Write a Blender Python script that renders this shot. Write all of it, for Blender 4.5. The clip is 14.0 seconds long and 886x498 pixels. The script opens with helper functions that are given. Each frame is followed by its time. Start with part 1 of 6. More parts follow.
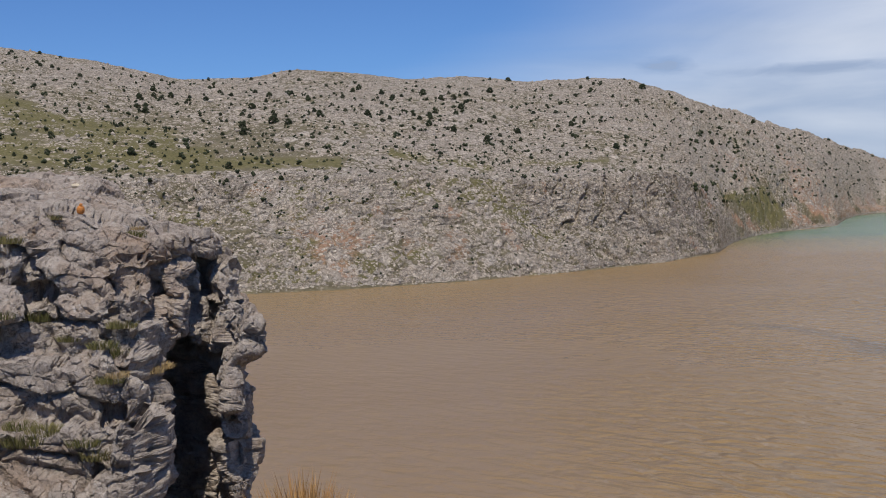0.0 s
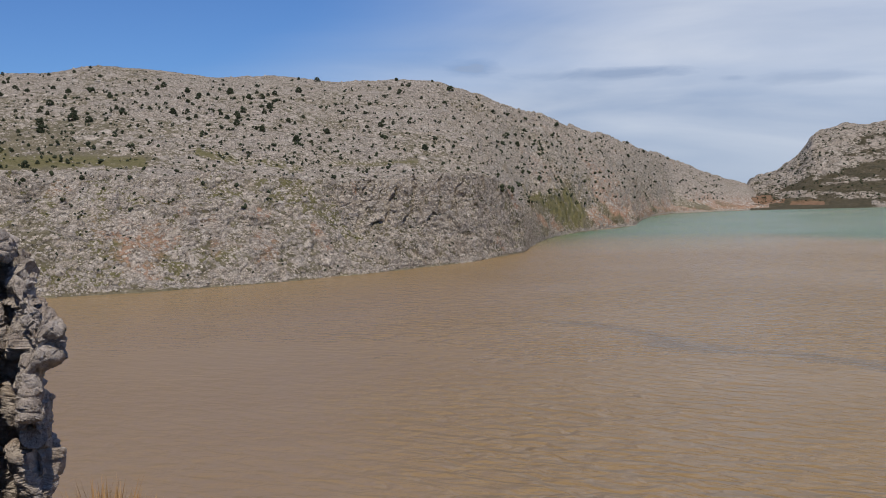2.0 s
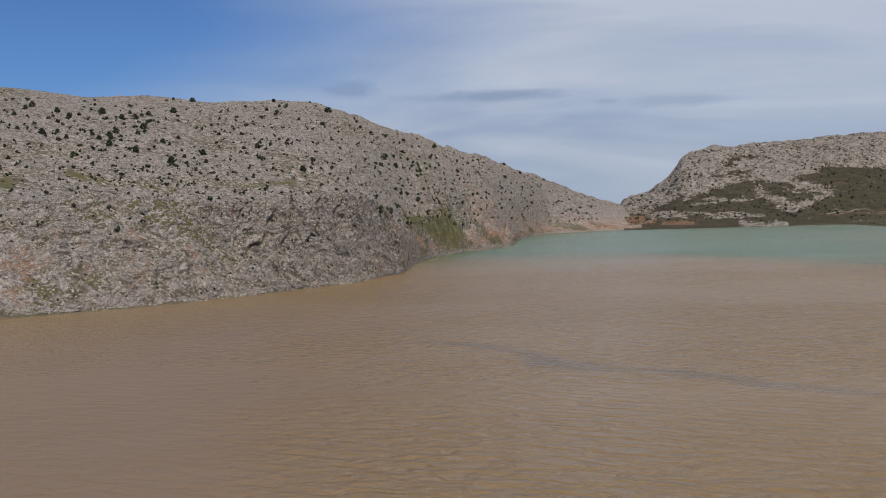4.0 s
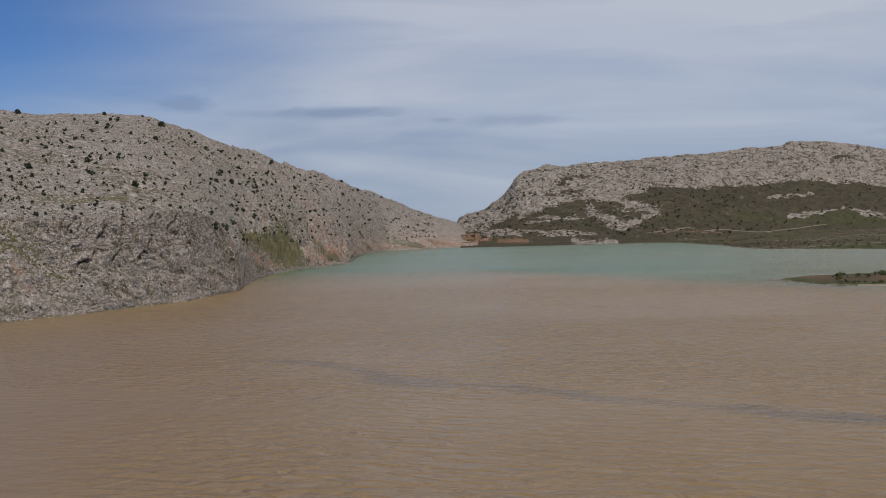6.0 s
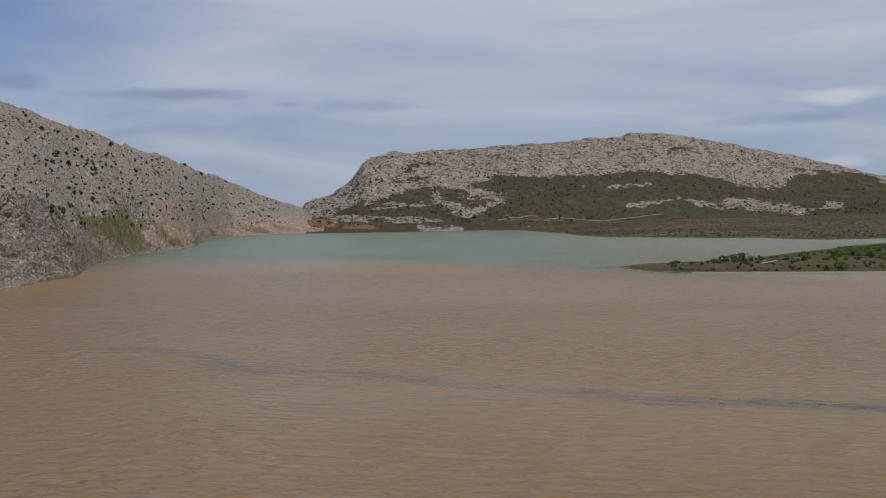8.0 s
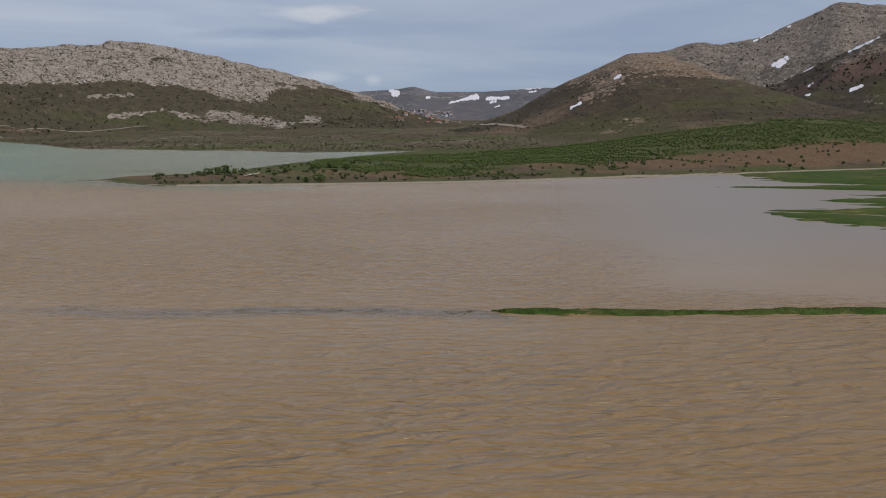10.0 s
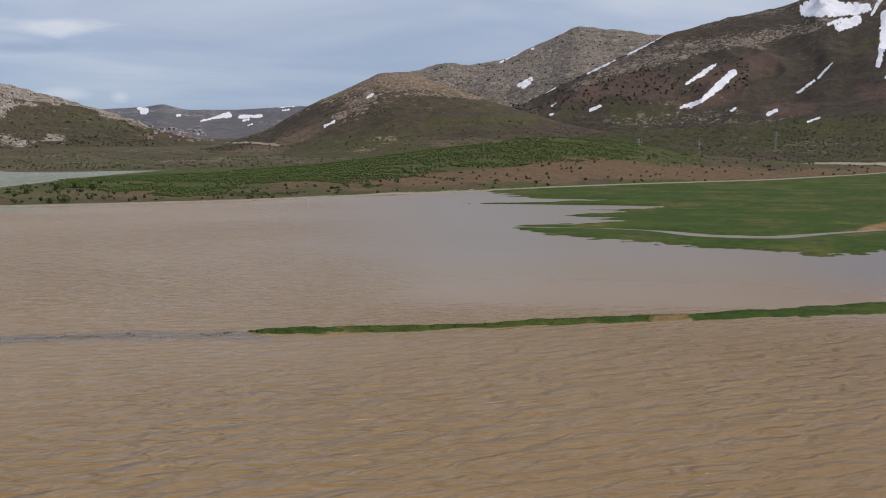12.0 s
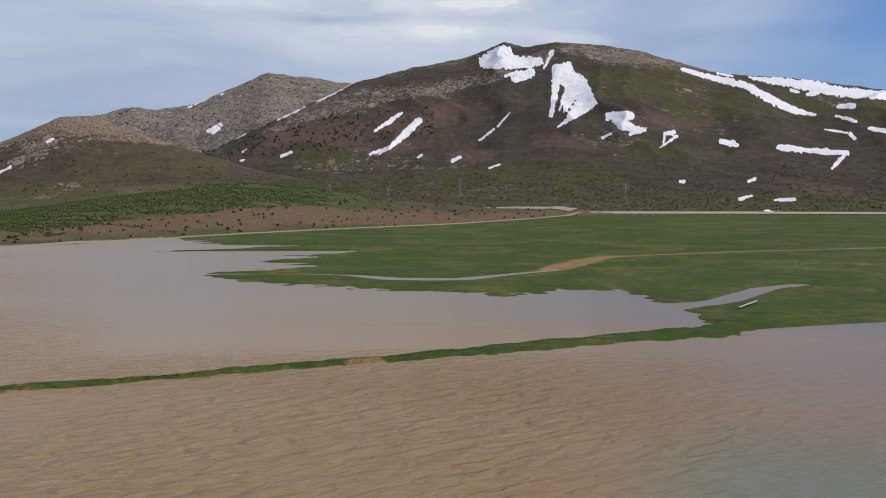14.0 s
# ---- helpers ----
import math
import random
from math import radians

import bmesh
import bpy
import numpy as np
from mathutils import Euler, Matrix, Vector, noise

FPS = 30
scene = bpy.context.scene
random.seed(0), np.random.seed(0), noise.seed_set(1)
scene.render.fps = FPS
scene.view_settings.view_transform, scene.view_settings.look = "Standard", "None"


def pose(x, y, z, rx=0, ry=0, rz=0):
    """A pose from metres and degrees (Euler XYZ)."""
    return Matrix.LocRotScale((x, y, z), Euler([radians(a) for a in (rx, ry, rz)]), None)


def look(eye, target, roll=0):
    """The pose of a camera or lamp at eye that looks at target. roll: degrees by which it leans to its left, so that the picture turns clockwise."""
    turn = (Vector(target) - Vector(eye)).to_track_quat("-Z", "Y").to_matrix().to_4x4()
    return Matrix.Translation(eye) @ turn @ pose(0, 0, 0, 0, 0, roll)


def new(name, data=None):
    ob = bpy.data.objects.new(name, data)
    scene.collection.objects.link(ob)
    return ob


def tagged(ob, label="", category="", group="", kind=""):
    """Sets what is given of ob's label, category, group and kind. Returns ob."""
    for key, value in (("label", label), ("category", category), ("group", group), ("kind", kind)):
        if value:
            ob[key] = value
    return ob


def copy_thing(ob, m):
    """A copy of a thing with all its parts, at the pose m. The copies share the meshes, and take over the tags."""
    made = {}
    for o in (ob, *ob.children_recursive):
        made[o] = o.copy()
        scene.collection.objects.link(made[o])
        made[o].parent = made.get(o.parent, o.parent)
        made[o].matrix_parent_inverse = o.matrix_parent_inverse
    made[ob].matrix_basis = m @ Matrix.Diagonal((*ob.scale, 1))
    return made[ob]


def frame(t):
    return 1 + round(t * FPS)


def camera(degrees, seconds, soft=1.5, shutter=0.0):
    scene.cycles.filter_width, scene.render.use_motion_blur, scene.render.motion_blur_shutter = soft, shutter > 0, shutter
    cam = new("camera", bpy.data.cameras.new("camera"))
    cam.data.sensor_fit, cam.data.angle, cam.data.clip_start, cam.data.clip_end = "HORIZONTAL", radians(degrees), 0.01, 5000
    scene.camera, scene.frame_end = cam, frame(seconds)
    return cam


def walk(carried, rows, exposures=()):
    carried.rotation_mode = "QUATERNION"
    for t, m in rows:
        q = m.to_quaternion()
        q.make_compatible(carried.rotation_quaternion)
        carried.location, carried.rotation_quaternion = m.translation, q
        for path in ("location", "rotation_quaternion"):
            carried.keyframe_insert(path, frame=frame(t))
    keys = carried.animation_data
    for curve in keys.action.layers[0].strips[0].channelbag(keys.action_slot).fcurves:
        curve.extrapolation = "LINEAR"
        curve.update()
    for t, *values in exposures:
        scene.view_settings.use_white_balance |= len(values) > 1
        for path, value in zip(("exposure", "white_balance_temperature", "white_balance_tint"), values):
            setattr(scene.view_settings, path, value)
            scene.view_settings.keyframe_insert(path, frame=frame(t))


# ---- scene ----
EYE = 25.0          # height of the eye above the lake, metres

# ---- camera: it turns where it stands, on a ledge over the lake ----
cam = camera(41.0, 14.0, soft=1.0)
TURNS = [  # seconds, heading, pitch, roll
    (0.0, -0.06, -2.20, 1.50), (0.5, -1.93, -2.31, 1.48), (1.0, -3.84, -2.01, 1.53), (1.5, -5.94, -2.12, 1.48),
    (2.0, -9.23, -2.41, 1.46), (4.5, -16.35, -1.37, 1.72), (5.0, -18.30, -1.47, 1.72), (5.5, -20.60, -1.33, 1.62),
    (6.0, -22.93, -0.92, 1.43), (6.5, -25.03, -0.79, 1.12), (7.0, -26.35, -0.98, 0.94), (7.5, -27.27, -1.14, 0.79),
    (8.0, -30.35, -1.73, 0.82), (8.5, -36.69, -1.76, 0.80), (9.0, -45.09, -2.85, 0.97), (9.2, -47.81, -3.86, 0.74),
    (11.3, -62.51, -5.47, -0.13), (11.5, -64.08, -5.26, -0.12), (12.0, -66.65, -5.24, -0.03), (12.5, -69.89, -4.59, -0.21),
    (13.0, -74.82, -3.68, -0.25), (13.5, -78.09, -3.42, -0.17), (14.0, -81.44, -3.04, 0.11)]
walk(cam, [(t, pose(0, 0, EYE, 90 + p, r, h)) for t, h, p, r in TURNS],
     [(0.0, 0.03), (2.2, -0.07), (4.4, -0.31), (6.5, -0.39), (9.2, -0.41), (11.3, -0.18), (14.0, -0.05)])

# ---- sky and sun ----
SUN_AZ, SUN_EL = 179.0, 58.0        # degrees clockwise from +y, degrees up


def nodes_of(tree):
    tree.nodes.clear()

    def add(kind, _links=None, **values):
        n = tree.nodes.new(kind)
        for k, v in values.items():
            if k.startswith("i_"):
                n.inputs[k[2:].replace("_", " ")].default_value = v
        return n
    return add, tree.links.new


def noise_node(add, link, vec, scale, detail=5.0, rough=0.6, dist=0.0):
    n = add("ShaderNodeTexNoise", i_Scale=scale, i_Detail=detail, i_Roughness=rough, i_Distortion=dist)
    link(vec, n.inputs["Vector"])
    return n.outputs["Fac"]


def span(add, link, value, a, b, lo=0.0, hi=1.0):
    n = add("ShaderNodeMapRange")
    link(value, n.inputs["Value"])
    for k, v in (("From Min", a), ("From Max", b), ("To Min", lo), ("To Max", hi)):
        n.inputs[k].default_value = v
    return n.outputs[0]


def maths(add, link, op, a, b=None):
    n = add("ShaderNodeMath")
    n.operation = op
    for k, v in enumerate((a, b)):
        if v is None:
            continue
        if isinstance(v, (int, float)):
            n.inputs[k].default_value = v
        else:
            link(v, n.inputs[k])
    return n.outputs[0]


def blend(add, link, fac, a, b, mode="MIX"):
    n = add("ShaderNodeMix")
    n.data_type, n.blend_type = "RGBA", mode
    if isinstance(fac, (int, float)):
        n.inputs["Factor"].default_value = fac
    else:
        link(fac, n.inputs["Factor"])
    for k, v in ((6, a), (7, b)):
        if isinstance(v, tuple):
            n.inputs[k].default_value = (*v, 1)
        else:
            link(v, n.inputs[k])
    return n.outputs[2]


GREY_CLOUD, WHITE_CLOUD = (0.33, 0.41, 0.57), (0.90, 0.92, 0.96)
CLOUDS = [(10.9, 6.2, 1.4, 0.36, 0.75, GREY_CLOUD), (17.5, 5.75, 3.8, 0.28, 0.75, GREY_CLOUD), (23.0, 5.3, 0.6, 0.16, 0.4, GREY_CLOUD), (27.0, 5.2, 2.4, 0.32, 0.4, GREY_CLOUD),
          (48.6, 5.1, 2.8, 0.40, 0.8, WHITE_CLOUD), (46.8, 4.15, 3.6, 0.34, 0.5, GREY_CLOUD), (49.3, 2.1, 1.4, 0.28, 0.5, WHITE_CLOUD), (51.5, 2.0, 0.5, 0.3, 0.5, WHITE_CLOUD),
          (53.5, 7.9, 6.0, 0.5, 0.4, WHITE_CLOUD), (81.0, 7.4, 6.0, 0.55, 0.95, WHITE_CLOUD), (82.5, 8.7, 4.5, 0.55, 0.95, WHITE_CLOUD), (87.4, 7.0, 2.0, 0.45, 0.7, WHITE_CLOUD), (71.0, 8.6, 4.0, 0.45, 0.6, WHITE_CLOUD), (76.0, 7.9, 3.0, 0.28, 0.5, GREY_CLOUD)]


def build_world():
    w = bpy.data.worlds.new("sky")
    scene.world = w
    w.use_nodes = True
    add, link = nodes_of(w.node_tree)
    sky = add("ShaderNodeTexSky")
    sky.sky_type, sky.sun_disc = "NISHITA", False
    sky.sun_elevation, sky.sun_rotation = radians(SUN_EL), radians(SUN_AZ)
    sky.altitude, sky.air_density, sky.dust_density, sky.ozone_density = 1300, 1.0, 0.5, 2.5
    clear = add("ShaderNodeBackground", i_Strength=0.085)
    tint = add("ShaderNodeMix")
    tint.data_type, tint.blend_type = "RGBA", "MULTIPLY"
    tint.inputs["Factor"].default_value = 1.0
    link(sky.outputs[0], tint.inputs[6])
    tint.inputs[7].default_value = (0.50, 0.74, 1.13, 1)
    link(tint.outputs[2], clear.inputs["Color"])
    # thin high cloud, laid on a plane far overhead
    place = add("ShaderNodeTexCoord")
    sep = add("ShaderNodeSeparateXYZ")
    link(place.outputs["Generated"], sep.inputs[0])
    up = add("ShaderNodeMath")
    up.operation = "MAXIMUM"
    link(sep.outputs["Z"], up.inputs[0])
    up.inputs[1].default_value = 0.0
    lift = add("ShaderNodeMath")
    lift.operation = "ADD"
    link(up.outputs[0], lift.inputs[0])
    lift.inputs[1].default_value = 0.20
    plane = add("ShaderNodeVectorMath")
    plane.operation = "DIVIDE"
    link(place.outputs["Generated"], plane.inputs[0])
    comb = add("ShaderNodeCombineXYZ")
    for k in range(2):
        link(lift.outputs[0], comb.inputs[k])
    comb.inputs[2].default_value = 1e6
    link(comb.outputs[0], plane.inputs[1])
    stretch = add("ShaderNodeMapping", i_Rotation=(0, 0, radians(-38)), i_Scale=(0.42, 1.0, 1.0), i_Location=(0.55, 0.2, 0.0))
    link(plane.outputs[0], stretch.inputs["Vector"])
    wisps = add("ShaderNodeTexNoise", i_Scale=0.55, i_Detail=7.0, i_Roughness=0.48, i_Distortion=0.5)
    link(stretch.outputs[0], wisps.inputs["Vector"])
    # the cloud bank stands to the north-east
    bank = add("ShaderNodeVectorMath")
    bank.operation = "DOT_PRODUCT"
    link(place.outputs["Generated"], bank.inputs[0])
    a = radians(50)
    bank.inputs[1].default_value = (math.sin(a), math.cos(a), -0.35)
    near = add("ShaderNodeMapRange")
    link(bank.outputs["Value"], near.inputs["Value"])
    for k, v in (("From Min", 0.50), ("From Max", 0.81), ("To Min", -0.18), ("To Max", 0.40)):
        near.inputs[k].default_value = v
    summed = add("ShaderNodeMath")
    summed.operation = "ADD"
    link(wisps.outputs["Fac"], summed.inputs[0])
    link(near.outputs[0], summed.inputs[1])
    dens = add("ShaderNodeMapRange")
    dens.interpolation_type = "SMOOTHSTEP"
    link(summed.outputs[0], dens.inputs["Value"])
    for k, v in (("From Min", 0.36), ("From Max", 0.92), ("To Min", 0.0), ("To Max", 0.9)):
        dens.inputs[k].default_value = v
    # brighter and greyer folds in the cloud
    layers = add("ShaderNodeMapping", i_Scale=(2.6, 2.6, 17.0), i_Location=(0.1, 0.4, 0.25))
    link(place.outputs["Generated"], layers.inputs["Vector"])
    folds = add("ShaderNodeTexNoise", i_Scale=1.0, i_Detail=7.0, i_Roughness=0.5, i_Distortion=0.5)
    link(layers.outputs[0], folds.inputs["Vector"])
    ramp = add("ShaderNodeValToRGB")
    rise = add("ShaderNodeMapRange")        # the folds are paler higher up
    link(sep.outputs["Z"], rise.inputs["Value"])
    for k, v in (("From Min", 0.03), ("From Max", 0.16), ("To Min", -0.08), ("To Max", 0.10)):
        rise.inputs[k].default_value = v
    paler = add("ShaderNodeMath")
    paler.operation = "ADD"
    link(folds.outputs["Fac"], paler.inputs[0])
    link(rise.outputs[0], paler.inputs[1])
    link(paler.outputs[0], ramp.inputs["Fac"])
    ramp.color_ramp.elements[0].position, ramp.color_ramp.elements[0].color = 0.34, (0.43, 0.52, 0.69, 1)
    ramp.color_ramp.elements[1].position, ramp.color_ramp.elements[1].color = 0.68, (0.74, 0.79, 0.89, 1)
    # single clouds low over the hills, each a ragged lens: heading, elevation, half length, half height, thickness, colour
    heading = maths(add, link, "MULTIPLY", maths(add, link, "ARCTAN2", sep.outputs["X"], sep.outputs["Y"]), 57.2958)
    height = maths(add, link, "MULTIPLY", maths(add, link, "ARCSINE", sep.outputs["Z"]), 57.2958)
    ruffle = add("ShaderNodeMapping", i_Scale=(16.0, 16.0, 60.0))
    link(place.outputs["Generated"], ruffle.inputs["Vector"])
    torn = maths(add, link, "SUBTRACT", noise_node(add, link, ruffle.outputs[0], 1.0, 5, 0.6, 0.4), 0.5)
    shade, single = ramp.outputs[0], None
    for a, e, w, h, much, tone in CLOUDS:
        dx = maths(add, link, "DIVIDE", maths(add, link, "SUBTRACT", heading, a), w)
        dy = maths(add, link, "DIVIDE", maths(add, link, "SUBTRACT", height, e), h)
        far = maths(add, link, "SQRT", maths(add, link, "ADD", maths(add, link, "MULTIPLY", dx, dx), maths(add, link, "MULTIPLY", dy, dy)))
        body = span(add, link, maths(add, link, "ADD", far, maths(add, link, "MULTIPLY", torn, 2.2)), 1.15, 0.30, 0.0, much)
        shade = blend(add, link, body, shade, tone)
        single = body if single is None else maths(add, link, "MAXIMUM", single, body)
    dense = maths(add, link, "MAXIMUM", dens.outputs[0], single)
    cloud = add("ShaderNodeBackground", i_Strength=0.9)
    link(shade, cloud.inputs["Color"])
    mix = add("ShaderNodeMixShader")
    link(dense, mix.inputs[0])
    link(clear.outputs[0], mix.inputs[1])
    link(cloud.outputs[0], mix.inputs[2])
    out = add("ShaderNodeOutputWorld")
    link(mix.outputs[0], out.inputs["Surface"])


build_world()
sun_data = bpy.data.lights.new("sun", "SUN")
sun_data.energy, sun_data.angle, sun_data.color = 3.6, radians(0.53), (1.0, 0.92, 0.80)
sun = new("sun", sun_data)
_a, _e = radians(SUN_AZ), radians(SUN_EL)
sun.matrix_world = look((0, 0, 300), (-math.sin(_a) * math.cos(_e), -math.cos(_a) * math.cos(_e), 300 - math.sin(_e)))


# ---- noise for whole arrays ----
def hashed(ix, iy, iz, seed):
    h = (ix.astype(np.int64) * 374761393 + iy.astype(np.int64) * 668265263 + iz.astype(np.int64) * 2147483647 + seed * 974634) & 0xFFFFFFFF
    h = ((h ^ (h >> 13)) * 1274126177) & 0xFFFFFFFF
    h = ((h ^ (h >> 16)) * 2246822519) & 0xFFFFFFFF
    return ((h ^ (h >> 15)) & 0xFFFFFF) / float(0xFFFFFF)


def vnoise(x, y, z=None, seed=0):
    """Smooth value noise, -1 to 1."""
    flat = z is None
    fx, fy = np.floor(x), np.floor(y)
    tx, ty = x - fx, y - fy
    tx, ty = tx * tx * tx * (tx * (tx * 6 - 15) + 10), ty * ty * ty * (ty * (ty * 6 - 15) + 10)
    zero = np.zeros_like(fx)

    def layer(fz):
        a = hashed(fx, fy, fz, seed) * (1 - tx) + hashed(fx + 1, fy, fz, seed) * tx
        b = hashed(fx, fy + 1, fz, seed) * (1 - tx) + hashed(fx + 1, fy + 1, fz, seed) * tx
        return a * (1 - ty) + b * ty
    if flat:
        return layer(zero) * 2 - 1
    fz = np.floor(z)
    tz = z - fz
    tz = tz * tz * (3 - 2 * tz)
    return (layer(fz) * (1 - tz) + layer(fz + 1) * tz) * 2 - 1


def fbm(x, y, z=None, octaves=4, seed=0, gain=0.5):
    total, amp, norm = 0.0, 1.0, 0.0
    for k in range(octaves):
        f = 2.03 ** k
        total = total + amp * vnoise(x * f + 7.3 * k, y * f - 3.1 * k, None if z is None else z * f, seed + k)
        norm += amp
        amp *= gain
    return total / norm


def ridged(x, y, octaves=4, seed=0):
    total, amp, norm = 0.0, 1.0, 0.0
    for k in range(octaves):
        f = 2.1 ** k
        total = total + amp * (1 - np.abs(vnoise(x * f + 5.1 * k, y * f, None, seed + k)))
        norm += amp
        amp *= 0.5
    return total / norm


def stones(x, y, seed=0):
    """Rounded lumps, one to a cell, 0 to 1, with each lump's own height."""
    fx, fy = np.floor(x), np.floor(y)
    best, tall = np.full_like(x, 9.0), np.zeros_like(x)
    for dx in (-1, 0, 1):
        for dy in (-1, 0, 1):
            cx, cy = fx + dx, fy + dy
            px, py = cx + hashed(cx, cy, fx * 0, seed), cy + hashed(cx, cy, fx * 0, seed + 1)
            d = np.hypot(x - px, y - py)
            hit = d < best
            tall = np.where(hit, hashed(cx, cy, fx * 0, seed + 2), tall)
            best = np.minimum(best, d)
    return np.sqrt(np.clip(1 - (best / 0.62) ** 2, 0, 1)) * tall


def blocky(x, y, z, seed=0, groove=0.28):
    """Facets and steps of broken rock, about -1 to 1: each cell is one tilted plane."""
    fx, fy, fz = np.floor(x), np.floor(y), np.floor(z)
    best = np.full_like(x, 9.0)
    second = np.full_like(x, 9.0)
    val = np.zeros_like(x)
    for dx in (-1, 0, 1):
        for dy in (-1, 0, 1):
            for dz in (-1, 0, 1):
                cx, cy, cz = fx + dx, fy + dy, fz + dz
                ox = x - cx - hashed(cx, cy, cz, seed)
                oy = y - cy - hashed(cx, cy, cz, seed + 1)
                oz = z - cz - hashed(cx, cy, cz, seed + 2)
                d = ox * ox + oy * oy + oz * oz
                v = (hashed(cx, cy, cz, seed + 3) - 0.5) * 1.1 \
                    + ox * (hashed(cx, cy, cz, seed + 4) - 0.5) * 1.5 + oy * (hashed(cx, cy, cz, seed + 5) - 0.5) * 1.5 \
                    + oz * (hashed(cx, cy, cz, seed + 6) - 0.5) * 1.5
                hit = d < best
                second = np.where(hit, best, np.minimum(second, d))
                val = np.where(hit, v, val)
                best = np.minimum(best, d)
    edge = np.clip((np.sqrt(second) - np.sqrt(best)) / 0.12, 0, 1)
    return val - groove * (1 - edge)


def ease(x, a, b):
    t = np.clip((x - a) / (b - a), 0, 1)
    return t * t * (3 - 2 * t)


def table(az, rows, soft=0.5):
    """A curve over the heading through (heading, value) pairs, its corners rounded over soft degrees."""
    a, v = [r[0] for r in rows], [r[1] for r in rows]
    total = 0.0
    for k, w in ((-1, 0.25), (-0.5, 0.5), (0, 0.5), (0.5, 0.5), (1, 0.25)):
        total = total + w * np.interp(np.asarray(az) + k * soft, a, v)
    return total / 2.0


def swath(A, E, rows):
    """One along the given lines of heading and elevation (from, to, half breadth in degrees), fading beyond them."""
    total = np.zeros(np.broadcast(A, E).shape)
    for a1, e1, a2, e2, w in rows:
        ux, uy = a2 - a1, e2 - e1
        t = np.clip(((A - a1) * ux + (E - e1) * uy) / (ux * ux + uy * uy + 1e-9), 0, 1)
        total = np.maximum(total, np.exp(-(np.hypot(A - a1 - t * ux, E - e1 - t * uy) / w) ** 2))
    return total


def tan_d(degrees):
    return np.tan(np.radians(degrees))


def polar(az, d):
    a = np.radians(az)
    return d * np.sin(a), d * np.cos(a)


# ---- materials ----
def shader(name):
    m = bpy.data.materials.new(name)
    m.use_nodes = True
    add, link = nodes_of(m.node_tree)
    out = add("ShaderNodeOutputMaterial")
    p = add("ShaderNodeBsdfPrincipled")
    link(p.outputs[0], out.inputs["Surface"])
    return m, add, link, p


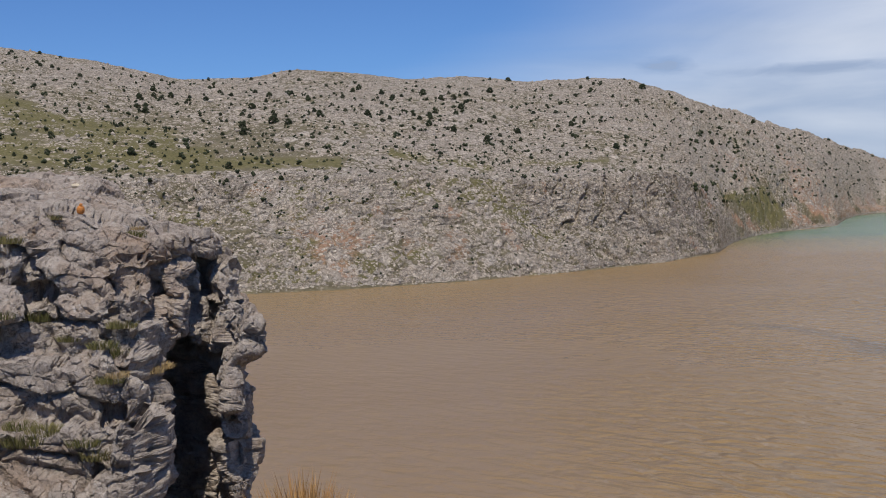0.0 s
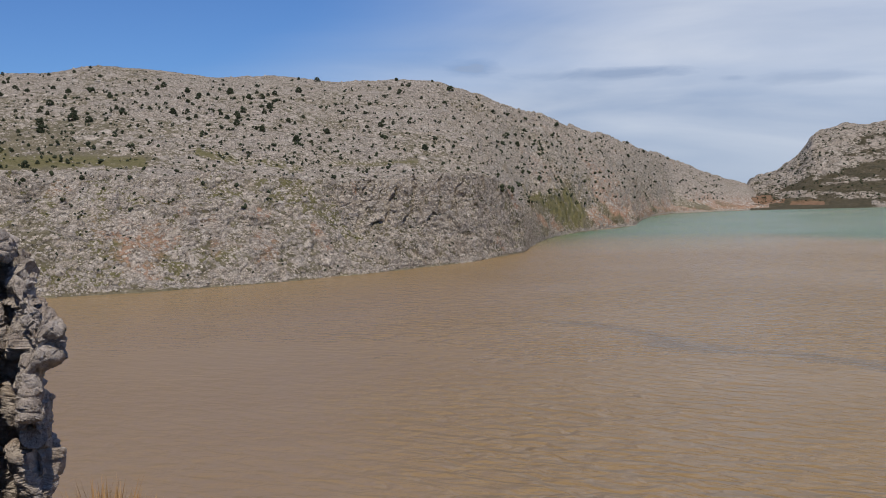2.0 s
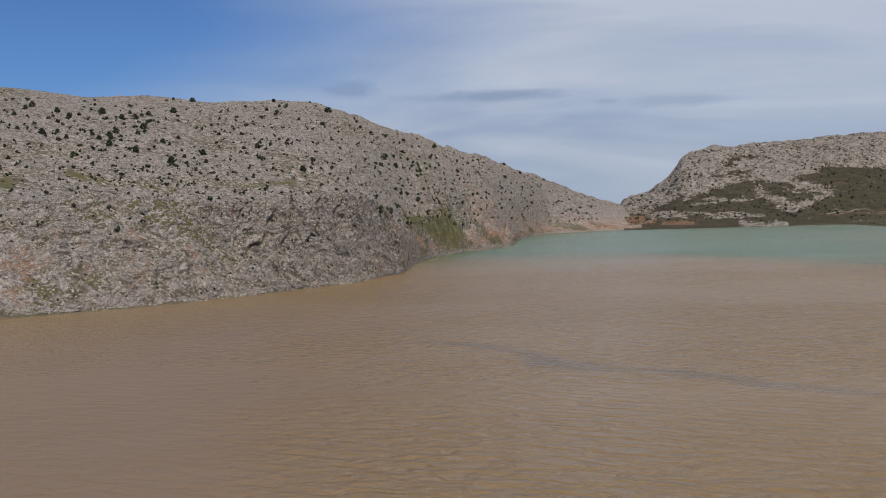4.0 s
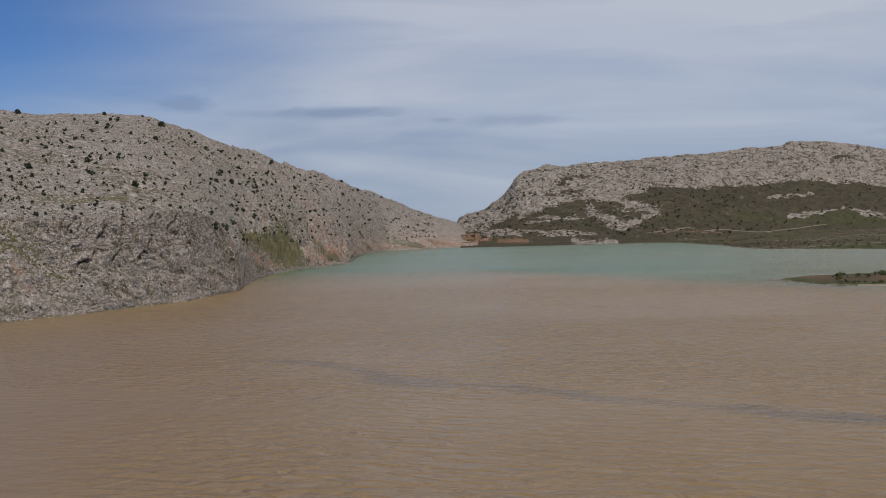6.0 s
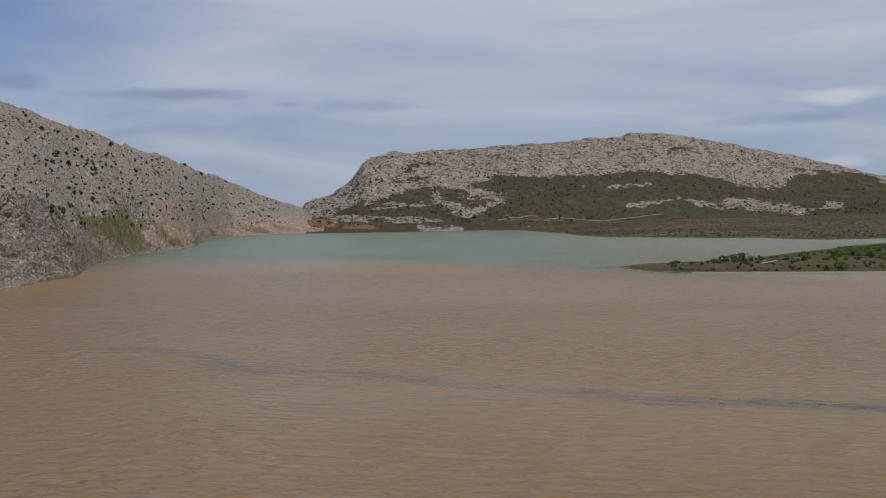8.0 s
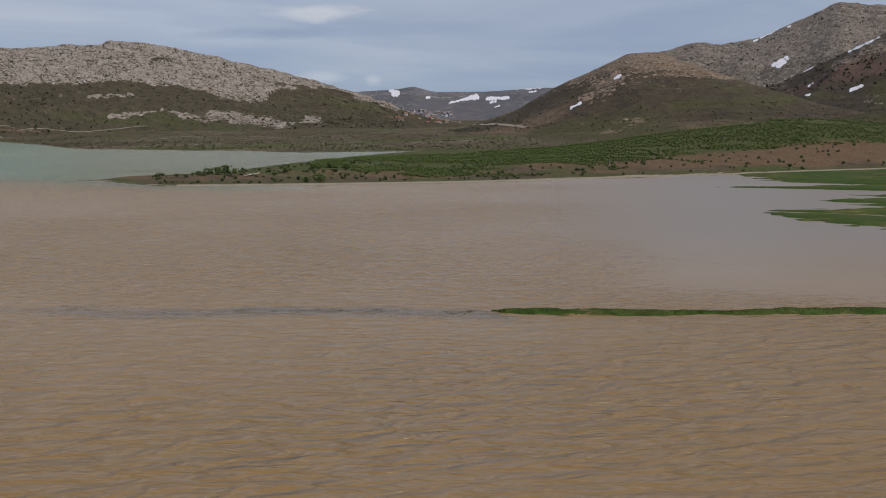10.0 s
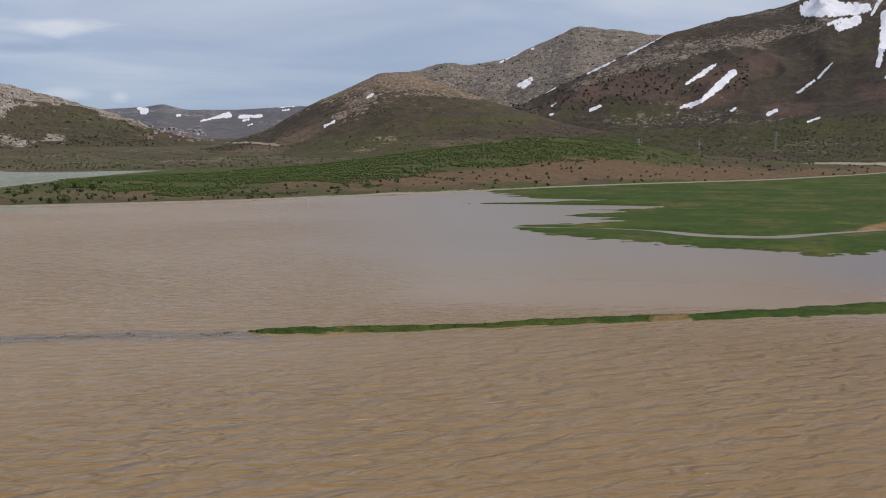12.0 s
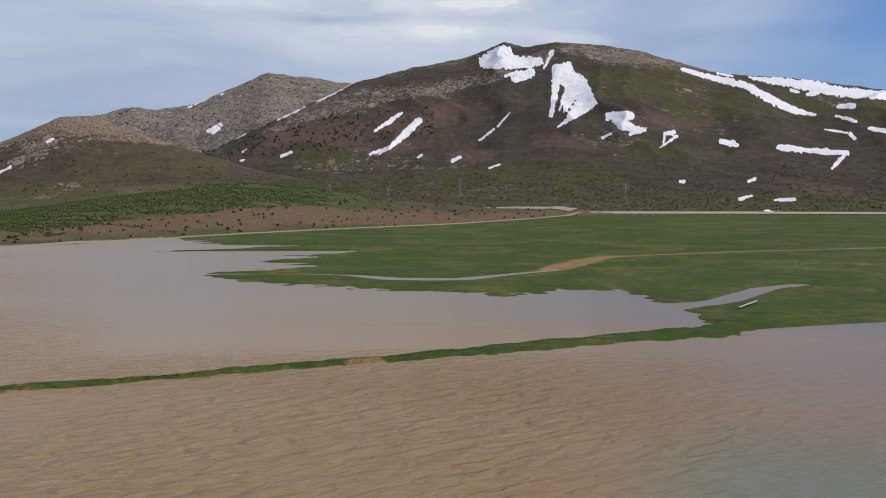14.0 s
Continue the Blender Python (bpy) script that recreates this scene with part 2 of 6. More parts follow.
def terrain_material(name, soil, dark, rock, rock_dark, grass, red, grain=1.0, bump=1.0, fill=0.3, loose=0.9, bare=0.5, joint_shade=0.5, cleft=0.4, fall=0.0):
    """Hillside ground: earth, grass and red soil with loose stones on it. The mesh's cover says how much bare stone, grass and red
    earth lies where; each stone is a cell with a tone of its own."""
    m, add, link, p = shader(name)
    pos = add("ShaderNodeTexCoord").outputs["Object"]
    cover = add("ShaderNodeAttribute")
    cover.attribute_name = "cover"
    sep = add("ShaderNodeSeparateColor")
    link(cover.outputs["Color"], sep.inputs[0])
    big = noise_node(add, link, pos, 0.012 * grain, 5, 0.6, 0.3)
    mid = noise_node(add, link, pos, 0.09 * grain, 6, 0.65, 0.5)
    fine = noise_node(add, link, pos, 0.5 * grain, 5, 0.7)
    col = blend(add, link, span(add, link, mid, 0.35, 0.66), dark, soil)
    col = blend(add, link, span(add, link, big, 0.38, 0.66, 0.0, 0.5), col, dark)
    col = blend(add, link, span(add, link, fine, 0.40, 0.64, 0.0, 0.75), col, tuple(c * 0.55 for c in dark))
    mixed = maths(add, link, "ADD", maths(add, link, "MULTIPLY", fine, 0.45), maths(add, link, "MULTIPLY", mid, 0.55))

    def cut(mask, soft):
        gap = maths(add, link, "SUBTRACT", maths(add, link, "ADD", mixed, mask), 1.0 - soft)
        return span(add, link, gap, 0.0, soft * 2)
    grassy = blend(add, link, span(add, link, fine, 0.34, 0.66), tuple(c * 0.5 for c in grass), grass)
    grassy = blend(add, link, span(add, link, mid, 0.5, 0.72, 0.0, bare), grassy, soil)
    col = blend(add, link, cut(sep.outputs["Green"], 0.10), col, grassy)
    redder = blend(add, link, span(add, link, fine, 0.34, 0.66), tuple(c * 0.6 for c in red), red)
    col = blend(add, link, cut(sep.outputs["Blue"], 0.10), col, redder)
    # stones, coarse and fine
    warp = add("ShaderNodeTexNoise", i_Scale=0.8 * grain, i_Detail=2.0)
    link(pos, warp.inputs["Vector"])
    shift = add("ShaderNodeVectorMath")
    shift.operation = "MULTIPLY_ADD"
    link(warp.outputs["Color"], shift.inputs[0])
    shift.inputs[1].default_value = (1.6 / grain,) * 3
    link(pos, shift.inputs[2])
    heights = []
    lie = add("ShaderNodeMapping", i_Rotation=(0.0, 0.0, radians(-fall)), i_Scale=(1.1, 1.9, 0.8))      # stones drawn out along the fall heading, against foreshortening
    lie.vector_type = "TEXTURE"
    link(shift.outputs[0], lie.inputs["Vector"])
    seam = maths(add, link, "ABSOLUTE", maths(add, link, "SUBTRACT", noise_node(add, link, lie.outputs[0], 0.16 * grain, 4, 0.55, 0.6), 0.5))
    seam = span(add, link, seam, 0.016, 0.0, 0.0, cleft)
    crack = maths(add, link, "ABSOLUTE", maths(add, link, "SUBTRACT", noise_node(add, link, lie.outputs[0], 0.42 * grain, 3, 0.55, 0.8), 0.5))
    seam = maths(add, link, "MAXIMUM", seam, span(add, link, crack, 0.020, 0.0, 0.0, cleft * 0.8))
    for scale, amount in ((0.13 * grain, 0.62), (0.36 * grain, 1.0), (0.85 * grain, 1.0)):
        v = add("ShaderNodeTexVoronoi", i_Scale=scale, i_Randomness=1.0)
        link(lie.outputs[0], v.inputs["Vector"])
        vs = add("ShaderNodeSeparateColor")
        link(v.outputs["Color"], vs.inputs[0])
        share = maths(add, link, "MULTIPLY", maths(add, link, "ADD", sep.outputs["Red"], maths(add, link, "MULTIPLY", maths(add, link, "SUBTRACT", mid, 0.5), loose)), amount)
        there = span(add, link, maths(add, link, "SUBTRACT", share, vs.outputs["Red"]), 0.0, 0.12)
        inside = span(add, link, v.outputs["Distance"], 0.62, 0.50)
        rim = add("ShaderNodeTexVoronoi", i_Scale=scale, i_Randomness=1.0)
        rim.feature = "DISTANCE_TO_EDGE"
        link(lie.outputs[0], rim.inputs["Vector"])
        there = maths(add, link, "MULTIPLY", there, maths(add, link, "ADD", maths(add, link, "MULTIPLY", inside, 1 - fill), fill))
        tone = blend(add, link, span(add, link, vs.outputs["Green"], 0.0, 0.75), rock_dark, rock)
        tone = blend(add, link, span(add, link, mid, 0.36, 0.66, 0.0, 0.55), tone, (rock[0] * 0.72, rock[1] * 0.66, rock[2] * 0.60))
        tone = blend(add, link, span(add, link, fine, 0.52, 0.70, 0.0, 0.45), tone, tuple(c * 0.6 for c in rock_dark))
        # the shade between stones is put into their colour along the rims
        tone = blend(add, link, span(add, link, rim.outputs["Distance"], 0.12, 0.03, 0.0, joint_shade), tone, tuple(c * 0.25 for c in rock_dark))
        col = blend(add, link, there, col, tone)
        heights.append((maths(add, link, "MULTIPLY", there, span(add, link, v.outputs["Distance"], 0.7, 0.0)), 0.55 / scale * 0.5))
    # shaded clefts in bare stone, painted as dark lines
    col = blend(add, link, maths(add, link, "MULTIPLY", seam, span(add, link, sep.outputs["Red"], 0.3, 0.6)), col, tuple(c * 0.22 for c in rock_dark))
    link(col, p.inputs["Base Color"])
    p.inputs["Roughness"].default_value = 0.95
    p.inputs["Specular IOR Level"].default_value = 0.15
    last = None
    for h, dist in heights + [(fine, 0.8 / grain)]:
        b = add("ShaderNodeBump", i_Strength=0.9, i_Distance=dist * bump)
        link(h, b.inputs["Height"])
        if last is not None:
            link(last, b.inputs["Normal"])
        last = b.outputs[0]
    link(last, p.inputs["Normal"])
    return m


def plain_material(name, a, b, scale, rough=0.9, bump=0.0, spec=0.2):
    m, add, link, p = shader(name)
    pos = add("ShaderNodeTexCoord").outputs["Object"]
    n1 = noise_node(add, link, pos, scale, 6, 0.65, 0.3)
    n2 = noise_node(add, link, pos, scale * 9, 4, 0.7)
    col = blend(add, link, span(add, link, n1, 0.33, 0.68), a, b)
    col = blend(add, link, span(add, link, n2, 0.45, 0.75, 0.0, 0.5), col, tuple(c * 0.6 for c in a))
    link(col, p.inputs["Base Color"])
    p.inputs["Roughness"].default_value = rough
    p.inputs["Specular IOR Level"].default_value = spec
    if bump:
        bn = add("ShaderNodeBump", i_Strength=0.8, i_Distance=bump)
        link(n2, bn.inputs["Height"])
        link(bn.outputs[0], p.inputs["Normal"])
    return m


def leaf_material(name, a, b):
    """Foliage, varied from plant to plant and from clump to clump."""
    m, add, link, p = shader(name)
    info = add("ShaderNodeObjectInfo")
    geo = add("ShaderNodeNewGeometry")
    mixed = maths(add, link, "ADD", maths(add, link, "MULTIPLY", info.outputs["Random"], 0.4),
                  maths(add, link, "MULTIPLY", geo.outputs["Random Per Island"], 0.6))
    link(blend(add, link, mixed, a, b), p.inputs["Base Color"])
    p.inputs["Roughness"].default_value = 0.75
    p.inputs["Specular IOR Level"].default_value = 0.2
    return m


def water_material():
    m, add, link, p = shader("lake_water")
    pos = add("ShaderNodeTexCoord").outputs["Object"]
    att = add("ShaderNodeAttribute")
    att.attribute_name = "cover"
    sep = add("ShaderNodeSeparateColor")
    link(att.outputs["Color"], sep.inputs[0])
    clear, bank, shallow = (sep.outputs[k] for k in ("Red", "Green", "Blue"))
    swirl = noise_node(add, link, pos, 0.006, 6, 0.6, 0.8)
    patch = noise_node(add, link, pos, 0.03, 6, 0.65, 0.6)
    silt = blend(add, link, span(add, link, swirl, 0.35, 0.68), SILT, SILT_PALE)
    teal = blend(add, link, span(add, link, swirl, 0.35, 0.68), TEAL, TEAL_PALE)
    edge = span(add, link, maths(add, link, "ADD", clear, maths(add, link, "MULTIPLY", maths(add, link, "SUBTRACT", swirl, 0.5), 0.8)), 0.08, 0.92)
    col = blend(add, link, edge, silt, teal)
    lane = span(add, link, maths(add, link, "MULTIPLY", bank, maths(add, link, "ADD", patch, 0.15)), 0.24, 0.66, 0.0, 0.7)
    col = blend(add, link, lane, col, (0.10, 0.10, 0.095))
    # calm flood water: part of the sky's grey reflection is put into the colour
    pale = span(add, link, maths(add, link, "ADD", shallow, maths(add, link, "MULTIPLY", maths(add, link, "SUBTRACT", swirl, 0.5), 0.6)), 0.1, 1.1, 0.0, 0.75)
    col = blend(add, link, pale, col, (0.205, 0.185, 0.155))
    link(col, p.inputs["Base Color"])
    p.inputs["IOR"].default_value = 1.33
    link(maths(add, link, "ADD", 0.26, maths(add, link, "MULTIPLY", shallow, 0.05)), p.inputs["Roughness"])
    link(maths(add, link, "ADD", 0.30, maths(add, link, "MULTIPLY", shallow, 0.45)), p.inputs["Specular IOR Level"])
    waves = add("ShaderNodeMapping", i_Rotation=(0, 0, radians(-46)), i_Scale=(2.2, 1.0, 1.0))
    waves.vector_type = "TEXTURE"
    link(pos, waves.inputs["Vector"])
    chop = noise_node(add, link, waves.outputs[0], 0.50, 2, 0.5, 0.6)
    chop2 = noise_node(add, link, waves.outputs[0], 1.2, 2, 0.5, 0.6)
    gust = maths(add, link, "MULTIPLY", att.outputs["Alpha"], span(add, link, noise_node(add, link, pos, 0.012, 4, 0.55, 0.4), 0.34, 0.62, 0.4, 1.0))
    b1 = add("ShaderNodeBump", i_Distance=2.7)
    link(maths(add, link, "MULTIPLY", gust, maths(add, link, "SUBTRACT", 0.85, maths(add, link, "MULTIPLY", shallow, 0.78))), b1.inputs["Strength"])
    link(chop, b1.inputs["Height"])
    b2 = add("ShaderNodeBump", i_Distance=0.35)
    link(maths(add, link, "MULTIPLY", gust, maths(add, link, "SUBTRACT", 0.9, maths(add, link, "MULTIPLY", shallow, 0.80))), b2.inputs["Strength"])
    link(chop2, b2.inputs["Height"])
    link(b1.outputs[0], b2.inputs["Normal"])
    link(b2.outputs[0], p.inputs["Normal"])
    return m


SILT, SILT_PALE = (0.265, 0.171, 0.072), (0.305, 0.207, 0.102)
TEAL, TEAL_PALE = (0.098, 0.172, 0.086), (0.182, 0.205, 0.108)
LIME, LIME_DARK = (0.70, 0.625, 0.54), (0.40, 0.35, 0.295)
MAT_HILL = terrain_material("stony_hillside", (0.30, 0.26, 0.185), (0.16, 0.14, 0.085), LIME, LIME_DARK, (0.205, 0.185, 0.085), (0.44, 0.28, 0.19), 1.7, 2.2, fill=0.75, joint_shade=0.6, cleft=0.85)
MAT_FAR = terrain_material("far_hillside", (0.13, 0.105, 0.066), (0.075, 0.066, 0.040), (0.49, 0.435, 0.37), (0.28, 0.245, 0.20), (0.102, 0.100, 0.048), (0.27, 0.165, 0.10), 0.45, loose=0.45, joint_shade=0.4, fall=38)
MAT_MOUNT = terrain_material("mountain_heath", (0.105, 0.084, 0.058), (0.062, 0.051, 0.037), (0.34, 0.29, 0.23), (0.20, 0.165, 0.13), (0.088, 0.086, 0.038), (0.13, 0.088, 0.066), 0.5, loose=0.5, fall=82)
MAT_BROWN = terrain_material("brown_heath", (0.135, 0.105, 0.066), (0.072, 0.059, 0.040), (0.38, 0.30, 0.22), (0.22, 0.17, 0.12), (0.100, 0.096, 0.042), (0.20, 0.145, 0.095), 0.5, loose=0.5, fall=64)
# distant hills: the haze of distance is put into this bluish-grey base colour
MAT_HAZED = terrain_material("hazed_grey_slopes", (0.20, 0.195, 0.20), (0.125, 0.125, 0.135), (0.33, 0.32, 0.32), (0.2, 0.19, 0.19), (0.13, 0.14, 0.11), (0.2, 0.17, 0.16), 0.4, loose=0.5, fall=56)
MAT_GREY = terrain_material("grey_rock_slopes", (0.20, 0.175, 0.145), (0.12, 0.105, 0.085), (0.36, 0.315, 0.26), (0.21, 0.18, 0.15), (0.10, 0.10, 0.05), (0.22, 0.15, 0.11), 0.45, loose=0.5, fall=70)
MAT_LAND = terrain_material("valley_ground", (0.16, 0.12, 0.068), (0.085, 0.07, 0.04), (0.40, 0.35, 0.28), (0.20, 0.17, 0.13), (0.098, 0.112, 0.036), (0.180, 0.120, 0.068), 0.8, 0.6, loose=0.35)
MAT_WATER = water_material()
MAT_JUNIPER = leaf_material("juniper_foliage", (0.022, 0.030, 0.016), (0.055, 0.065, 0.032))
MAT_SCRUB = leaf_material("green_scrub", (0.046, 0.074, 0.016), (0.120, 0.158, 0.036))
MAT_BARK = plain_material("bark", (0.16, 0.11, 0.07), (0.09, 0.06, 0.04), 4.0, 0.9)
MAT_SNOW = plain_material("old_snow", (0.86, 0.86, 0.87), (0.80, 0.80, 0.82), 0.03, 0.6, 0.0, 0.3)
MAT_PATH = plain_material("earth_path", (0.33, 0.28, 0.21), (0.25, 0.21, 0.15), 0.2, 0.95)
MAT_TRACK = plain_material("dirt_road", (0.42, 0.36, 0.28), (0.34, 0.29, 0.21), 0.2, 0.95)


# ---- building helpers ----
def sheet(name, X, Y, Z, mat, cover=None, keep=None, smooth=True):
    """One surface from a grid of places (rows run outwards, columns along the heading)."""
    n, k = X.shape
    co = np.stack([X, Y, Z], -1).reshape(-1, 3).astype(np.float32)
    i = (np.arange(n - 1)[:, None] * k + np.arange(k - 1)[None, :]).ravel()
    quads = np.stack([i, i + 1, i + k + 1, i + k], 1)
    a, b, c = co[quads[0, 0]], co[quads[0, 1]], co[quads[0, 3]]
    if np.cross(b - a, c - a)[2] < 0:
        quads = quads[:, ::-1]
    if keep is not None:
        used, quads = np.unique(quads[keep.ravel()], return_inverse=True)
        quads, co = quads.reshape(-1, 4), co[used]
    me = bpy.data.meshes.new(name)
    me.vertices.add(len(co))
    me.vertices.foreach_set("co", co.ravel())
    me.loops.add(quads.size)
    me.loops.foreach_set("vertex_index", quads.ravel().astype(np.int32))
    me.polygons.add(len(quads))
    me.polygons.foreach_set("loop_start", np.arange(0, quads.size, 4, dtype=np.int32))
    me.polygons.foreach_set("use_smooth", np.full(len(quads), smooth))
    me.update(calc_edges=True)
    if cover is not None:
        col = np.ones((len(co), 4), np.float32)
        for q in range(len(cover)):
            col[:, q] = np.clip(np.broadcast_to(cover[q], X.shape), 0, 1).ravel()
        me.attributes.new("cover", "FLOAT_COLOR", "POINT").data.foreach_set("color", col.ravel())
    me.materials.append(mat)
    return new(name, me)


def soup(name, verts, faces, mat, smooth=False, parent=None):
    me = bpy.data.meshes.new(name)
    me.from_pydata([tuple(v) for v in verts], [], [tuple(f) for f in faces])
    if smooth:
        me.polygons.foreach_set("use_smooth", np.ones(len(me.polygons), bool))
    me.materials.append(mat)
    ob = new(name, me)
    if parent is not None:
        ob.parent = parent
    return ob


def part(name, bm, material, parent, label=""):
    me = bpy.data.meshes.new(name)
    bm.to_mesh(me)
    bm.free()
    me.materials.append(material)
    ob = new(name, me)
    ob.parent = parent
    return tagged(ob, label)


class Slope:
    """A hill as rows of places over headings: az (columns), d and z (rows x columns)."""

    def __init__(self, az, d, z):
        self.az, self.d, self.z = az, d, z

    def height(self, az, d):
        j = int(np.clip(np.searchsorted(self.az, az), 1, len(self.az) - 1))
        return float(np.interp(d, self.d[:, j], self.z[:, j]))

    def top(self, az):
        """The elevation of the skyline at that heading."""
        j = int(np.clip(np.searchsorted(self.az, az), 1, len(self.az) - 1))
        return float(np.degrees(np.arctan2(self.z[:, j] - EYE, self.d[:, j])).max())

    def seen(self, az, el):
        """Where the line of sight at that heading and elevation meets the slope."""
        j = int(np.clip(np.searchsorted(self.az, az), 1, len(self.az) - 1))
        f = min(max((az - self.az[j - 1]) / (self.az[j] - self.az[j - 1]), 0.0), 1.0)
        (d0, z0), (d1, z1) = self.met(j - 1, el), self.met(j, el)
        return d0 + f * (d1 - d0), z0 + f * (z1 - z0)

    def met(self, j, el):
        e = np.degrees(np.arctan2(self.z[:, j] - EYE, self.d[:, j]))
        i = int(np.argmax(e >= el)) if (e >= el).any() else int(np.argmax(e))
        i = max(i, 1)
        if e[i] <= e[i - 1]:
            return self.d[i, j], self.z[i, j]
        f = np.clip((el - e[i - 1]) / (e[i] - e[i - 1]), 0, 1)
        return self.d[i - 1, j] + f * (self.d[i, j] - self.d[i - 1, j]), self.z[i - 1, j] + f * (self.z[i, j] - self.z[i - 1, j])


def rows_between(stops, counts):
    """Distances from stop to stop (each an array over the headings), with so many rows in each stretch."""
    out = []
    for a, b, n in zip(stops[:-1], stops[1:], counts):
        out.append(a[None, :] + (b - a)[None, :] * (np.arange(n) / n)[:, None])
    out.append(stops[-1][None, :])
    return np.concatenate(out, 0)


def shape_between(values, counts, curves):
    out = []
    for a, b, n, f in zip(values[:-1], values[1:], counts, curves):
        out.append(a[None, :] + (b - a)[None, :] * f(np.arange(n) / n)[:, None])
    out.append(values[-1][None, :])
    return np.concatenate(out, 0)


def line(u):
    return u


def swell(u):
    return 0.55 * u + 0.45 * np.sin(u * math.pi / 2)


def hollow(u):
    return 0.5 * u + 0.5 * u * u


# ---- the stony hill across the water, with its bluff ----
def build_near_hill():
    az = np.concatenate([np.linspace(-60, -23, 60)[:-1], np.linspace(-23, 24.6, 1180)])
    ds = table(az, [(-60, 300), (-20, 335), (-9.4, 352), (-4.5, 358), (0.4, 374), (3.1, 390), (5.2, 404), (7.2, 424), (10.7, 467),
                    (13.1, 536), (13.8, 650), (14.6, 735), (16, 828), (17.6, 906), (18.45, 960), (18.75, 1180), (19.2, 1330), (20.1, 1500), (22.8, 1610), (24.6, 1640)], 0.12)
    eb = table(az, [(-60, 1.2), (-20, 1.30), (-15.5, 1.33), (-10.3, 1.62), (-6.2, 1.80), (-2.2, 1.57), (2.2, 1.18), (4.3, 1.04), (7.6, 1.17),
                    (10.2, 1.22), (11.8, 1.0), (12.6, 0.2), (13.3, -0.4), (14.4, -1.2)], 0.25)
    wide = table(az, [(-60, 80), (4, 66), (8, 46), (12.6, 34)], 0.8)
    db = ds + wide
    zb = EYE + db * tan_d(eb)
    low = ease(az, 12.3, 14.4)          # past the bluff's end a low rocky foot runs out to the point
    zb = zb * (1 - low) + table(az, [(12, 14), (14, 10), (16, 9), (17.3, 8), (18, 5), (18.4, 1.5), (19, 5), (24.6, 6)], 0.15) * low
    db = db * (1 - low) + (ds + 30) * low
    ec = table(az, [(-60, 8.5), (-20.2, 7.49), (-18.7, 7.34), (-15.8, 6.87), (-12.2, 6.02), (-8.8, 6.18), (-6.9, 6.50), (-4.8, 6.34), (-1.5, 5.96),
                    (1.2, 5.99), (4.2, 5.69), (6.3, 5.72), (7.7, 5.77), (9.0, 5.59), (11.4, 4.72), (13.9, 3.85), (16.3, 3.06), (18.8, 2.20), (20.7, 1.42), (22.3, 0.72), (23.4, 0.48), (24.0, 0.0), (24.6, -1.0)], 0.35)
    dc = table(az, [(-60, 900), (-20, 960), (0, 1000), (8, 1050), (14, 1250), (18, 1540), (23.4, 2020), (24.6, 2050)], 1.0)
    zc = EYE + dc * tan_d(ec)
    dn = (db + 60) * (1 - low) + table(az, [(12.6, 610), (13.6, 690), (14.6, 790), (16, 920), (17, 1000), (17.6, 1070), (18.2, 1170), (18.7, 1290), (19.2, 1400), (20.1, 1560), (22.8, 1660), (24.6, 1690)], 0.2) * low
    zn = np.maximum(zb + 1.0, EYE + dn * tan_d(np.minimum(eb, 1.3)) - 1.0) * (1 - low) + table(az, [(12.6, 25), (14.6, 27), (16, 27), (17.0, 23), (17.6, 15), (18.2, 8), (18.6, 6), (19.2, 8), (21, 10), (24.6, 5)], 0.3) * low
    dn = np.maximum(dn, ds + 45)
    scarp = ease(az, 2.6, 5.2) * (1 - ease(az, 12.4, 13.4))       # here the bluff's upper half is a cliff over its own scree
    dt, zt = ds + (db - ds) * (0.5 + 0.26 * scarp), zb * (0.5 - 0.06 * scarp)
    counts = (6, 90, 110, 30, 160, 8, 4)
    d = rows_between([ds - 25, ds, dt, db, dn, dc, dc + 160, dc + 900], counts)
    z = shape_between([ds * 0 - 7, ds * 0, zt, zb, zn, zc, zc - 16, zc * 0 - 5], counts, (line, swell, line, line, swell, hollow, line))
    A = np.broadcast_to(az, d.shape)
    X, Y = polar(A, d)
    up = np.clip((z + 2.0) / 4, 0, 1)
    on_bluff = (1 - ease(d - db[None, :], -4, 25)) * ease(d - ds[None, :], -6, 6)
    on_bluff = on_bluff * np.clip((dn - ds)[None, :] / 60, 0, 1)
    cliffy = on_bluff * np.clip(0.12 + 0.88 * ease(A, 4.5, 8) * (1 - ease(A, 13, 15)) + 0.6 * ease(fbm(X / 45, Y / 45, octaves=3, seed=21), 0.15, 0.5), 0, 1)
    wall = scarp[None, :] * ease(z - zt[None, :], -2, 2) * (1 - ease(d - db[None, :], 0, 6))
    crag = blocky(X / 11 + z / 30, Y / 11, z / 7, 5) + 0.6 * blocky(X / 4.5, Y / 4.5 + z / 20, z / 3.2, 6)
    rubble = (0.5 * stones(X / 2.4, Y / 2.4 + z / 3, 31) + 0.4 * stones(X / 1.1, Y / 1.1 + z / 2, 41)) * (0.35 + 0.65 * ease(fbm(X / 14, Y / 14, octaves=3, seed=35), -0.2, 0.3))
    bed = vnoise(z / 2.6 + X / 30 + 0.7 * fbm(X / 15, Y / 15, octaves=3, seed=36), X / 22, None, 37)
    rubble = rubble + 1.7 * bed * ease(fbm(X / 40, Y / 40, octaves=2, seed=38), -0.25, 0.25) + 3.0 * fbm(X / 32, Y / 32, octaves=3, seed=39) + 2.4 * (ridged(X / 19 + z / 30, Y / 19, 3, 42) - 0.6)
    run = X * 0.86 - Y * 0.5
    lean = run / 6.5 + 0.9 * fbm(X / 12, Y / 12, z / 9, octaves=3, seed=43)
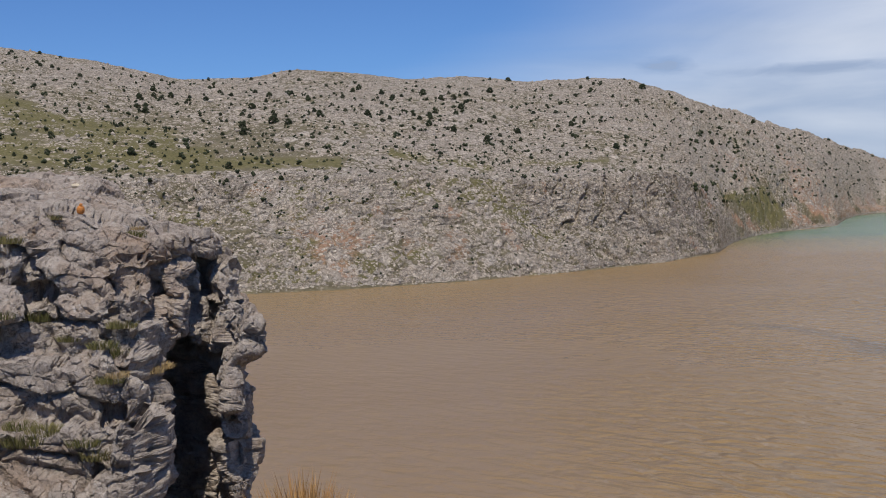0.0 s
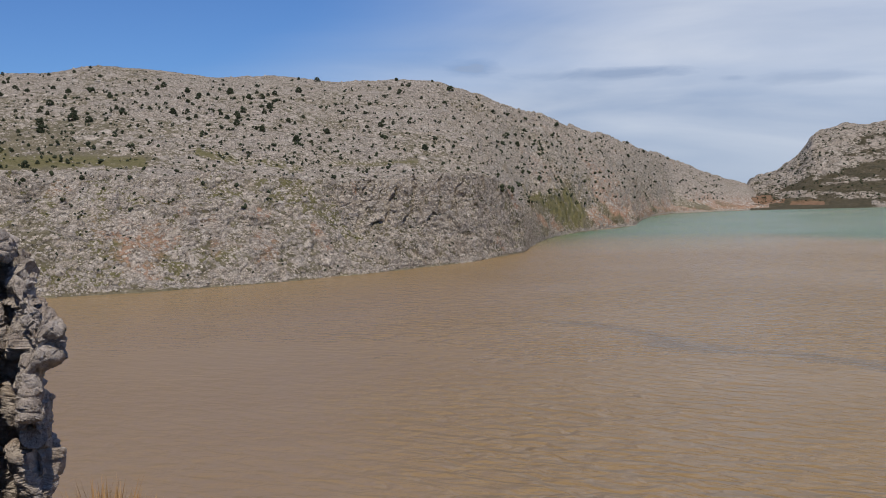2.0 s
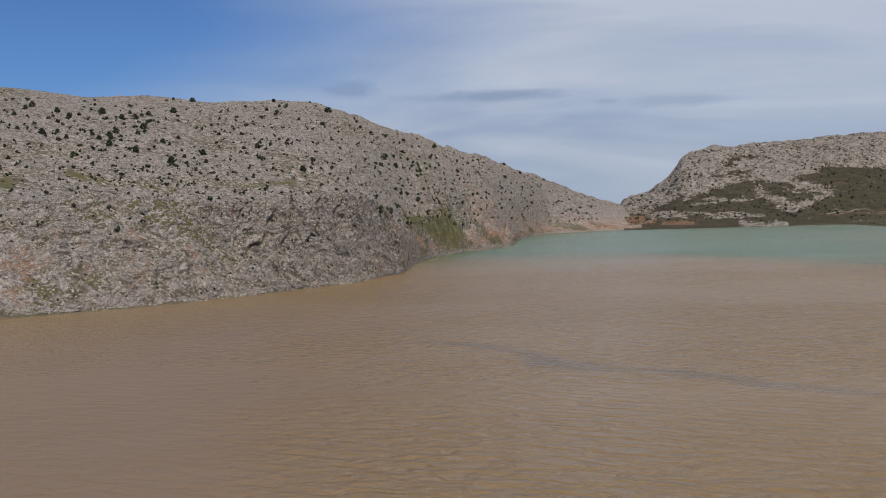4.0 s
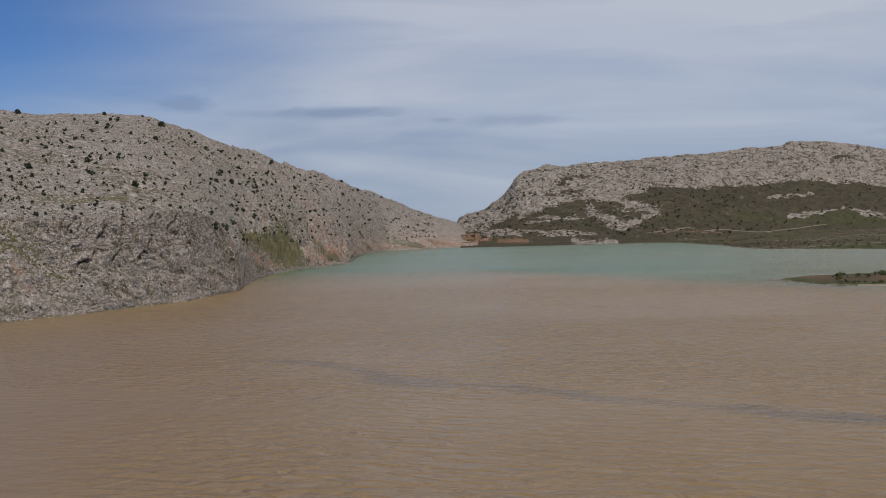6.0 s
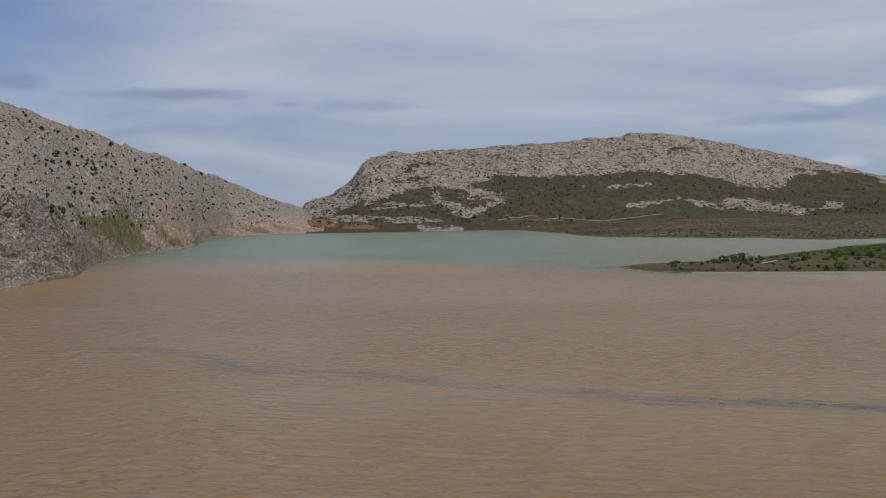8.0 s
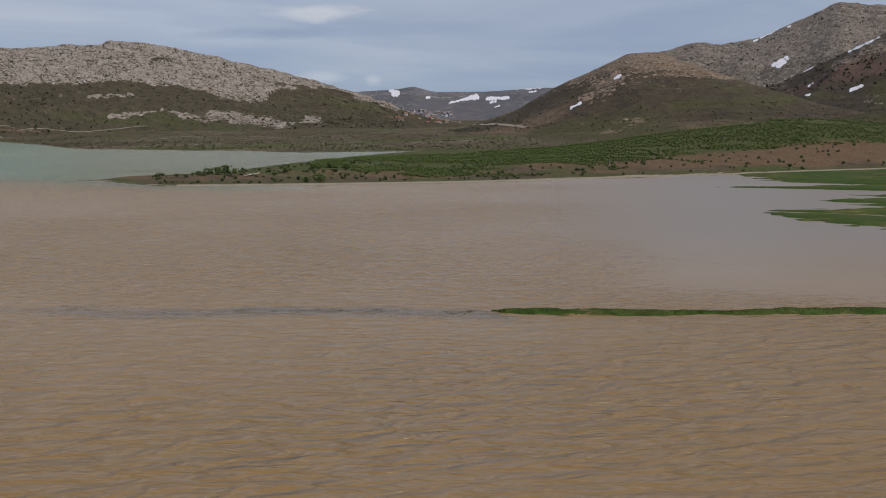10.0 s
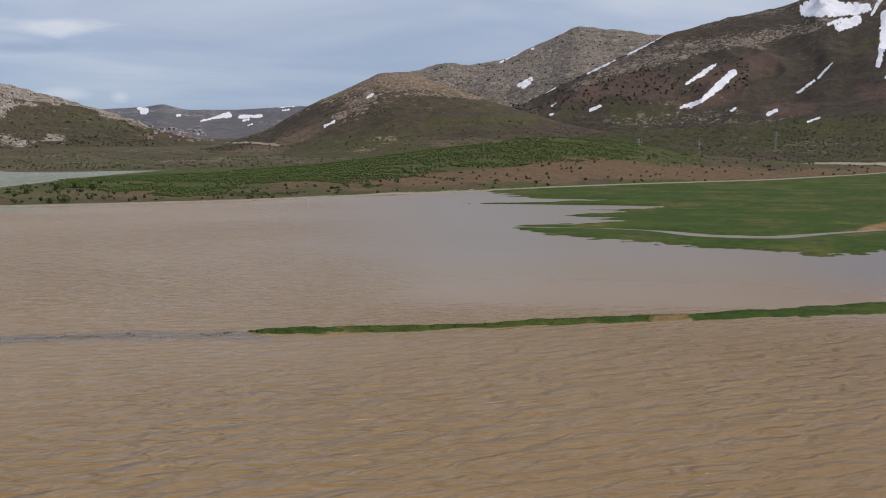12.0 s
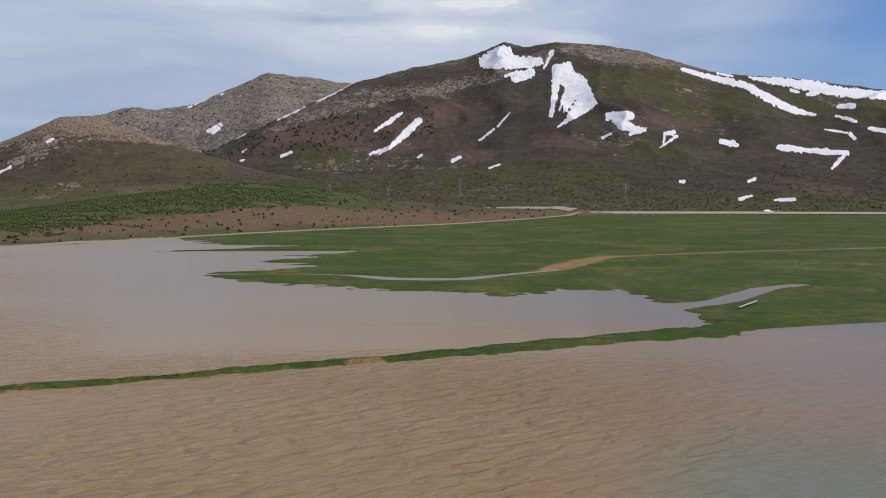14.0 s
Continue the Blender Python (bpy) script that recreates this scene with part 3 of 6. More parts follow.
    cleft = np.clip(1 - np.abs(vnoise(lean, z / 17 + 3.0, None, 44)) / 0.05, 0, 1) + 0.7 * np.clip(1 - np.abs(vnoise(lean * 2.3 + 5, z / 8, None, 45)) / 0.08, 0, 1)
    shelf = np.clip(1 - np.abs(vnoise(z / 3.4 + run / 40 + 0.8 * fbm(X / 10, Y / 10, octaves=3, seed=46), run / 13, None, 47)) / 0.14, 0, 1)
    fins = ridged(run / 9.0 + 0.5 * fbm(X / 14, Y / 14, z / 18, octaves=2, seed=48), z / 55, 3, 49) - 0.62
    upright = run / 5.2 + 0.6 * fbm(X / 11, Y / 11, z / 28, octaves=3, seed=60)
    joints = np.clip(1 - np.abs(upright % 1 - 0.5) / 0.075, 0, 1) * ease(vnoise(run / 12, z / 8, None, 61), -0.35, 0.1) + 0.6 * np.clip(1 - np.abs((upright * 2.37) % 1 - 0.5) / 0.10, 0, 1) * ease(vnoise(run / 7, z / 6, None, 62), -0.1, 0.3)
    steep = wall * (4.2 * fins + 0.35 * blocky(run / 3.2, d / 6, z / 4.5, 50) - 3.0 * joints)
    out = up * (-(0.5 + 0.15 * cliffy) * on_bluff * (2.2 * cleft + 2.4 * shelf) + cliffy * 2.3 * crag + on_bluff * (1.7 * fbm(X / 9, Y / 9, z / 9, octaves=3, seed=8) + rubble))
    out = out * (1 - 0.45 * wall)
    d = d - 0.65 * out - steep
    X, Y = polar(A, d)
    z2 = z + 0.75 * out
    hill = ease(d - (dn * (1 - low) + (db + 20) * low)[None, :], -10, 60)
    z2 = z2 + hill * (6 * fbm(X / 130, Y / 130, octaves=3, seed=11) * ease(dc[None, :] - d, 20, 250) + 1.6 * fbm(X / 24, Y / 24, octaves=4, seed=12)
                      + 0.9 * stones(X / 5.5, Y / 5.5, 13))
    rugged = ease(A, 7, 12) * (0.35 + 0.65 * (1 - ease(A, 17, 21)))
    z2 = z2 + rugged * hill * (9 * (ridged(X / 90, Y / 90, 3, 15) - 0.6) + 2.6 * blocky(X / 17, Y / 17, z / 11, 16) + 1.2 * blocky(X / 7, Y / 7, z / 5, 22))
    knoll = ease(A, 12.6, 13.6) * (1 - ease(A, 19.0, 20.5)) * (1 - ease(z, 26, 60)) * ease(z, 0.8, 4)
    z2 = z2 + 1.6 * knoll * (3.2 * blocky(X / 14, Y / 14, z / 9, 26) + 1.6 * blocky(X / 6, Y / 6, z / 5, 27) + 4.0 * (ridged(X / 34, Y / 34, 3, 28) - 0.6))
    grain = fbm(X / 45, Y / 45, octaves=4, seed=17)
    rock = on_bluff * (0.42 + 0.10 * crag + 0.60 * grain + 0.20 * cliffy) + hill * (0.50 + 0.42 * grain + 0.16 * ease(A, 6, 14)) - (1 - ease(z, 0.1, 0.45)) * 0.5
    rock = rock + (0.5 + 0.4 * grain) * np.clip(1 - on_bluff - hill, 0, 1) * ease(z, 0.5, 2.0)
    grass = -0.25 * cliffy * ease(A, 4.5, 8) + hill * (0.12 * ease(-A, -8, 12) * (1 - ease(d - dn[None, :], 20, 210)) + 0.25 * fbm(X / 80, Y / 80, octaves=3, seed=18)) \
        + on_bluff * 0.85 * ease(fbm(X / 30, Y / 22, octaves=4, seed=19), -0.10, 0.32) + 0.5 * hill * ease(A, 7, 10) * ease(fbm(X / 55, Y / 55, octaves=4, seed=25), 0.02, 0.30)
    grass = grass + 0.95 * np.exp(-((A - 15.0) / 0.9) ** 2 - ((d - ds[None, :] - 45) / 40) ** 2) * ease(fbm(X / 14, Y / 14, octaves=3, seed=24), -0.35, 0.25)
    rock = rock - 0.38 * np.exp(-((A - 15.0) / 0.9) ** 2 - ((d - ds[None, :] - 45) / 40) ** 2)
    rock = rock - 0.15 * hill * ease(-A, -8, 10) * (1 - ease(d - dn[None, :], 60, 260))
    red = 0.60 * ease(fbm(X / 28, Y / 28, octaves=3, seed=20), 0.15, 0.55) * on_bluff + 0.75 * ease(A, 15.9, 16.8) * (1 - ease(d - dn[None, :], 0, 60)) * ease(grain, -0.4, 0.2)
    red = red + 0.6 * hill * ease(A, 9, 14) * ease(fbm(X / 60, Y / 60, octaves=4, seed=23), 0.0, 0.4)
    red = red + 0.5 * ease(A, 20, 22.5) * (1 - ease(z, 10, 40)) + 0.45 * ease(A, 14, 17) * (1 - ease(z, 6, 34)) * ease(grain, -0.3, 0.2)
    rock = rock - 0.2 * ease(A, 14, 17) * (1 - ease(z, 6, 34))
    strand = (0.45 + 0.55 * ease(A, 12.8, 13.8)) * ease(z2, 0.15, 0.4) * (1 - ease(z2, 1.4, 2.6))
    rock, red = rock + 0.7 * strand, red - 0.6 * strand
    E = np.degrees(np.arctan2(z2 - EYE, d)) + 0.25 * grain
    meadow = swath(A, E, [(-21, 3.0, -11.5, 2.2, 0.95), (-20, 4.6, -13, 3.4, 0.9), (-12.5, 2.1, -5.0, 1.95, 0.4), (-2.4, 2.55, 2.4, 1.7, 0.25), (4, 1.9, 8, 1.75, 0.13)])
    grass = grass + 0.68 * meadow + 0.7 * swath(A, E, [(13.5, 0.1, 15.8, -1.0, 0.42), (13.9, 3.6, 14.9, 2.7, 0.22), (14.9, 2.1, 16.6, 1.55, 0.2), (-4.5, -2.6, -0.5, -2.3, 0.5), (-6.5, -2.3, -5, -2.9, 0.35)])
    rock = rock - 0.40 * meadow - 0.35 * swath(A, E, [(13.5, 0.1, 15.8, -1.0, 0.42)])
    rock = rock + 0.35 * swath(A, E, [(-15, 1.3, -6, 1.7, 0.16), (-6, 1.7, 3, 1.2, 0.14)])
    red = red + 0.7 * swath(A, E, [(3.0, -1.2, 3.7, -2.2, 0.35), (16.7, 0.6, 17.5, -0.9, 0.4), (11.8, -2.0, 12.4, -2.7, 0.3), (4.9, 1.0, 5.1, 0.0, 0.18), (-0.5, -0.2, 0.8, -0.5, 0.25), (12.2, 1.0, 12.8, -0.6, 0.2), (13.6, -0.9, 14.2, -1.5, 0.25)])
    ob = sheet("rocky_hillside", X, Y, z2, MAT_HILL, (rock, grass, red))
    tagged(ob, "pale stony limestone hillside with a broken rocky bluff above the lake", "hillside", kind="structure")
    return Slope(az, d, z2), ds, db, dc


NEAR_HILL, HILL_SHORE, HILL_RIM, HILL_CREST = build_near_hill()


# ---- the long pale hill at the lake's far end ----
def build_far_hill():
    az = np.linspace(22.6, 57, 760)
    d0 = table(az, [(22, 1560), (24, 1600), (31, 1640), (34, 1700), (38, 1900), (46, 2000), (57, 2150)], 0.6)
    z0 = table(az, [(22, -1), (33, -1), (36, 2), (38, 6), (57, 14)], 0.6)
    ec = table(az, [(22.6, 0.1), (23.5, 0.50), (25.0, 0.97), (25.9, 1.64), (26.6, 2.58), (27.8, 2.97), (30.5, 2.99), (33.2, 3.15), (35.9, 3.31), (38.5, 3.47),
                    (39.3, 3.63), (41.1, 3.60), (42.9, 3.34), (43.7, 3.11), (45.8, 2.66), (48.3, 2.03), (51.0, 1.30), (52.6, 0.73), (53.6, 0.36), (57, -0.3)], 0.18)
    dc = table(az, [(22.6, 2150), (26, 2250), (32, 2450), (40, 2650), (50, 2900), (57, 2900)], 1.0)
    zc = EYE + dc * tan_d(ec)
    em = table(az, [(22.6, -0.2), (25, 0.1), (26.5, 0.9), (30, 1.3), (34, 1.75), (38.5, 1.85), (43.6, 1.4), (46, 0.95), (50, 0.5), (57, -0.4)], 0.4)
    dm = d0 + (dc - d0) * 0.55
    zm = EYE + dm * tan_d(em)
    counts = (4, 110, 110, 6, 5)
    d = rows_between([d0 - 60, d0, dm, dc, dc + 250, dc + 1200], counts)
    z = shape_between([z0 - 6, z0, zm, zc, zc - 20, zc * 0 - 3], counts, (line, line, swell, hollow, line))
    A = np.broadcast_to(az, d.shape)
    X, Y = polar(A, d)
    inside = ease(d - d0[None, :], 0, 120)
    folds = fbm(X / 260, Y / 260, octaves=4, seed=51)
    below = ease(dc[None, :] - d, 0, 200)
    z2 = z + inside * (10 * folds * below + 9.0 * (ridged(X / 75, Y / 75, 4, 52) - 0.6) + 2.4 * blocky(X / 26, Y / 26, z / 14, 56) + 2.2 * fbm(X / 18, Y / 18, octaves=3, seed=53))
    z2 = z2 - 90 * (1 - ease(np.minimum(A - 22.6, 57 - A), 0, 1.2))
    el = np.degrees(np.arctan2(z - EYE, d))
    patchy = fbm(X / 90, Y / 90, octaves=5, seed=54)
    brink = table(az, [(22.6, -0.2), (25, 0.1), (26.5, 0.9), (30, 1.3), (32.4, 1.55), (33.2, 1.85), (38.5, 1.95), (42.5, 1.75), (43.6, 1.5), (44.6, 1.0), (46.2, 0.95), (47, 1.45), (48.3, 1.6), (50, 1.35), (52, 0.8), (57, -0.3)], 0.25)
    E = el + 0.16 * patchy + 0.10 * fbm(X / 40, Y / 40, octaves=3, seed=57)
    above = ease(E - brink[None, :], -0.10, 0.10)
    rock = -0.06 + 0.74 * above + 0.16 * patchy
    crags = swath(A, E, [(30.6, 1.4, 33.0, 0.7, 0.30), (30.0, 0.9, 31.6, 0.0, 0.22), (31.6, 0.0, 33.2, 0.6, 0.16), (24.8, -0.1, 26.2, 0.0, 0.12), (25.0, -0.3, 26.6, -0.25, 0.14), (26.6, 0.0, 28.2, -0.3, 0.13), (28.2, -0.25, 30.2, -0.35, 0.13),
                         (29.2, -0.75, 31.2, -0.8, 0.14), (26.6, 0.75, 29.8, 0.62, 0.06), (27.0, 0.45, 29.3, 0.5, 0.05), (41.6, 0.33, 43.6, 0.0, 0.10), (43.8, 0.33, 45.2, 0.20, 0.20), (44.8, 0.1, 47.2, -0.1, 0.17), (45.6, 0.30, 47.3, -0.02, 0.10),
                         (47.4, -0.1, 48.4, 0.2, 0.07), (48.4, 0.2, 49.0, 0.1, 0.08), (39.2, 0.12, 41.3, 0.28, 0.07), (38.3, 1.15, 40.3, 1.25, 0.05), (34.2, -0.80, 35.8, -0.82, 0.06)])
    rock = rock + 0.80 * crags - 0.6 * swath(A, E, [(28.2, 2.25, 30.2, 2.45, 0.09), (28.0, 1.75, 29.6, 1.75, 0.06), (46.9, 1.75, 48.4, 1.55, 0.06), (41.2, 3.0, 41.9, 2.95, 0.08), (30.6, 1.15, 31.6, 1.05, 0.10), (32.0, 0.9, 32.4, 0.3, 0.10)])
    grass = 0.10 + 0.35 * folds + 0.30 * (1 - ease(el, -0.9, 0.0)) - 0.3 * above + 0.45 * swath(A, E, [(24.5, 0.6, 28, 0.95, 0.18), (32.6, 0.4, 46, -0.3, 0.3), (48.5, 1.0, 52, 0.6, 0.25), (22.6, 0.05, 24.2, -0.1, 0.12), (26, 0.3, 29.4, 0.2, 0.12)])
    red = 0.75 * swath(A, E, [(22.8, -0.5, 25.2, -0.45, 0.16), (23.4, -0.05, 24.6, -0.25, 0.14), (25.6, -0.6, 27, -0.55, 0.10)]) + 0.42 * swath(A, E, [(33.0, 1.1, 34.2, 1.2, 0.22), (51.6, 0.35, 53.5, 0.2, 0.10), (39.6, -0.35, 40.6, -0.38, 0.07), (33, -0.42, 39.5, -0.40, 0.04)]) \
        + 0.22 * ease(fbm(X / 70, Y / 70, octaves=4, seed=55), 0.05, 0.5)
    ob = sheet("limestone_ridge", X, Y, z2, MAT_FAR, (rock, grass, red))
    tagged(ob, "long flat-topped hill, bare pale limestone above dark heath", "hill", kind="structure")
    return Slope(az, d, z2)


FAR_HILL = build_far_hill()


# ---- mountains to the right ----
def build_mountain(name, label, az, base, crest_el, crest_d, mat, rockiness, seed, counts=(4, 90, 90, 6, 5), rough=1.0, green=0.2, knee=0.42, knee_z=0.26, crown=0.0, crags=(), lawns=(), earths=()):
    d0 = table(az, [(a, d) for a, d, _ in base], 1.0)
    z0 = table(az, [(a, z) for a, _, z in base], 1.0)
    dc = table(az, crest_d, 1.5)
    zc = EYE + dc * tan_d(table(az, crest_el, 0.25))
    dm, zm = d0 + (dc - d0) * knee, z0 + (zc - z0) * knee_z
    d = rows_between([d0 - 60, d0, dm, dc, dc + 200, dc + 900], counts)
    z = shape_between([z0 - 30, z0, zm, zc, zc - 18, zc * 0 - 3], counts, (line, hollow, swell, hollow, line))
    A = np.broadcast_to(az, d.shape)
    X, Y = polar(A, d)
    inside = ease(d - d0[None, :], 0, 250)
    below = ease(dc[None, :] - d, 0, 350)
    tall = np.clip((z - z0[None, :]) / 120, 0, 1)
    gully = ridged(A * 0.21 + 0.9 * fbm(X / 420, Y / 420, octaves=3, seed=seed + 9), d / 1900, 2, seed) - 0.62
    z2 = z + rough * inside * (34 * gully * below * tall + 16 * fbm(X / 240, Y / 240, octaves=4, seed=seed + 1) * below + 3.0 * fbm(X / 38, Y / 38, octaves=4, seed=seed + 2) + 1.2 * stones(X / 12, Y / 12, seed + 3))
    z2 = z2 - 120 * (1 - ease(np.minimum(A - az[0], az[-1] - A), 0, 1.5))
    patchy = fbm(X / 130, Y / 130, octaves=5, seed=seed + 4)
    top = (z - z0[None, :]) / np.maximum(zc - z0, (0.8 if crown else 0.0) * (zc - z0).max())[None, :]
    rock = rockiness + 0.45 * patchy + 0.24 * ease(top, 0.6, 0.95)
    grass = green + 0.6 * fbm(X / 300, Y / 300, octaves=4, seed=seed + 5) + 0.2 * (1 - ease(top, 0.05, 0.5))
    grass = grass + 0.35 * crown * (1 - ease(top, 0.45, 0.75))
    rock = rock + 0.45 * crown * ease(top, 0.7, 0.95)
    red = crown * ease(top, 0.72, 0.95) + 0.20 + 0.55 * fbm(X / 170, Y / 170, octaves=4, seed=seed + 6)
    E = np.degrees(np.arctan2(z2 - EYE, d)) + 0.22 * patchy
    for rows, field, much in ((crags, rock, 0.5), (lawns, grass, 0.34), (earths, red, 0.45)):
        if rows:
            field += much * swath(A, E, rows)
    ob = sheet(name, X, Y, z2, mat, (rock, grass, red))
    tagged(ob, label, "mountain", kind="structure")
    return Slope(az, d, z2)


SNOW_MOUNT = build_mountain(
    "snow_mountain", "dark heath mountain with old snow patches in its gullies", np.linspace(66, 112, 620),
    [(66, 1250, 4), (78, 1180, 5), (83, 1080, 4), (87, 1030, 2), (101, 1020, 1.5), (112, 1020, 1.5)],
    [(66, 0.5), (69.4, 1.37), (71.0, 1.90), (73.5, 3.2), (77.3, 4.95), (80.2, 5.67), (82.2, 6.01), (83.5, 6.46), (84.3, 6.80), (85.4, 6.55), (86.2, 6.60), (87.3, 6.74), (88.9, 6.66),
     (90.8, 6.31), (92.6, 5.75), (94.2, 5.24), (96.0, 5.07), (99.0, 4.74), (101.7, 4.28), (112, 3.5)],
    [(66, 2100), (74, 2350), (84, 2900), (92, 2700), (112, 2600)], MAT_MOUNT, -0.10, 70, (4, 130, 110, 6, 5), 1.25, 0.16,
    crags=[(87.29, 6.47, 90.76, 6.1, 0.35), (90.76, 6.1, 93.38, 5.39, 0.22), (86.62, 6.16, 84.05, 5.25, 0.33), (84.05, 5.25, 81.34, 4.73, 0.33), (81.34, 4.73, 77.54, 3.92, 0.35), (77.54, 3.92, 74.3, 3.1, 0.38), (74.3, 3.1, 72.96, 2.42, 0.22)],
    lawns=[(77.82, 5.13, 82.7, 5.71, 0.27), (88.64, 5.07, 92.61, 4.75, 0.55), (92.61, 3.69, 101.86, 3.26, 0.6), (89.99, 2.12, 95.24, 0.76, 0.68), (96.5, 2.32, 101.9, 0.72, 0.55), (75.09, 1.35, 80.79, 1.62, 0.49), (81.88, 0.53, 89.99, 0.51, 0.6), (87.3, 4.82, 84.6, 3.5, 0.27), (81.88, -0.83, 101.93, -0.94, 0.38), (72.4, 0.01, 84.6, -0.29, 0.38)],
    earths=[(87.29, 6.47, 91.28, 5.96, 0.27), (85.95, 2.42, 88.65, 1.86, 0.49), (81.88, 1.35, 83.51, 1.62, 0.38), (73.76, 2.43, 76.99, 2.71, 0.55), (96.52, 0.22, 100.27, -0.3, 0.38), (79.16, 2.98, 81.88, 3.78, 0.6), (89.98, 2.93, 93.92, 3.01, 0.44), (78.07, 1.63, 80.52, 2.17, 0.38)])
BROWN_HILL = build_mountain(
    "brown_hill", "rounded brown heath hill with a reddish rocky top", np.linspace(53, 79, 430),
    [(53, 1560, 0), (60, 1340, 2), (72, 1230, 4), (79, 1230, 4)],
    [(53, -0.9), (54.5, -0.6), (56.4, -0.10), (58.6, 0.68), (60.2, 1.62), (62.9, 2.84), (63.7, 3.22), (65.1, 3.25), (67.3, 2.44), (69.7, 1.63), (72.3, 0.83), (76, 0.1), (79, -0.5)],
    [(53, 1900), (64, 1850), (79, 1600)], MAT_BROWN, -0.05, 90, (4, 60, 70, 6, 5), 0.6, 0.22, crown=0.45,
    crags=[(62.21, 1.77, 63.19, 2.09, 0.22), (65.43, 2.24, 68.49, 1.92, 0.08), (61.47, 1.18, 62.94, 1.7, 0.16), (62.96, 3.06, 65.44, 3.02, 0.22), (64.69, 2.67, 65.94, 2.51, 0.16)],
    lawns=[(64.67, 1.71, 69.26, 1.48, 0.38), (65.91, 0.81, 71.09, 1.08, 0.33), (68.49, 1.82, 70.57, 1.48, 0.16)],
    earths=[(62.96, 2.99, 65.19, 2.76, 0.38), (65.19, 2.76, 66.7, 2.38, 0.22)])
GREY_PEAK = build_mountain(
    "grey_peak", "bare grey rocky peak behind the nearer slopes", np.linspace(60, 84, 380),
    [(60, 2450, 20), (84, 2600, 30)],
    [(60, 1.2), (63, 2.6), (65.1, 3.29), (67.0, 3.72), (67.8, 3.56), (69.7, 3.89), (71.5, 4.66), (73.0, 5.35), (74.6, 5.22), (76.9, 4.92), (80, 4.6), (84, 4)],
    [(60, 3300), (73, 3500), (84, 3600)], MAT_GREY, 0.46, 110, (4, 50, 90, 6, 5), 1.3, 0.08)
BLUE_HILLS = build_mountain(
    "distant_hills", "low distant hills with strips of snow beyond the valley", np.linspace(46, 66, 280),
    [(46, 3400, 30), (66, 3400, 30)],
    [(46, 1.2), (49.9, 1.38), (51.0, 1.44), (52.6, 1.54), (53.4, 1.68), (54.5, 1.42), (55.8, 1.42), (57.1, 1.44), (59.4, 1.60), (63, 1.7), (66, 1.6)],
    [(46, 4300), (66, 4400)], MAT_HAZED, 0.0, 130, (4, 30, 40, 4, 2), 0.5, 0.1)


# ---- the sheet of ground: lake bed, valley floor and the ledge under the eye ----
def ledge_edge(az):
    return table(az, [(-180, 60), (-110, 45), (-75, 30), (-45, 22), (-34, 12), (-24, 6.2), (-14, 5.2), (-9, 5.9), (-3, 5.2), (6, 3.9), (30, 3.7), (80, 3.7), (112, 5), (130, 20), (160, 60), (180, 60)], 2.0)


def valley_shore(az):
    return table(az, [(-180, 1e4), (20, 1e4), (21, 1620), (31.2, 1640), (34, 1640), (37.5, 1160), (38.2, 1120), (45, 1040), (48.2, 980), (53.1, 1010), (56, 900), (62, 800), (80, 860), (88, 1020), (112, 1010), (114, 1e4)], 0.3)


def build_ground():
    az = np.concatenate([np.linspace(-180, -26, 90)[:-1], np.linspace(-26, 106, 440)[:-1], np.linspace(106, 180, 50)])
    r = np.concatenate([[0.0], np.linspace(0.6, 9, 30), np.geomspace(9.4, 110, 46), np.geomspace(116, 700, 20), np.linspace(720, 2800, 150), np.geomspace(2850, 4950, 18)])
    A, D = np.meshgrid(az, r)
    X, Y = polar(A, D)
    edge = ledge_edge(A) + 0.7 * fbm(X / 2.2 + 9, Y / 2.2, octaves=3, seed=151)
    behind = np.maximum(ease(A, 116, 140), ease(-A, 62, 90))          # plateau away from the lake
    top = EYE - 1.62 + 0.22 * fbm(X / 1.6, Y / 1.6, octaves=4, seed=152) + ease(D, 12, 60) * 1.5 * fbm(X / 18, Y / 18, octaves=3, seed=153) \
        + ease(D, 100, 1500) * (40 + 50 * fbm(X / 500, Y / 500, octaves=4, seed=154))
    shore = valley_shore(A) + 26 * fbm(X / 150, Y / 60, octaves=4, seed=155)
    land = ease(D - shore, 0, 60) * 1.6 + ease(D - shore, 60, 1500) * 15 + ease(D, 2000, 3300) * 12 + ease(D - shore, 10, 200) * 2.2 * fbm(X / 120, Y / 120, octaves=4, seed=156)
    low = np.where(D > shore - 40, -1.2 + ease(D - shore, -40, 0) * 1.2 + land, -4.0)
    drop = ease(D - edge, 0.0, 1.3)
    z = (top * (1 - drop) + low * drop) * (1 - behind) + top * behind
    rock = np.where(D < 120, 0.72 + 0.2 * fbm(X / 3, Y / 3, octaves=3, seed=157), 0.05 + 0.25 * fbm(X / 160, Y / 90, octaves=4, seed=158) + 0.45 * (1 - ease(np.abs(D - shore), 4, 14)))
    grass = 0.40 + 0.40 * fbm(X / 200, Y / 120, octaves=4, seed=159)
    red = 0.18 + 0.45 * fbm(X / 160, Y / 100, octaves=4, seed=160)
    ob = sheet("ground", X, Y, z, MAT_LAND, (rock, grass, red))
    tagged(ob, "valley floor of scrub and bare earth round the lake", "ground", kind="structure")
    return Slope(az, D, z)


GROUND = build_ground()


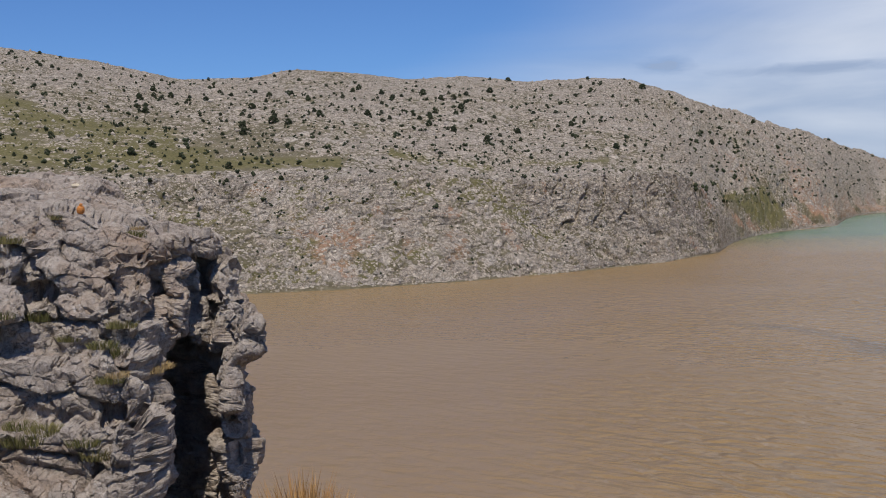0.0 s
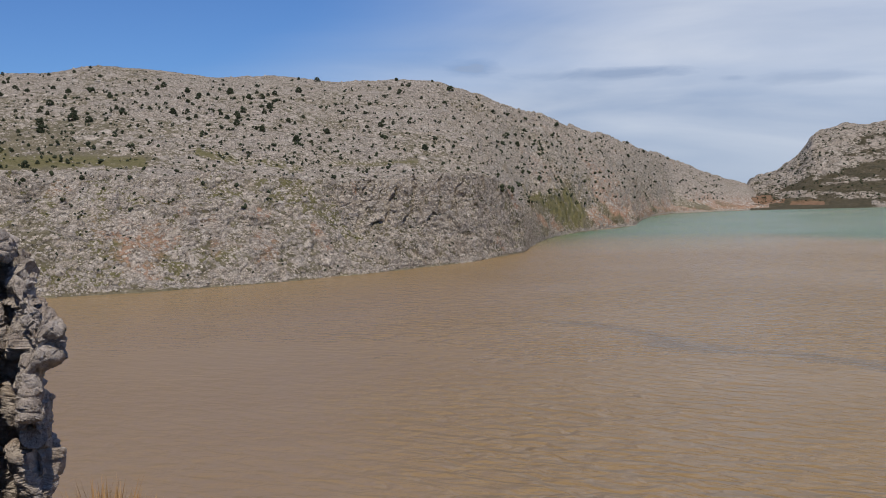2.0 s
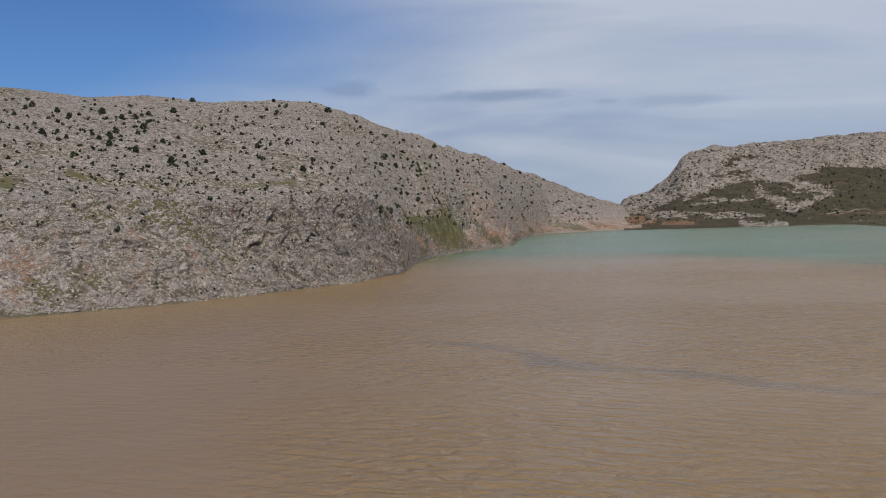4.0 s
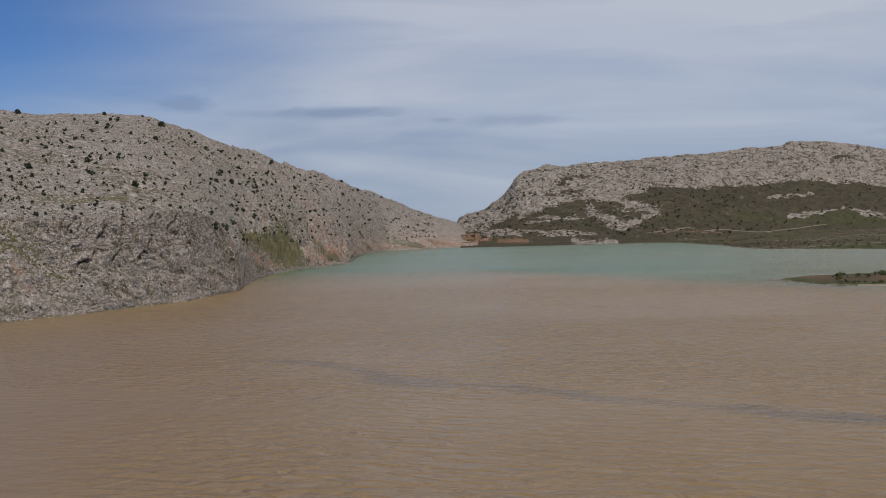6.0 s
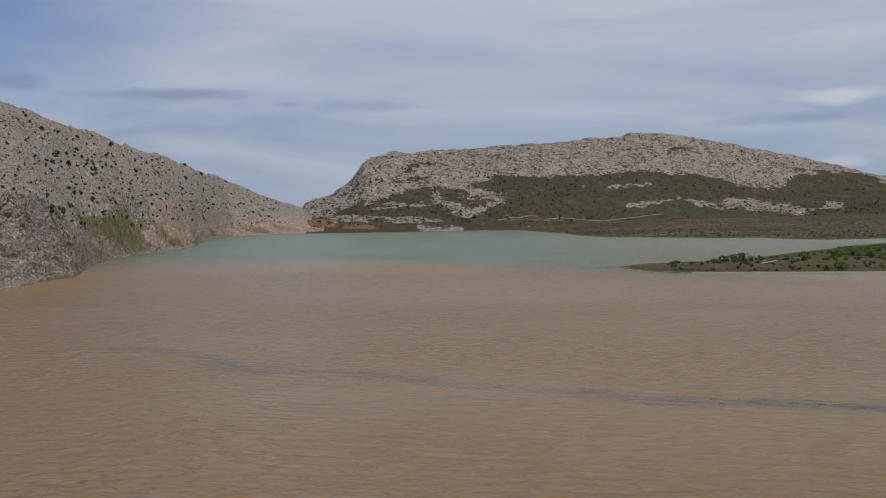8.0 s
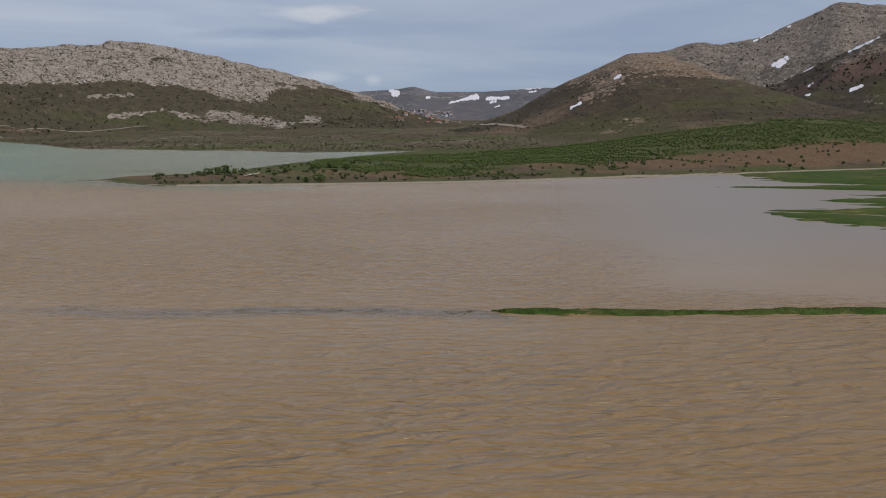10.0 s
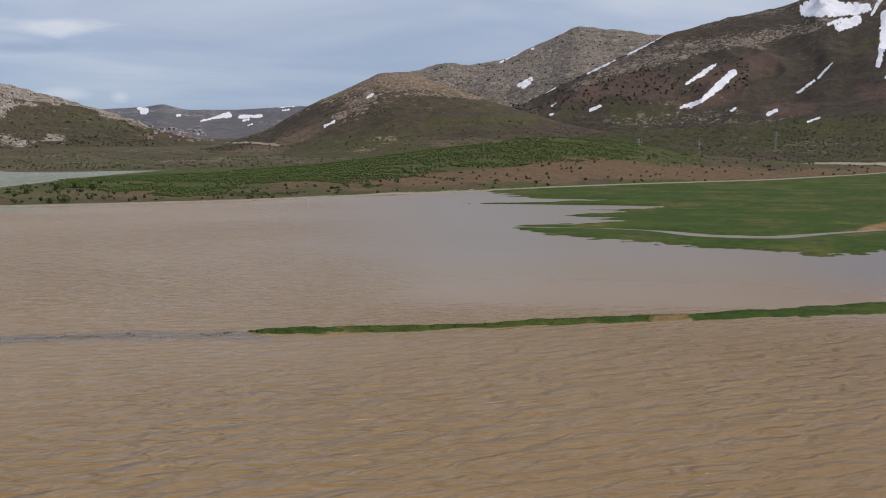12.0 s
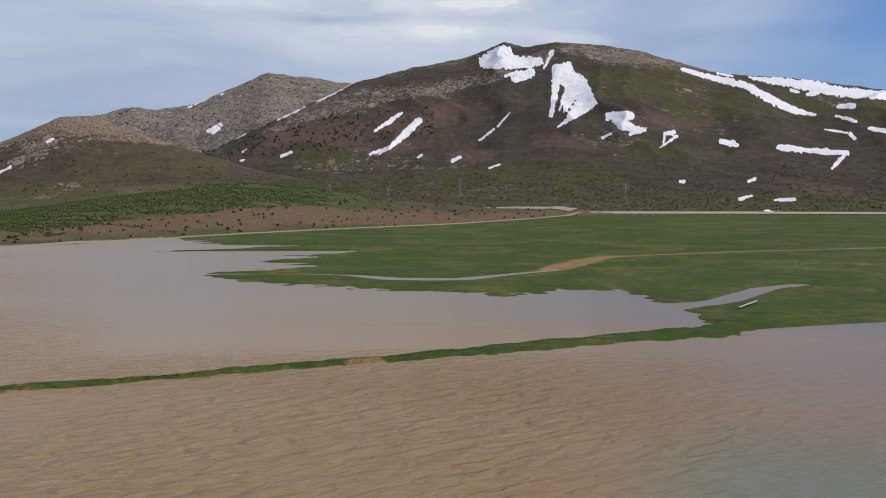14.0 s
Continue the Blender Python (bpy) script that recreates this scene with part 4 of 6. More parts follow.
# ---- the lake ----
def along(X, Y, pts):
    """Distance from each place to a line of (heading, distance) points."""
    best = np.full(X.shape, 1e9)
    p = [polar(a, d) for a, d in pts]
    for (ax, ay), (bx, by) in zip(p[:-1], p[1:]):
        ux, uy = bx - ax, by - ay
        t = np.clip(((X - ax) * ux + (Y - ay) * uy) / (ux * ux + uy * uy), 0, 1)
        best = np.minimum(best, np.hypot(X - ax - t * ux, Y - ay - t * uy))
    return best


DROWNED_BANK = [(7.8, 278), (15.8, 228), (21.3, 201), (24.4, 192), (31.9, 173), (38.4, 165), (44, 158), (57.3, 155)]


def build_water():
    az = np.linspace(-64, 114, 520)
    r = np.concatenate([np.geomspace(3.5, 120, 34)[:-1], np.linspace(120, 700, 190)[:-1], np.linspace(700, 2300, 80)])
    A, D = np.meshgrid(az, r)
    X, Y = polar(A, D)
    wander = 40 * fbm(X / 160, Y / 160, octaves=4, seed=171)
    clear = np.maximum(ease(Y + wander, 470, 800), ease(X + 0.5 * wander, 250, 335) * ease(Y, 270, 330) * np.maximum(1 - ease(A, 44, 54), ease(D, 560, 640)))
    bank = np.exp(-(along(X + 9 * fbm(X / 30, Y / 30, octaves=4, seed=172), Y + 9 * fbm(X / 30, Y / 30, octaves=4, seed=173), DROWNED_BANK) / 5.5) ** 2) * (0.72 + 0.28 * ease(A, 28, 50)) * ease(A, 6, 16)
    wind = 0.22 + 0.78 * ease(A + 8 * fbm(X / 60, Y / 60, octaves=3, seed=174), 1, 16) * (1 - 0.6 * ease(Y, 420, 620))      # the crag shelters the water beside it
    wind = wind * (1 - ease(D, 158, 190) * ease(A, 58, 68)) * (1 - 0.45 * ease(A, 84, 97))
    clear = np.maximum(clear, 0.70 * ease(A, 86, 98) * (1 - ease(D, 95, 150)))
    clear = clear * (1 - 0.35 * ease(A, 31, 42) * (1 - ease(A, 60, 70)))
    bank = np.maximum(bank, 0.95 * np.exp(-(along(X, Y + 5 * fbm(X / 20, Y / 20, octaves=3, seed=175), [(33.2, 560), (35.6, 528), (38.4, 508), (41.5, 466)]) / 4.0) ** 2))
    shallow = 0.85 * ease(A, 54, 70) * ease(D, 160, 300) + 0.8 * ease(A, 81, 89) * ease(D, 196, 240) + ease(A, 82, 98) * ease(D, 110, 150) * (1 - ease(D, 175, 200)) * 0.42 + 0.55 * ease(A, 82, 100) * (1 - ease(D, 90, 150))
    ob = sheet("lake", X, Y, X * 0, MAT_WATER, (clear, bank, shallow, wind))
    tagged(ob, "silty brown lake water turning teal towards its far end", "lake", kind="structure")


build_water()


# ---- wooded spit and its low hill ----
def build_spit():
    az = np.linspace(37.6, 92, 700)
    ds = table(az, [(37.6, 530), (38.4, 522), (41.4, 474), (45.5, 471), (51, 480), (57.6, 497), (61, 524), (64, 536), (66, 561), (71, 596), (75.3, 645), (82, 727), (87.3, 900), (92, 990)], 0.4)
    df = table(az, [(37.6, 531), (38.4, 528), (40.0, 566), (44.4, 596), (48.2, 750), (53.1, 994), (56, 1120), (92, 1150)], 0.4)
    crown = table(az, [(37.6, 0.05), (38.4, 0.35), (42, 1.3), (48, 2.2), (53, 3.2), (56, 4.5), (60.9, 8.5), (64.6, 16), (68.5, 23.0), (71.6, 27.5), (75.3, 24.5), (77.5, 17), (81, 11), (84, 7), (92, 2)], 0.8)
    dr = ds + (df - ds) * 0.45
    counts = (4, 80, 60, 4)
    d = rows_between([ds - 12, ds, dr, df, df + 12], counts)
    z = shape_between([ds * 0 - 2.5, ds * 0, crown, np.where(az < 55, 0.0, crown * 0.25), ds * 0 - 2.5], counts, (line, swell, swell, line))
    A = np.broadcast_to(az, d.shape)
    X, Y = polar(A, d)
    up = np.clip(z / 3, 0, 1)
    z2 = z + up * (1.3 * fbm(X / 60, Y / 60, octaves=4, seed=191) + 0.35 * fbm(X / 8, Y / 8, octaves=3, seed=192)) + np.clip(z, 0, 0.3) * fbm(X / 14, Y / 14, octaves=3, seed=193)
    patchy = fbm(X / 45, Y / 45, octaves=4, seed=194)
    inland = d - ds[None, :]
    rock = -0.02 + 0.6 * (1 - ease(inland, 3, 12)) + 0.10 * patchy
    grass = 0.44 + 0.4 * patchy + 0.30 * (1 - ease(inland, 8, 26)) + 0.3 * ease(inland, 60, 110) * (1 - ease(A, 76, 79))
    red = 0.12 + 0.42 * ease(inland, 14, 34) * (1 - ease(inland, 70, 130)) + 0.15 * ease(A, 66, 70) * (1 - ease(inland, 70, 130)) + 0.35 * fbm(X / 35, Y / 35, octaves=3, seed=195)
    ob = sheet("spit", X, Y, z2, MAT_LAND, (rock, grass, red))
    tagged(ob, "low spit of brown earth and grass reaching into the lake", "spit", kind="structure")
    return Slope(az, d, z2), ds, df


SPIT, SPIT_SHORE, SPIT_BACK = build_spit()


# ---- flooded meadow and the grass strip ----
STREAM = [(66, 346), (71, 342), (74.4, 339), (77.1, 331), (79, 318), (82.3, 316), (84.8, 335), (87.0, 352)]
STREAM_2 = [(92, 246), (94.8, 262), (96.6, 296), (98.2, 310)]


MEADOW_EDGE = [(66, 352), (68.5, 346), (70, 338), (71.7, 316), (73, 303), (75.8, 298), (78.5, 286), (80.4, 280), (82, 281), (84.6, 269), (86.3, 277), (87.2, 288), (89.9, 290), (91.4, 265), (93.6, 232), (95.0, 208), (101.8, 230), (112, 260)]
# where the grass begins, as a heading, going out from the near bank: long fingers of grass and flood
MEADOW_FINGERS = [(296, 74.6), (303, 73.0), (308, 73.8), (316, 71.5), (321, 72.6), (329, 69.6), (338, 67.6), (346, 68.6), (351, 73.5), (358, 72.2), (362, 74.0), (372, 75.2), (382, 74.0), (389, 74.6), (397, 71.6),
                  (403, 73.8), (412, 75.0), (423, 76.0), (432, 74.2), (440, 76.4), (456, 78.0), (461, 76.0), (469, 67.8), (474, 69.8), (480, 73.0), (488, 72.0), (503, 75.4), (514, 71.6), (530, 70.2), (560, 69.2), (600, 67.5), (720, 66)]


def build_meadow():
    az = np.linspace(66, 112, 520)
    near = table(az, MEADOW_EDGE, 0.25)
    far = table(az, [(66, 600), (69.5, 640), (75.3, 690), (82, 780), (87.3, 960), (92, 1060), (112, 1060)], 0.5)
    inner = table(az, [(66, 288), (74, 284), (78, 272), (84, 256), (90, 246), (92.5, 226), (95, 196), (101.8, 217), (112, 246)], 0.5)
    steps = np.linspace(0, 1, 320)[:, None]
    d = 1.0 / (1.0 / inner[None, :] * (1 - steps) + 1.0 / far[None, :] * steps)
    A = np.broadcast_to(az, d.shape)
    X, Y = polar(A, d)
    # long shallow tongues lie across the line of sight
    tongue = fbm(A * 0.30, d / 20, octaves=4, seed=211)
    depth = d - table(A, MEADOW_EDGE, 0.2) + 12 * fbm(A * 1.3, d / 3.5, octaves=4, seed=214) * (1 - ease(A, 94, 96))
    side = A - np.interp(d, [r[0] for r in MEADOW_FINGERS], [r[1] for r in MEADOW_FINGERS]) + 1.7 * fbm(A * 0.8, d / 5, octaves=4, seed=215)
    z = np.minimum(0.6 * np.tanh(depth / 12), 0.6 * np.tanh(side / 1.2)) + 0.30 * tongue * (1 - ease(depth, 25, 90)) * ease(A, 82, 86) * (1 - 0.8 * ease(A, 95, 97)) \
        + ease(depth, 60, 600) * 1.0 * ease(side, 0, 4) + 0.04 * fbm(X / 5, Y / 5, octaves=3, seed=212)
    z = z + (np.maximum(z, 0.8 * np.tanh(depth / 4)) - z) * ease(A, 94.4, 95.8)
    z = z - 1.3 * np.exp(-(along(X, Y, STREAM) / (3.0 + 3.0 * np.exp(-((A - 80.5) / 2.6) ** 2))) ** 2) - 1.5 * np.exp(-(along(X, Y, STREAM_2) / 4.0) ** 2)
    patchy = fbm(A * 0.5, d / 22, octaves=4, seed=213)
    path = along(X, Y, [(86.5, 349), (89.5, 411), (95.3, 446), (101.8, 487), (112, 540)])
    rock = -0.3 + 0.0 * z
    grass = 0.53 + 0.6 * patchy - 0.9 * np.exp(-(path / 4) ** 2) - 0.35 * ease(A, 95, 99) * np.exp(-((d - 380) / 45) ** 2)
    red = 0.85 * np.exp(-(path / (3.0 + 5 * np.exp(-((A - 87.5) / 1.5) ** 2))) ** 2)
    ob = sheet("meadow", X, Y, z, MAT_MEADOW, (rock, grass, red))
    tagged(ob, "flat green wet meadow, flooded along its edge", "meadow", kind="structure")
    return Slope(az, d, z), near, far


def build_strip():
    az = np.linspace(57.2, 95.6, 560)
    mid = table(az, [(57.2, 156), (60.8, 155.5), (65.8, 156.5), (71, 161.5), (78.8, 170.5), (84.6, 182), (90, 196), (95.6, 212)], 0.6)
    half = table(az, [(57.2, 0.2), (57.8, 1.6), (60.8, 3.0), (65.8, 2.2), (68, 1.2), (71, 2.6), (78.8, 3.2), (84.6, 5.5), (90, 6.5), (95.6, 9)], 0.3)
    mid, half = mid + 0.9 * fbm(az * 0.8, az * 0, octaves=3, seed=231), half * (1 + 0.35 * fbm(az * 1.7, az * 0, octaves=3, seed=232))
    v = np.linspace(-1.5, 1.5, 34)[:, None]
    d = mid[None, :] + v * half[None, :]
    A = np.broadcast_to(az, d.shape)
    X, Y = polar(A, d)
    z = 0.34 * (1 - v * v) * np.clip(half / 2.2, 0.25, 1)[None, :] + 0.10 * fbm(X / 1.7, Y / 1.7, octaves=4, seed=233)
    grass = 0.95 + 0.25 * fbm(X / 4, Y / 4, octaves=3, seed=234) - 0.75 * np.exp(-((A - 77.5) / 1.2) ** 2) - 0.3 * np.exp(-((A - 61.5) / 0.7) ** 2) * ease(v, -0.6, 0.2) - 0.35 * ease(fbm(A * 1.3, A * 0 + v, octaves=3, seed=235), 0.18, 0.4)
    red = 0.75 * np.exp(-((A - 77.5) / 1.3) ** 2) + 0.2 * np.exp(-((A - 61.5) / 0.7) ** 2) + 0.35 * ease(fbm(A * 1.3, A * 0 + v, octaves=3, seed=235), 0.2, 0.4)
    ob = sheet("grass_bank", X, Y, z, MAT_MEADOW, (0.03 + 0 * z, grass, red))
    tagged(ob, "narrow green bank of grass standing out of the brown water", "grass bank", kind="structure")
    return Slope(az, d, z), mid, half


MAT_MEADOW = terrain_material("wet_meadow", (0.175, 0.165, 0.045), (0.052, 0.074, 0.018), (0.35, 0.30, 0.22), (0.2, 0.17, 0.12), (0.060, 0.100, 0.016), (0.31, 0.20, 0.09), 0.5, 0.2, loose=0.0, bare=0.3)
MEADOW, MEADOW_NEAR, MEADOW_FAR = build_meadow()
STRIP, STRIP_MID, STRIP_HALF = build_strip()


# ---- the rock outcrop beside the ledge ----
from mathutils.bvhtree import BVHTree


def cliff_material():
    m, add, link, p = shader("weathered_limestone")
    pos = add("ShaderNodeTexCoord").outputs["Object"]
    big = noise_node(add, link, pos, 0.55, 6, 0.65, 0.6)
    mid = noise_node(add, link, pos, 2.4, 6, 0.7, 0.4)
    fine = noise_node(add, link, pos, 14.0, 6, 0.75)
    pit = noise_node(add, link, pos, 34.0, 4, 0.7)
    col = blend(add, link, span(add, link, mid, 0.32, 0.66), (0.31, 0.262, 0.225), (0.53, 0.465, 0.405))
    col = blend(add, link, span(add, link, big, 0.50, 0.68, 0.0, 0.75), col, (0.37, 0.265, 0.19))
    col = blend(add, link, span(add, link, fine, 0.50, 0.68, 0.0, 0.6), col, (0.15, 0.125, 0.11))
    lichen = noise_node(add, link, pos, 5.0, 4, 0.7, 0.8)
    col = blend(add, link, span(add, link, lichen, 0.58, 0.70, 0.0, 0.6), col, (0.62, 0.58, 0.54))
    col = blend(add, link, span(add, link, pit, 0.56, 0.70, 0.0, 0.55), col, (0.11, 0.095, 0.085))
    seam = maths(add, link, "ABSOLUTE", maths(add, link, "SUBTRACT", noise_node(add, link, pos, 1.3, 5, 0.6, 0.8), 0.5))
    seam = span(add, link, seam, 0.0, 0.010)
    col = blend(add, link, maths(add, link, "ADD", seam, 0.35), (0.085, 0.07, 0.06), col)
    link(col, p.inputs["Base Color"])
    p.inputs["Roughness"].default_value = 0.92
    p.inputs["Specular IOR Level"].default_value = 0.2
    last = None
    for h, dist in ((seam, 0.03), (mid, 0.06), (fine, 0.05), (pit, 0.02)):
        b = add("ShaderNodeBump", i_Strength=0.9, i_Distance=dist)
        link(h, b.inputs["Height"])
        if last is not None:
            link(last, b.inputs["Normal"])
        last = b.outputs[0]
    link(last, p.inputs["Normal"])
    return m


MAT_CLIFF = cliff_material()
# the crag's brink, station by station: place of the brink, place of the crown behind it, height of the brink and of the crown, and the way the face steps out
CRAG = [((-34, 12), (-34, 30), 24.0, 24.6, (0, -1)), ((-17, 20.2), (-17, 30), 24.2, 25.3, (0, -1)), ((-10, 21.9), (-10.4, 29), 24.45, 26.0, (0, -1)),
        ((-7.6, 22.3), (-8.0, 28.4), 24.55, 25.85, (0, -1)), ((-6.2, 22.35), (-7.2, 27.6), 24.45, 25.3, (0, -1)), ((-5.55, 22.5), (-6.6, 27.0), 24.40, 24.75, (0, -1)),
        ((-5.35, 23.2), (-6.3, 26.8), 24.45, 24.7, (0.9, -0.4)), ((-5.25, 24.0), (-6.0, 26.8), 24.50, 24.6, (1, -0.25)), ((-5.22, 24.8), (-5.7, 26.9), 24.45, 24.45, (1, -0.25)),
        ((-5.05, 25.2), (-5.3, 26.6), 24.20, 24.2, (1, -0.3)), ((-4.65, 24.5), (-4.9, 25.8), 23.75, 23.9, (1, -0.5)), ((-4.40, 23.6), (-4.7, 25.0), 23.35, 23.6, (-0.2, -1)),
        ((-4.12, 23.3), (-4.6, 24.8), 22.95, 23.4, (0.4, -0.9)), ((-3.98, 23.8), (-4.6, 25.0), 22.85, 23.3, (1, 0)), ((-4.15, 25.2), (-4.8, 25.8), 22.9, 23.3, (1, 0.2)),
        ((-5.2, 28.5), (-6.0, 28.0), 23.2, 23.6, (0.8, 0.6)), ((-9, 35), (-10, 33), 23.8, 24.4, (0.5, 0.9))]


def lump(u, z, u0, u1, z0, z1, su=0.25, sz=0.18):
    """One inside a patch of the face (stations u0 to u1, heights z0 to z1), falling off softly round it."""
    return ease(u, u0 - su, u0 + su) * (1 - ease(u, u1 - su, u1 + su)) * ease(z, z0 - sz, z0 + sz) * (1 - ease(z, z1 - sz, z1 + sz))


def build_crag():
    """One broken limestone face: stepped tiers, a deep bay with upright ribs, and a pillar on its outer side; it stands in the lake."""
    u = np.concatenate([np.linspace(0, 1.6, 24)[:-1], np.linspace(1.6, 3, 100)[:-1], np.linspace(3, 5, 160)[:-1], np.linspace(5, 13.4, 270)[:-1], np.linspace(13.4, 16, 24)])
    k = np.arange(len(CRAG))

    def over(values, soft=0.16):
        return sum(w * np.interp(u + q * soft, k, values) for q, w in ((-1, 0.2), (-0.5, 0.2), (0, 0.2), (0.5, 0.2), (1, 0.2)))
    rim = np.stack([over([c[0][0] for c in CRAG]), over([c[0][1] for c in CRAG])])
    spine = np.stack([over([c[1][0] for c in CRAG]), over([c[1][1] for c in CRAG])])
    ztop, zback = over([c[2] for c in CRAG]), over([c[3] for c in CRAG])
    way = np.stack([over([c[4][0] for c in CRAG]), over([c[4][1] for c in CRAG])])
    way = way / np.hypot(*way)
    face = np.concatenate([np.linspace(0, 0.30, 8)[:-1] * 0.9, np.linspace(0.27, 1, 340)])
    nf, nt = len(face), 120
    low, see = -3.0, 18.6
    v = np.where(face < 0.27, face / 0.27, (face - 0.27) / 0.73)[:, None]
    Z = np.where((face < 0.27)[:, None], low + (see - low) * v, see + (ztop[None, :] - see) * v)
    U = np.broadcast_to(u, Z.shape)
    wob = 0.16 * vnoise(U * 2.3, Z * 0 + 3.0, None, 300) + 0.10 * vnoise(U * 6.1, Z * 0 + 1.0, None, 299)
    main = 1 - ease(U, 5.0, 5.5)
    zz = Z + wob
    out = main * (0.22 * (1 - ease(zz, 23.95, 24.12)) + 0.60 * (1 - ease(zz, 23.38, 23.52)) + 0.65 * (1 - ease(zz, 22.36, 22.52)) + 1.0 * (1 - ease(zz, 21.30, 21.46)) + 0.25 * (1 - ease(zz, 20.0, 20.6)))
    out = out + main * (0.30 * lump(U, zz, 3.3, 4.3, 23.55, 24.25) - 0.35 * lump(U, zz, 1.9, 3.3, 23.42, 23.62, 0.2, 0.08) + 0.35 * lump(U, zz, 4.4, 5.0, 22.75, 23.5, 0.15)
                        + 0.25 * lump(U, zz, 4.3, 5.1, 21.8, 22.5, 0.15) + 0.30 * lump(U, zz, 4.75, 5.3, 20.6, 21.3, 0.12) + 0.22 * lump(U, zz, 3.2, 4.0, 21.5, 22.3, 0.2)
                        + 0.25 * lump(U, zz, 2.2, 3.1, 22.7, 23.3, 0.15) + 0.2 * lump(U, zz, 3.5, 4.2, 22.65, 23.3, 0.12))
    # the bay: ribs above, a cave under a sill, dark below
    bay = ease(U, 5.4, 5.8) * (1 - ease(U, 9.9, 10.5))
    ribs = np.clip(np.abs(vnoise(U * 1.75 + 0.5 * vnoise(U, Z * 0.9, None, 305), Z * 0.18, None, 306)) * 2.4, 0, 1)
    out = out + bay * ease(Z, 22.3, 22.45) * (0.50 * ribs - 0.15) + 0.30 * lump(U, Z, 5.7, 6.3, 22.5, 23.5, 0.15) + 0.10 * lump(U, Z, 8.0, 9.2, 22.4, 23.8, 0.25)
    out = out - bay * (1.6 * (1 - ease(Z, 22.2, 22.42)) + 0.9 * (1 - ease(Z, 20.8, 21.8)))
    out = out + 0.16 * lump(U, Z, 6.6, 8.2, 24.05, 24.8, 0.5, 0.12)
    # the pillar: knob, lumpy belly, undercut foot
    pil = ease(U, 9.6, 10.3) * (1 - ease(U, 13.8, 15))
    out = out + pil * (0.30 * lump(U, Z, 11.3, 13.2, 22.05, 22.75, 0.5, 0.16) + 0.55 * lump(U, Z, 10.3, 11.6, 20.9, 22.15, 0.35, 0.22) - 0.22 * lump(U, Z, 12, 14, 21.35, 21.95, 0.4) - 0.9 * (1 - ease(Z, 20.3, 20.9)) * (1 - ease(U, 12.2, 12.9))
                       - 0.2 * (1 - ease(Z, 19.2, 20.0)) - 0.25 * lump(U, Z, 10.4, 10.75, 22.5, 23.6, 0.1) - 0.25 * lump(U, Z, 11.35, 11.6, 22.7, 23.5, 0.08))
    X, Y = rim[0] + way[0] * out, rim[1] + way[1] * out
    # the crown, back from the brink
    q = np.interp(np.arange(1, nt + 1) / nt, [0, 0.12, 0.34, 0.44, 0.60, 0.70, 0.86, 1], [0, 0.11, 0.18, 0.41, 0.47, 0.69, 0.76, 1])[:, None]
    back = 1.25 * out[-1] * (1 - q) ** 3
    CX = rim[0] + (spine[0] - rim[0]) * q + way[0] * back
    CY = rim[1] + (spine[1] - rim[1]) * q + way[1] * back
    tiers = 0.5 * ease(q, 0.12, 0.17) + 0.25 * ease(q, 0.42, 0.46) + 0.25 * ease(q, 0.7, 0.75)
    CZ = ztop + (zback - ztop) * (0.35 * q + 0.65 * (tiers + 0.08 * vnoise(U[:1] * 2.0 + q, q * 5, None, 308)))
    X, Y, Z = np.concatenate([X, CX]), np.concatenate([Y, CY]), np.concatenate([Z, CZ])

    def push(X, Y, Z, h):
        P = np.stack([X, Y, Z], -1)
        n = np.cross(np.gradient(P, axis=1), np.gradient(P, axis=0))
        n = n / np.maximum(np.linalg.norm(n, axis=-1, keepdims=True), 1e-9)
        for _ in range(3):
            n[1:-1, 1:-1] = (n[1:-1, 1:-1] * 2 + n[:-2, 1:-1] + n[2:, 1:-1] + n[1:-1, :-2] + n[1:-1, 2:]) / 6
        n = n / np.maximum(np.linalg.norm(n, axis=-1, keepdims=True), 1e-9)
        P = P + n * h[..., None]
        return P[..., 0], P[..., 1], P[..., 2]
    dip = Z + 0.12 * X
    warp = 0.22 * fbm(X * 0.9, Y * 0.9, Z * 0.9, octaves=2, seed=310)
    h = 0.29 * blocky(X / 1.3 + warp, Y / 1.3, dip / 0.9 + warp, 301, 0.5) + 0.065 * blocky(X / 0.55 + warp, Y / 0.55, dip / 0.40 + warp, 302, 0.45)
    keep = np.ones_like(h)
    keep[nf:] = np.linspace(1, 0.55, nt)[:, None]
    X, Y, Z = push(X, Y, Z, h * keep)
    h = 0.040 * blocky(X / 0.21, Y / 0.21, Z / 0.16, 303, 0.3) + 0.016 * fbm(X * 5, Y * 5, Z * 5, octaves=4, seed=311, gain=0.7)
    X, Y, Z = push(X, Y, Z, h)
    thing = tagged(new("rock_outcrop"), "cracked grey limestone crag with grass in its ledges", "rock outcrop")
    n, w = X.shape
    c1, c2, c3 = (int(np.searchsorted(u, q)) for q in (5.45, 9.9, 14.2))
    for name, r0, r1, a, b in (("tiered_face", 0, nf, 0, c1), ("bay", 0, nf, c1, c2), ("pillar", 0, n - 1, c2, c3), ("back_face", 0, n - 1, c3, w - 1), ("crown", nf, n - 1, 0, c2)):
        cols, rows = slice(a, b + 1), slice(r0, r1 + 1)
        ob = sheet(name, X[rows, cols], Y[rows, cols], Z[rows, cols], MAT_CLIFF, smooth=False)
        ob.parent = thing
    i = (np.arange(n - 1)[:, None] * w + np.arange(w - 1)[None, :]).ravel()
    return BVHTree.FromPolygons(np.stack([X, Y, Z], -1).reshape(-1, 3).tolist(), np.stack([i, i + 1, i + w + 1, i + w], 1).tolist())


ROCKS = build_crag()


